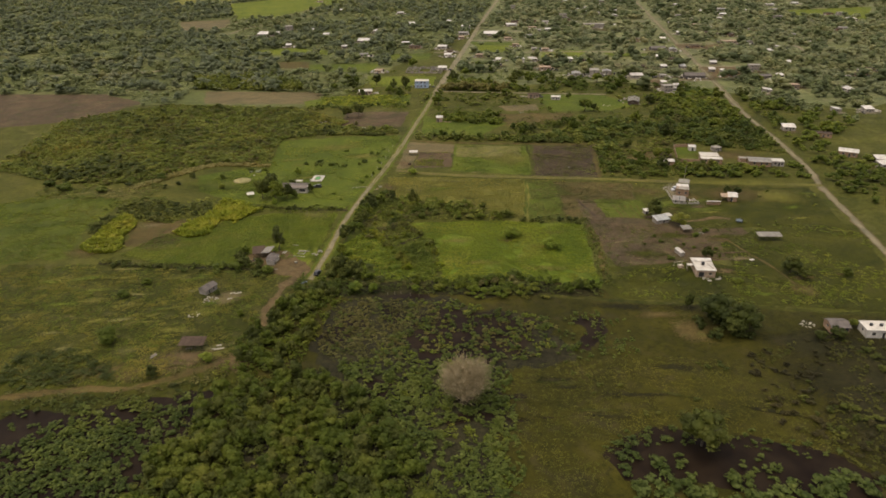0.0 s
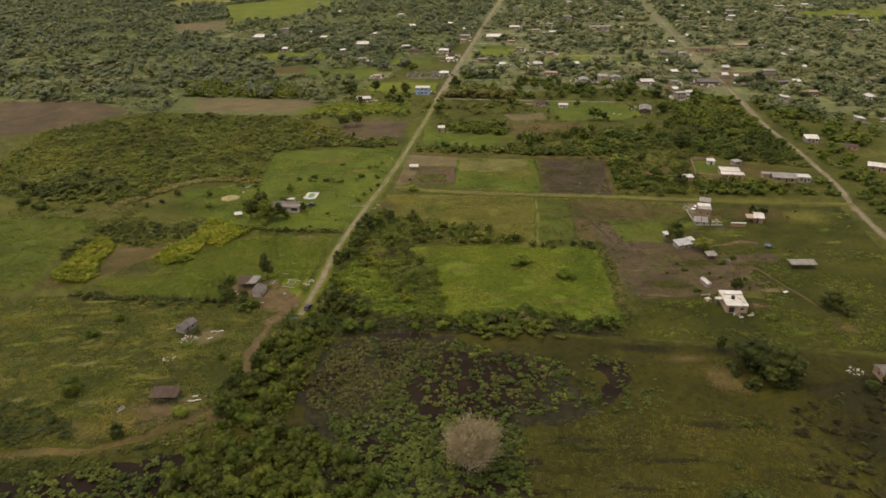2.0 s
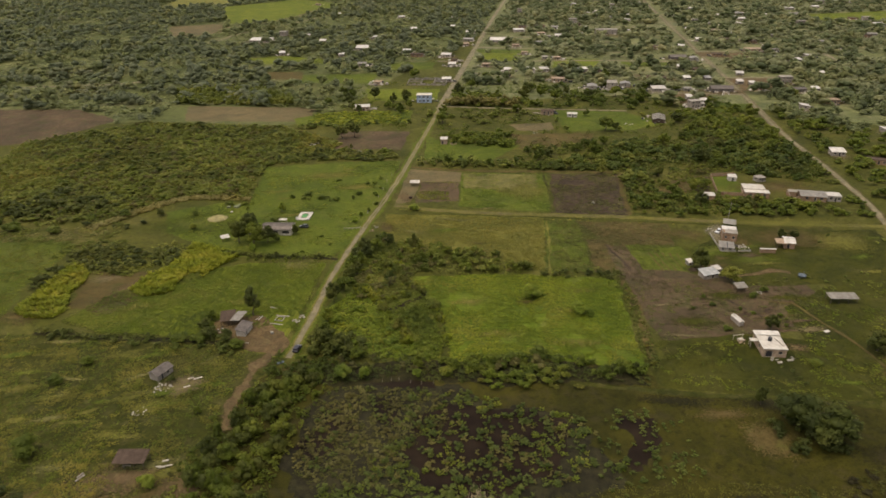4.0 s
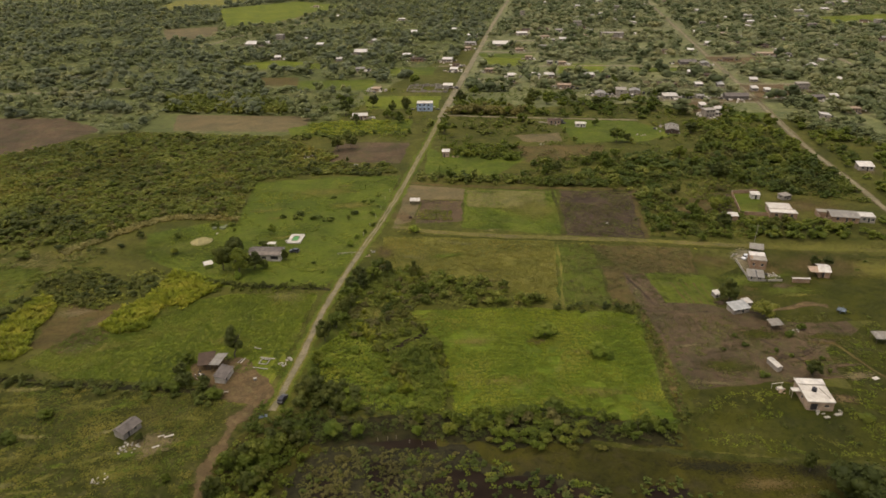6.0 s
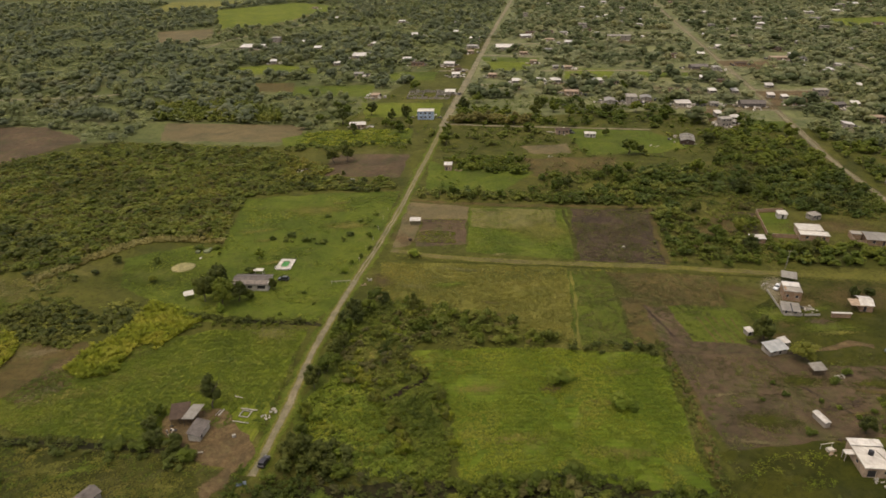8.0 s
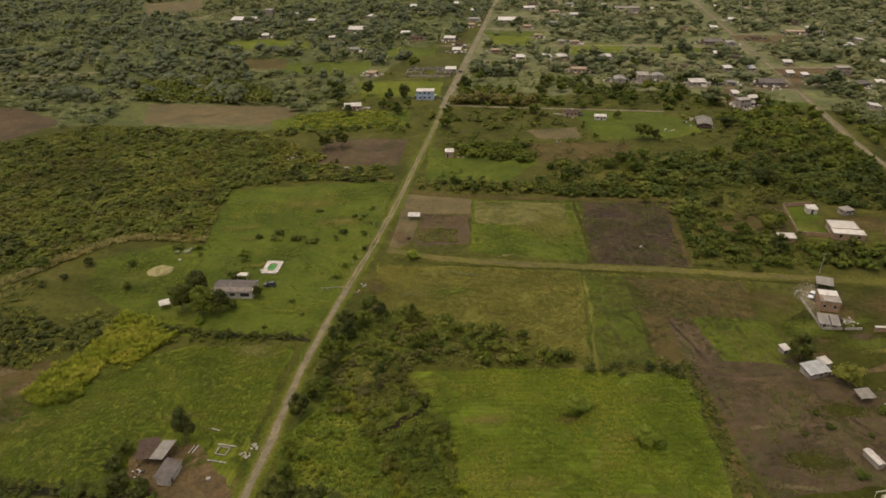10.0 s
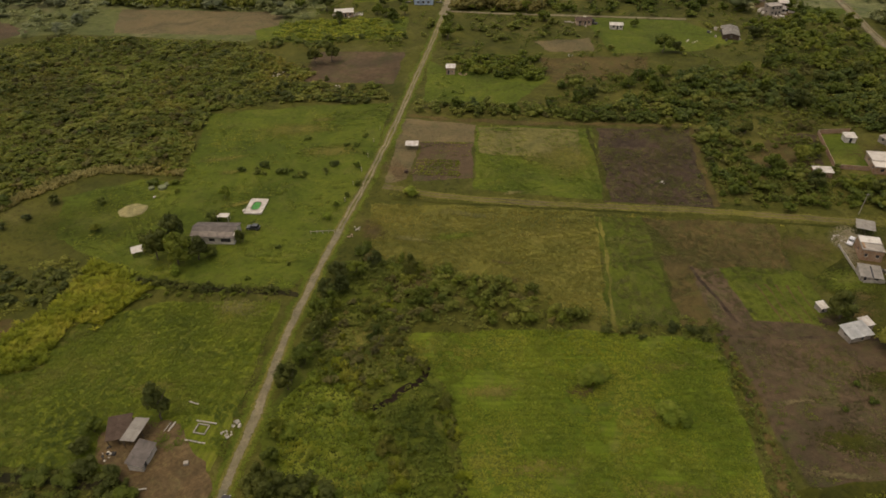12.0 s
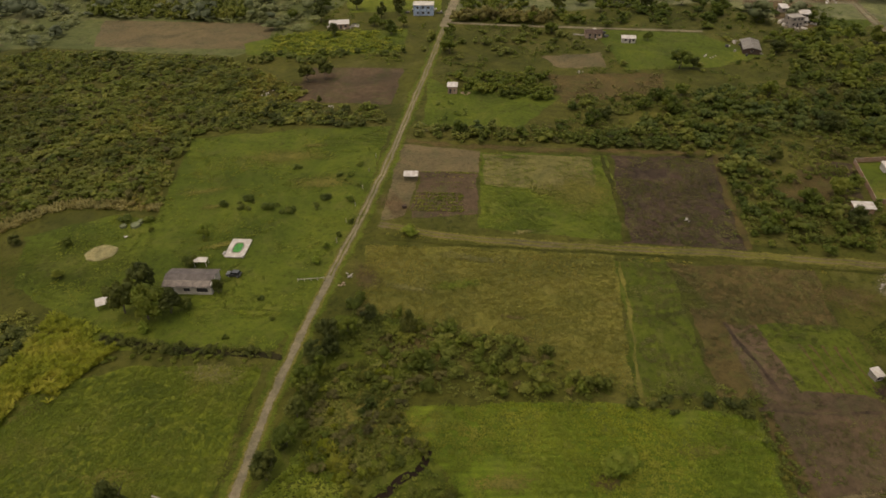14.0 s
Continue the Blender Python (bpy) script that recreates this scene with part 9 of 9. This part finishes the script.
thicket("scrub_wood", FAR, [(-104, 430), (-74, 428), (-55, 424), (-40, 419), (-20, 411), (-17, 402), (-48, 403.5), (-72, 406), (-97, 406)], 13, 270, (2.8, 5.4), (1.8, 3.4), LEAF_DARK, "dark scrub between meadow and brown field", "scrub", patchy=(0.05, -0.3))
thicket("pond_weeds", FILL, [(-114, 150), (-90, 152), (-66, 157), (-58, 159), (-56, 153), (-70, 149), (-90, 144.5), (-114, 144)], 2.2, 271, (1.6, 3.4), (0.6, 1.4), LEAF_DARK, "dark growth along the pond", "weeds", patchy=(0.09, -0.25), clear=False)
thicket("marsh_plants", PAD, [(-110, 146), (-90, 147), (-72, 150), (-60, 152), (-60, 140), (-80, 134), (-110, 136)], 7.0, 272, (1.8, 4.0), (0.8, 1.8), TARO, "mounds of leaves in the dark pond", "marsh plants", patchy=(0.1, 0.05))
thicket("yard_weeds", BUSH, [(122, 300), (183, 300), (174, 255), (108, 254), (100, 284)], 60, 68, (1.0, 2.4), (0.5, 1.2), SCRUB, "low shrubs in the grass field", "scrub", patchy=(0.05, 0.0))

# scraps and odds and ends lying round the village houses
odds = np.random.default_rng(90)
cube = np.array([(x, y, z) for z in (0, 1) for x, y in ((-0.5, -0.5), (0.5, -0.5), (0.5, 0.5), (-0.5, 0.5))])
sides = np.array([(0, 1, 5, 4), (1, 2, 6, 5), (2, 3, 7, 6), (3, 0, 4, 7), (4, 5, 6, 7)])
homes = [(x, y, r) for x, y, r in KEEP_CLEAR if y > 420 and r > 6]
for material, label in ((WHITE, "white scraps and washing round the village houses"), (CEMENT, "grey rubble and sheets round the village houses"), (DARK, "dark odds and ends round the village houses")):
    rows = []
    for x, y, r in homes:
        for _ in range(5):
            a = odds.uniform(0, 6.28)
            rows.append((x + math.cos(a) * r * odds.uniform(0.5, 1.3), y + 3 + math.sin(a) * r * odds.uniform(0.4, 1.2), a, odds.uniform(0.5, 2.2), odds.uniform(0.4, 1.6)))
    planted("village_clutter", [(cube, sides, np.zeros((0, 3), int)), (cube * np.array([1.6, 0.5, 0.6]), sides, np.zeros((0, 3), int))], np.array(rows), material, label, "clutter")
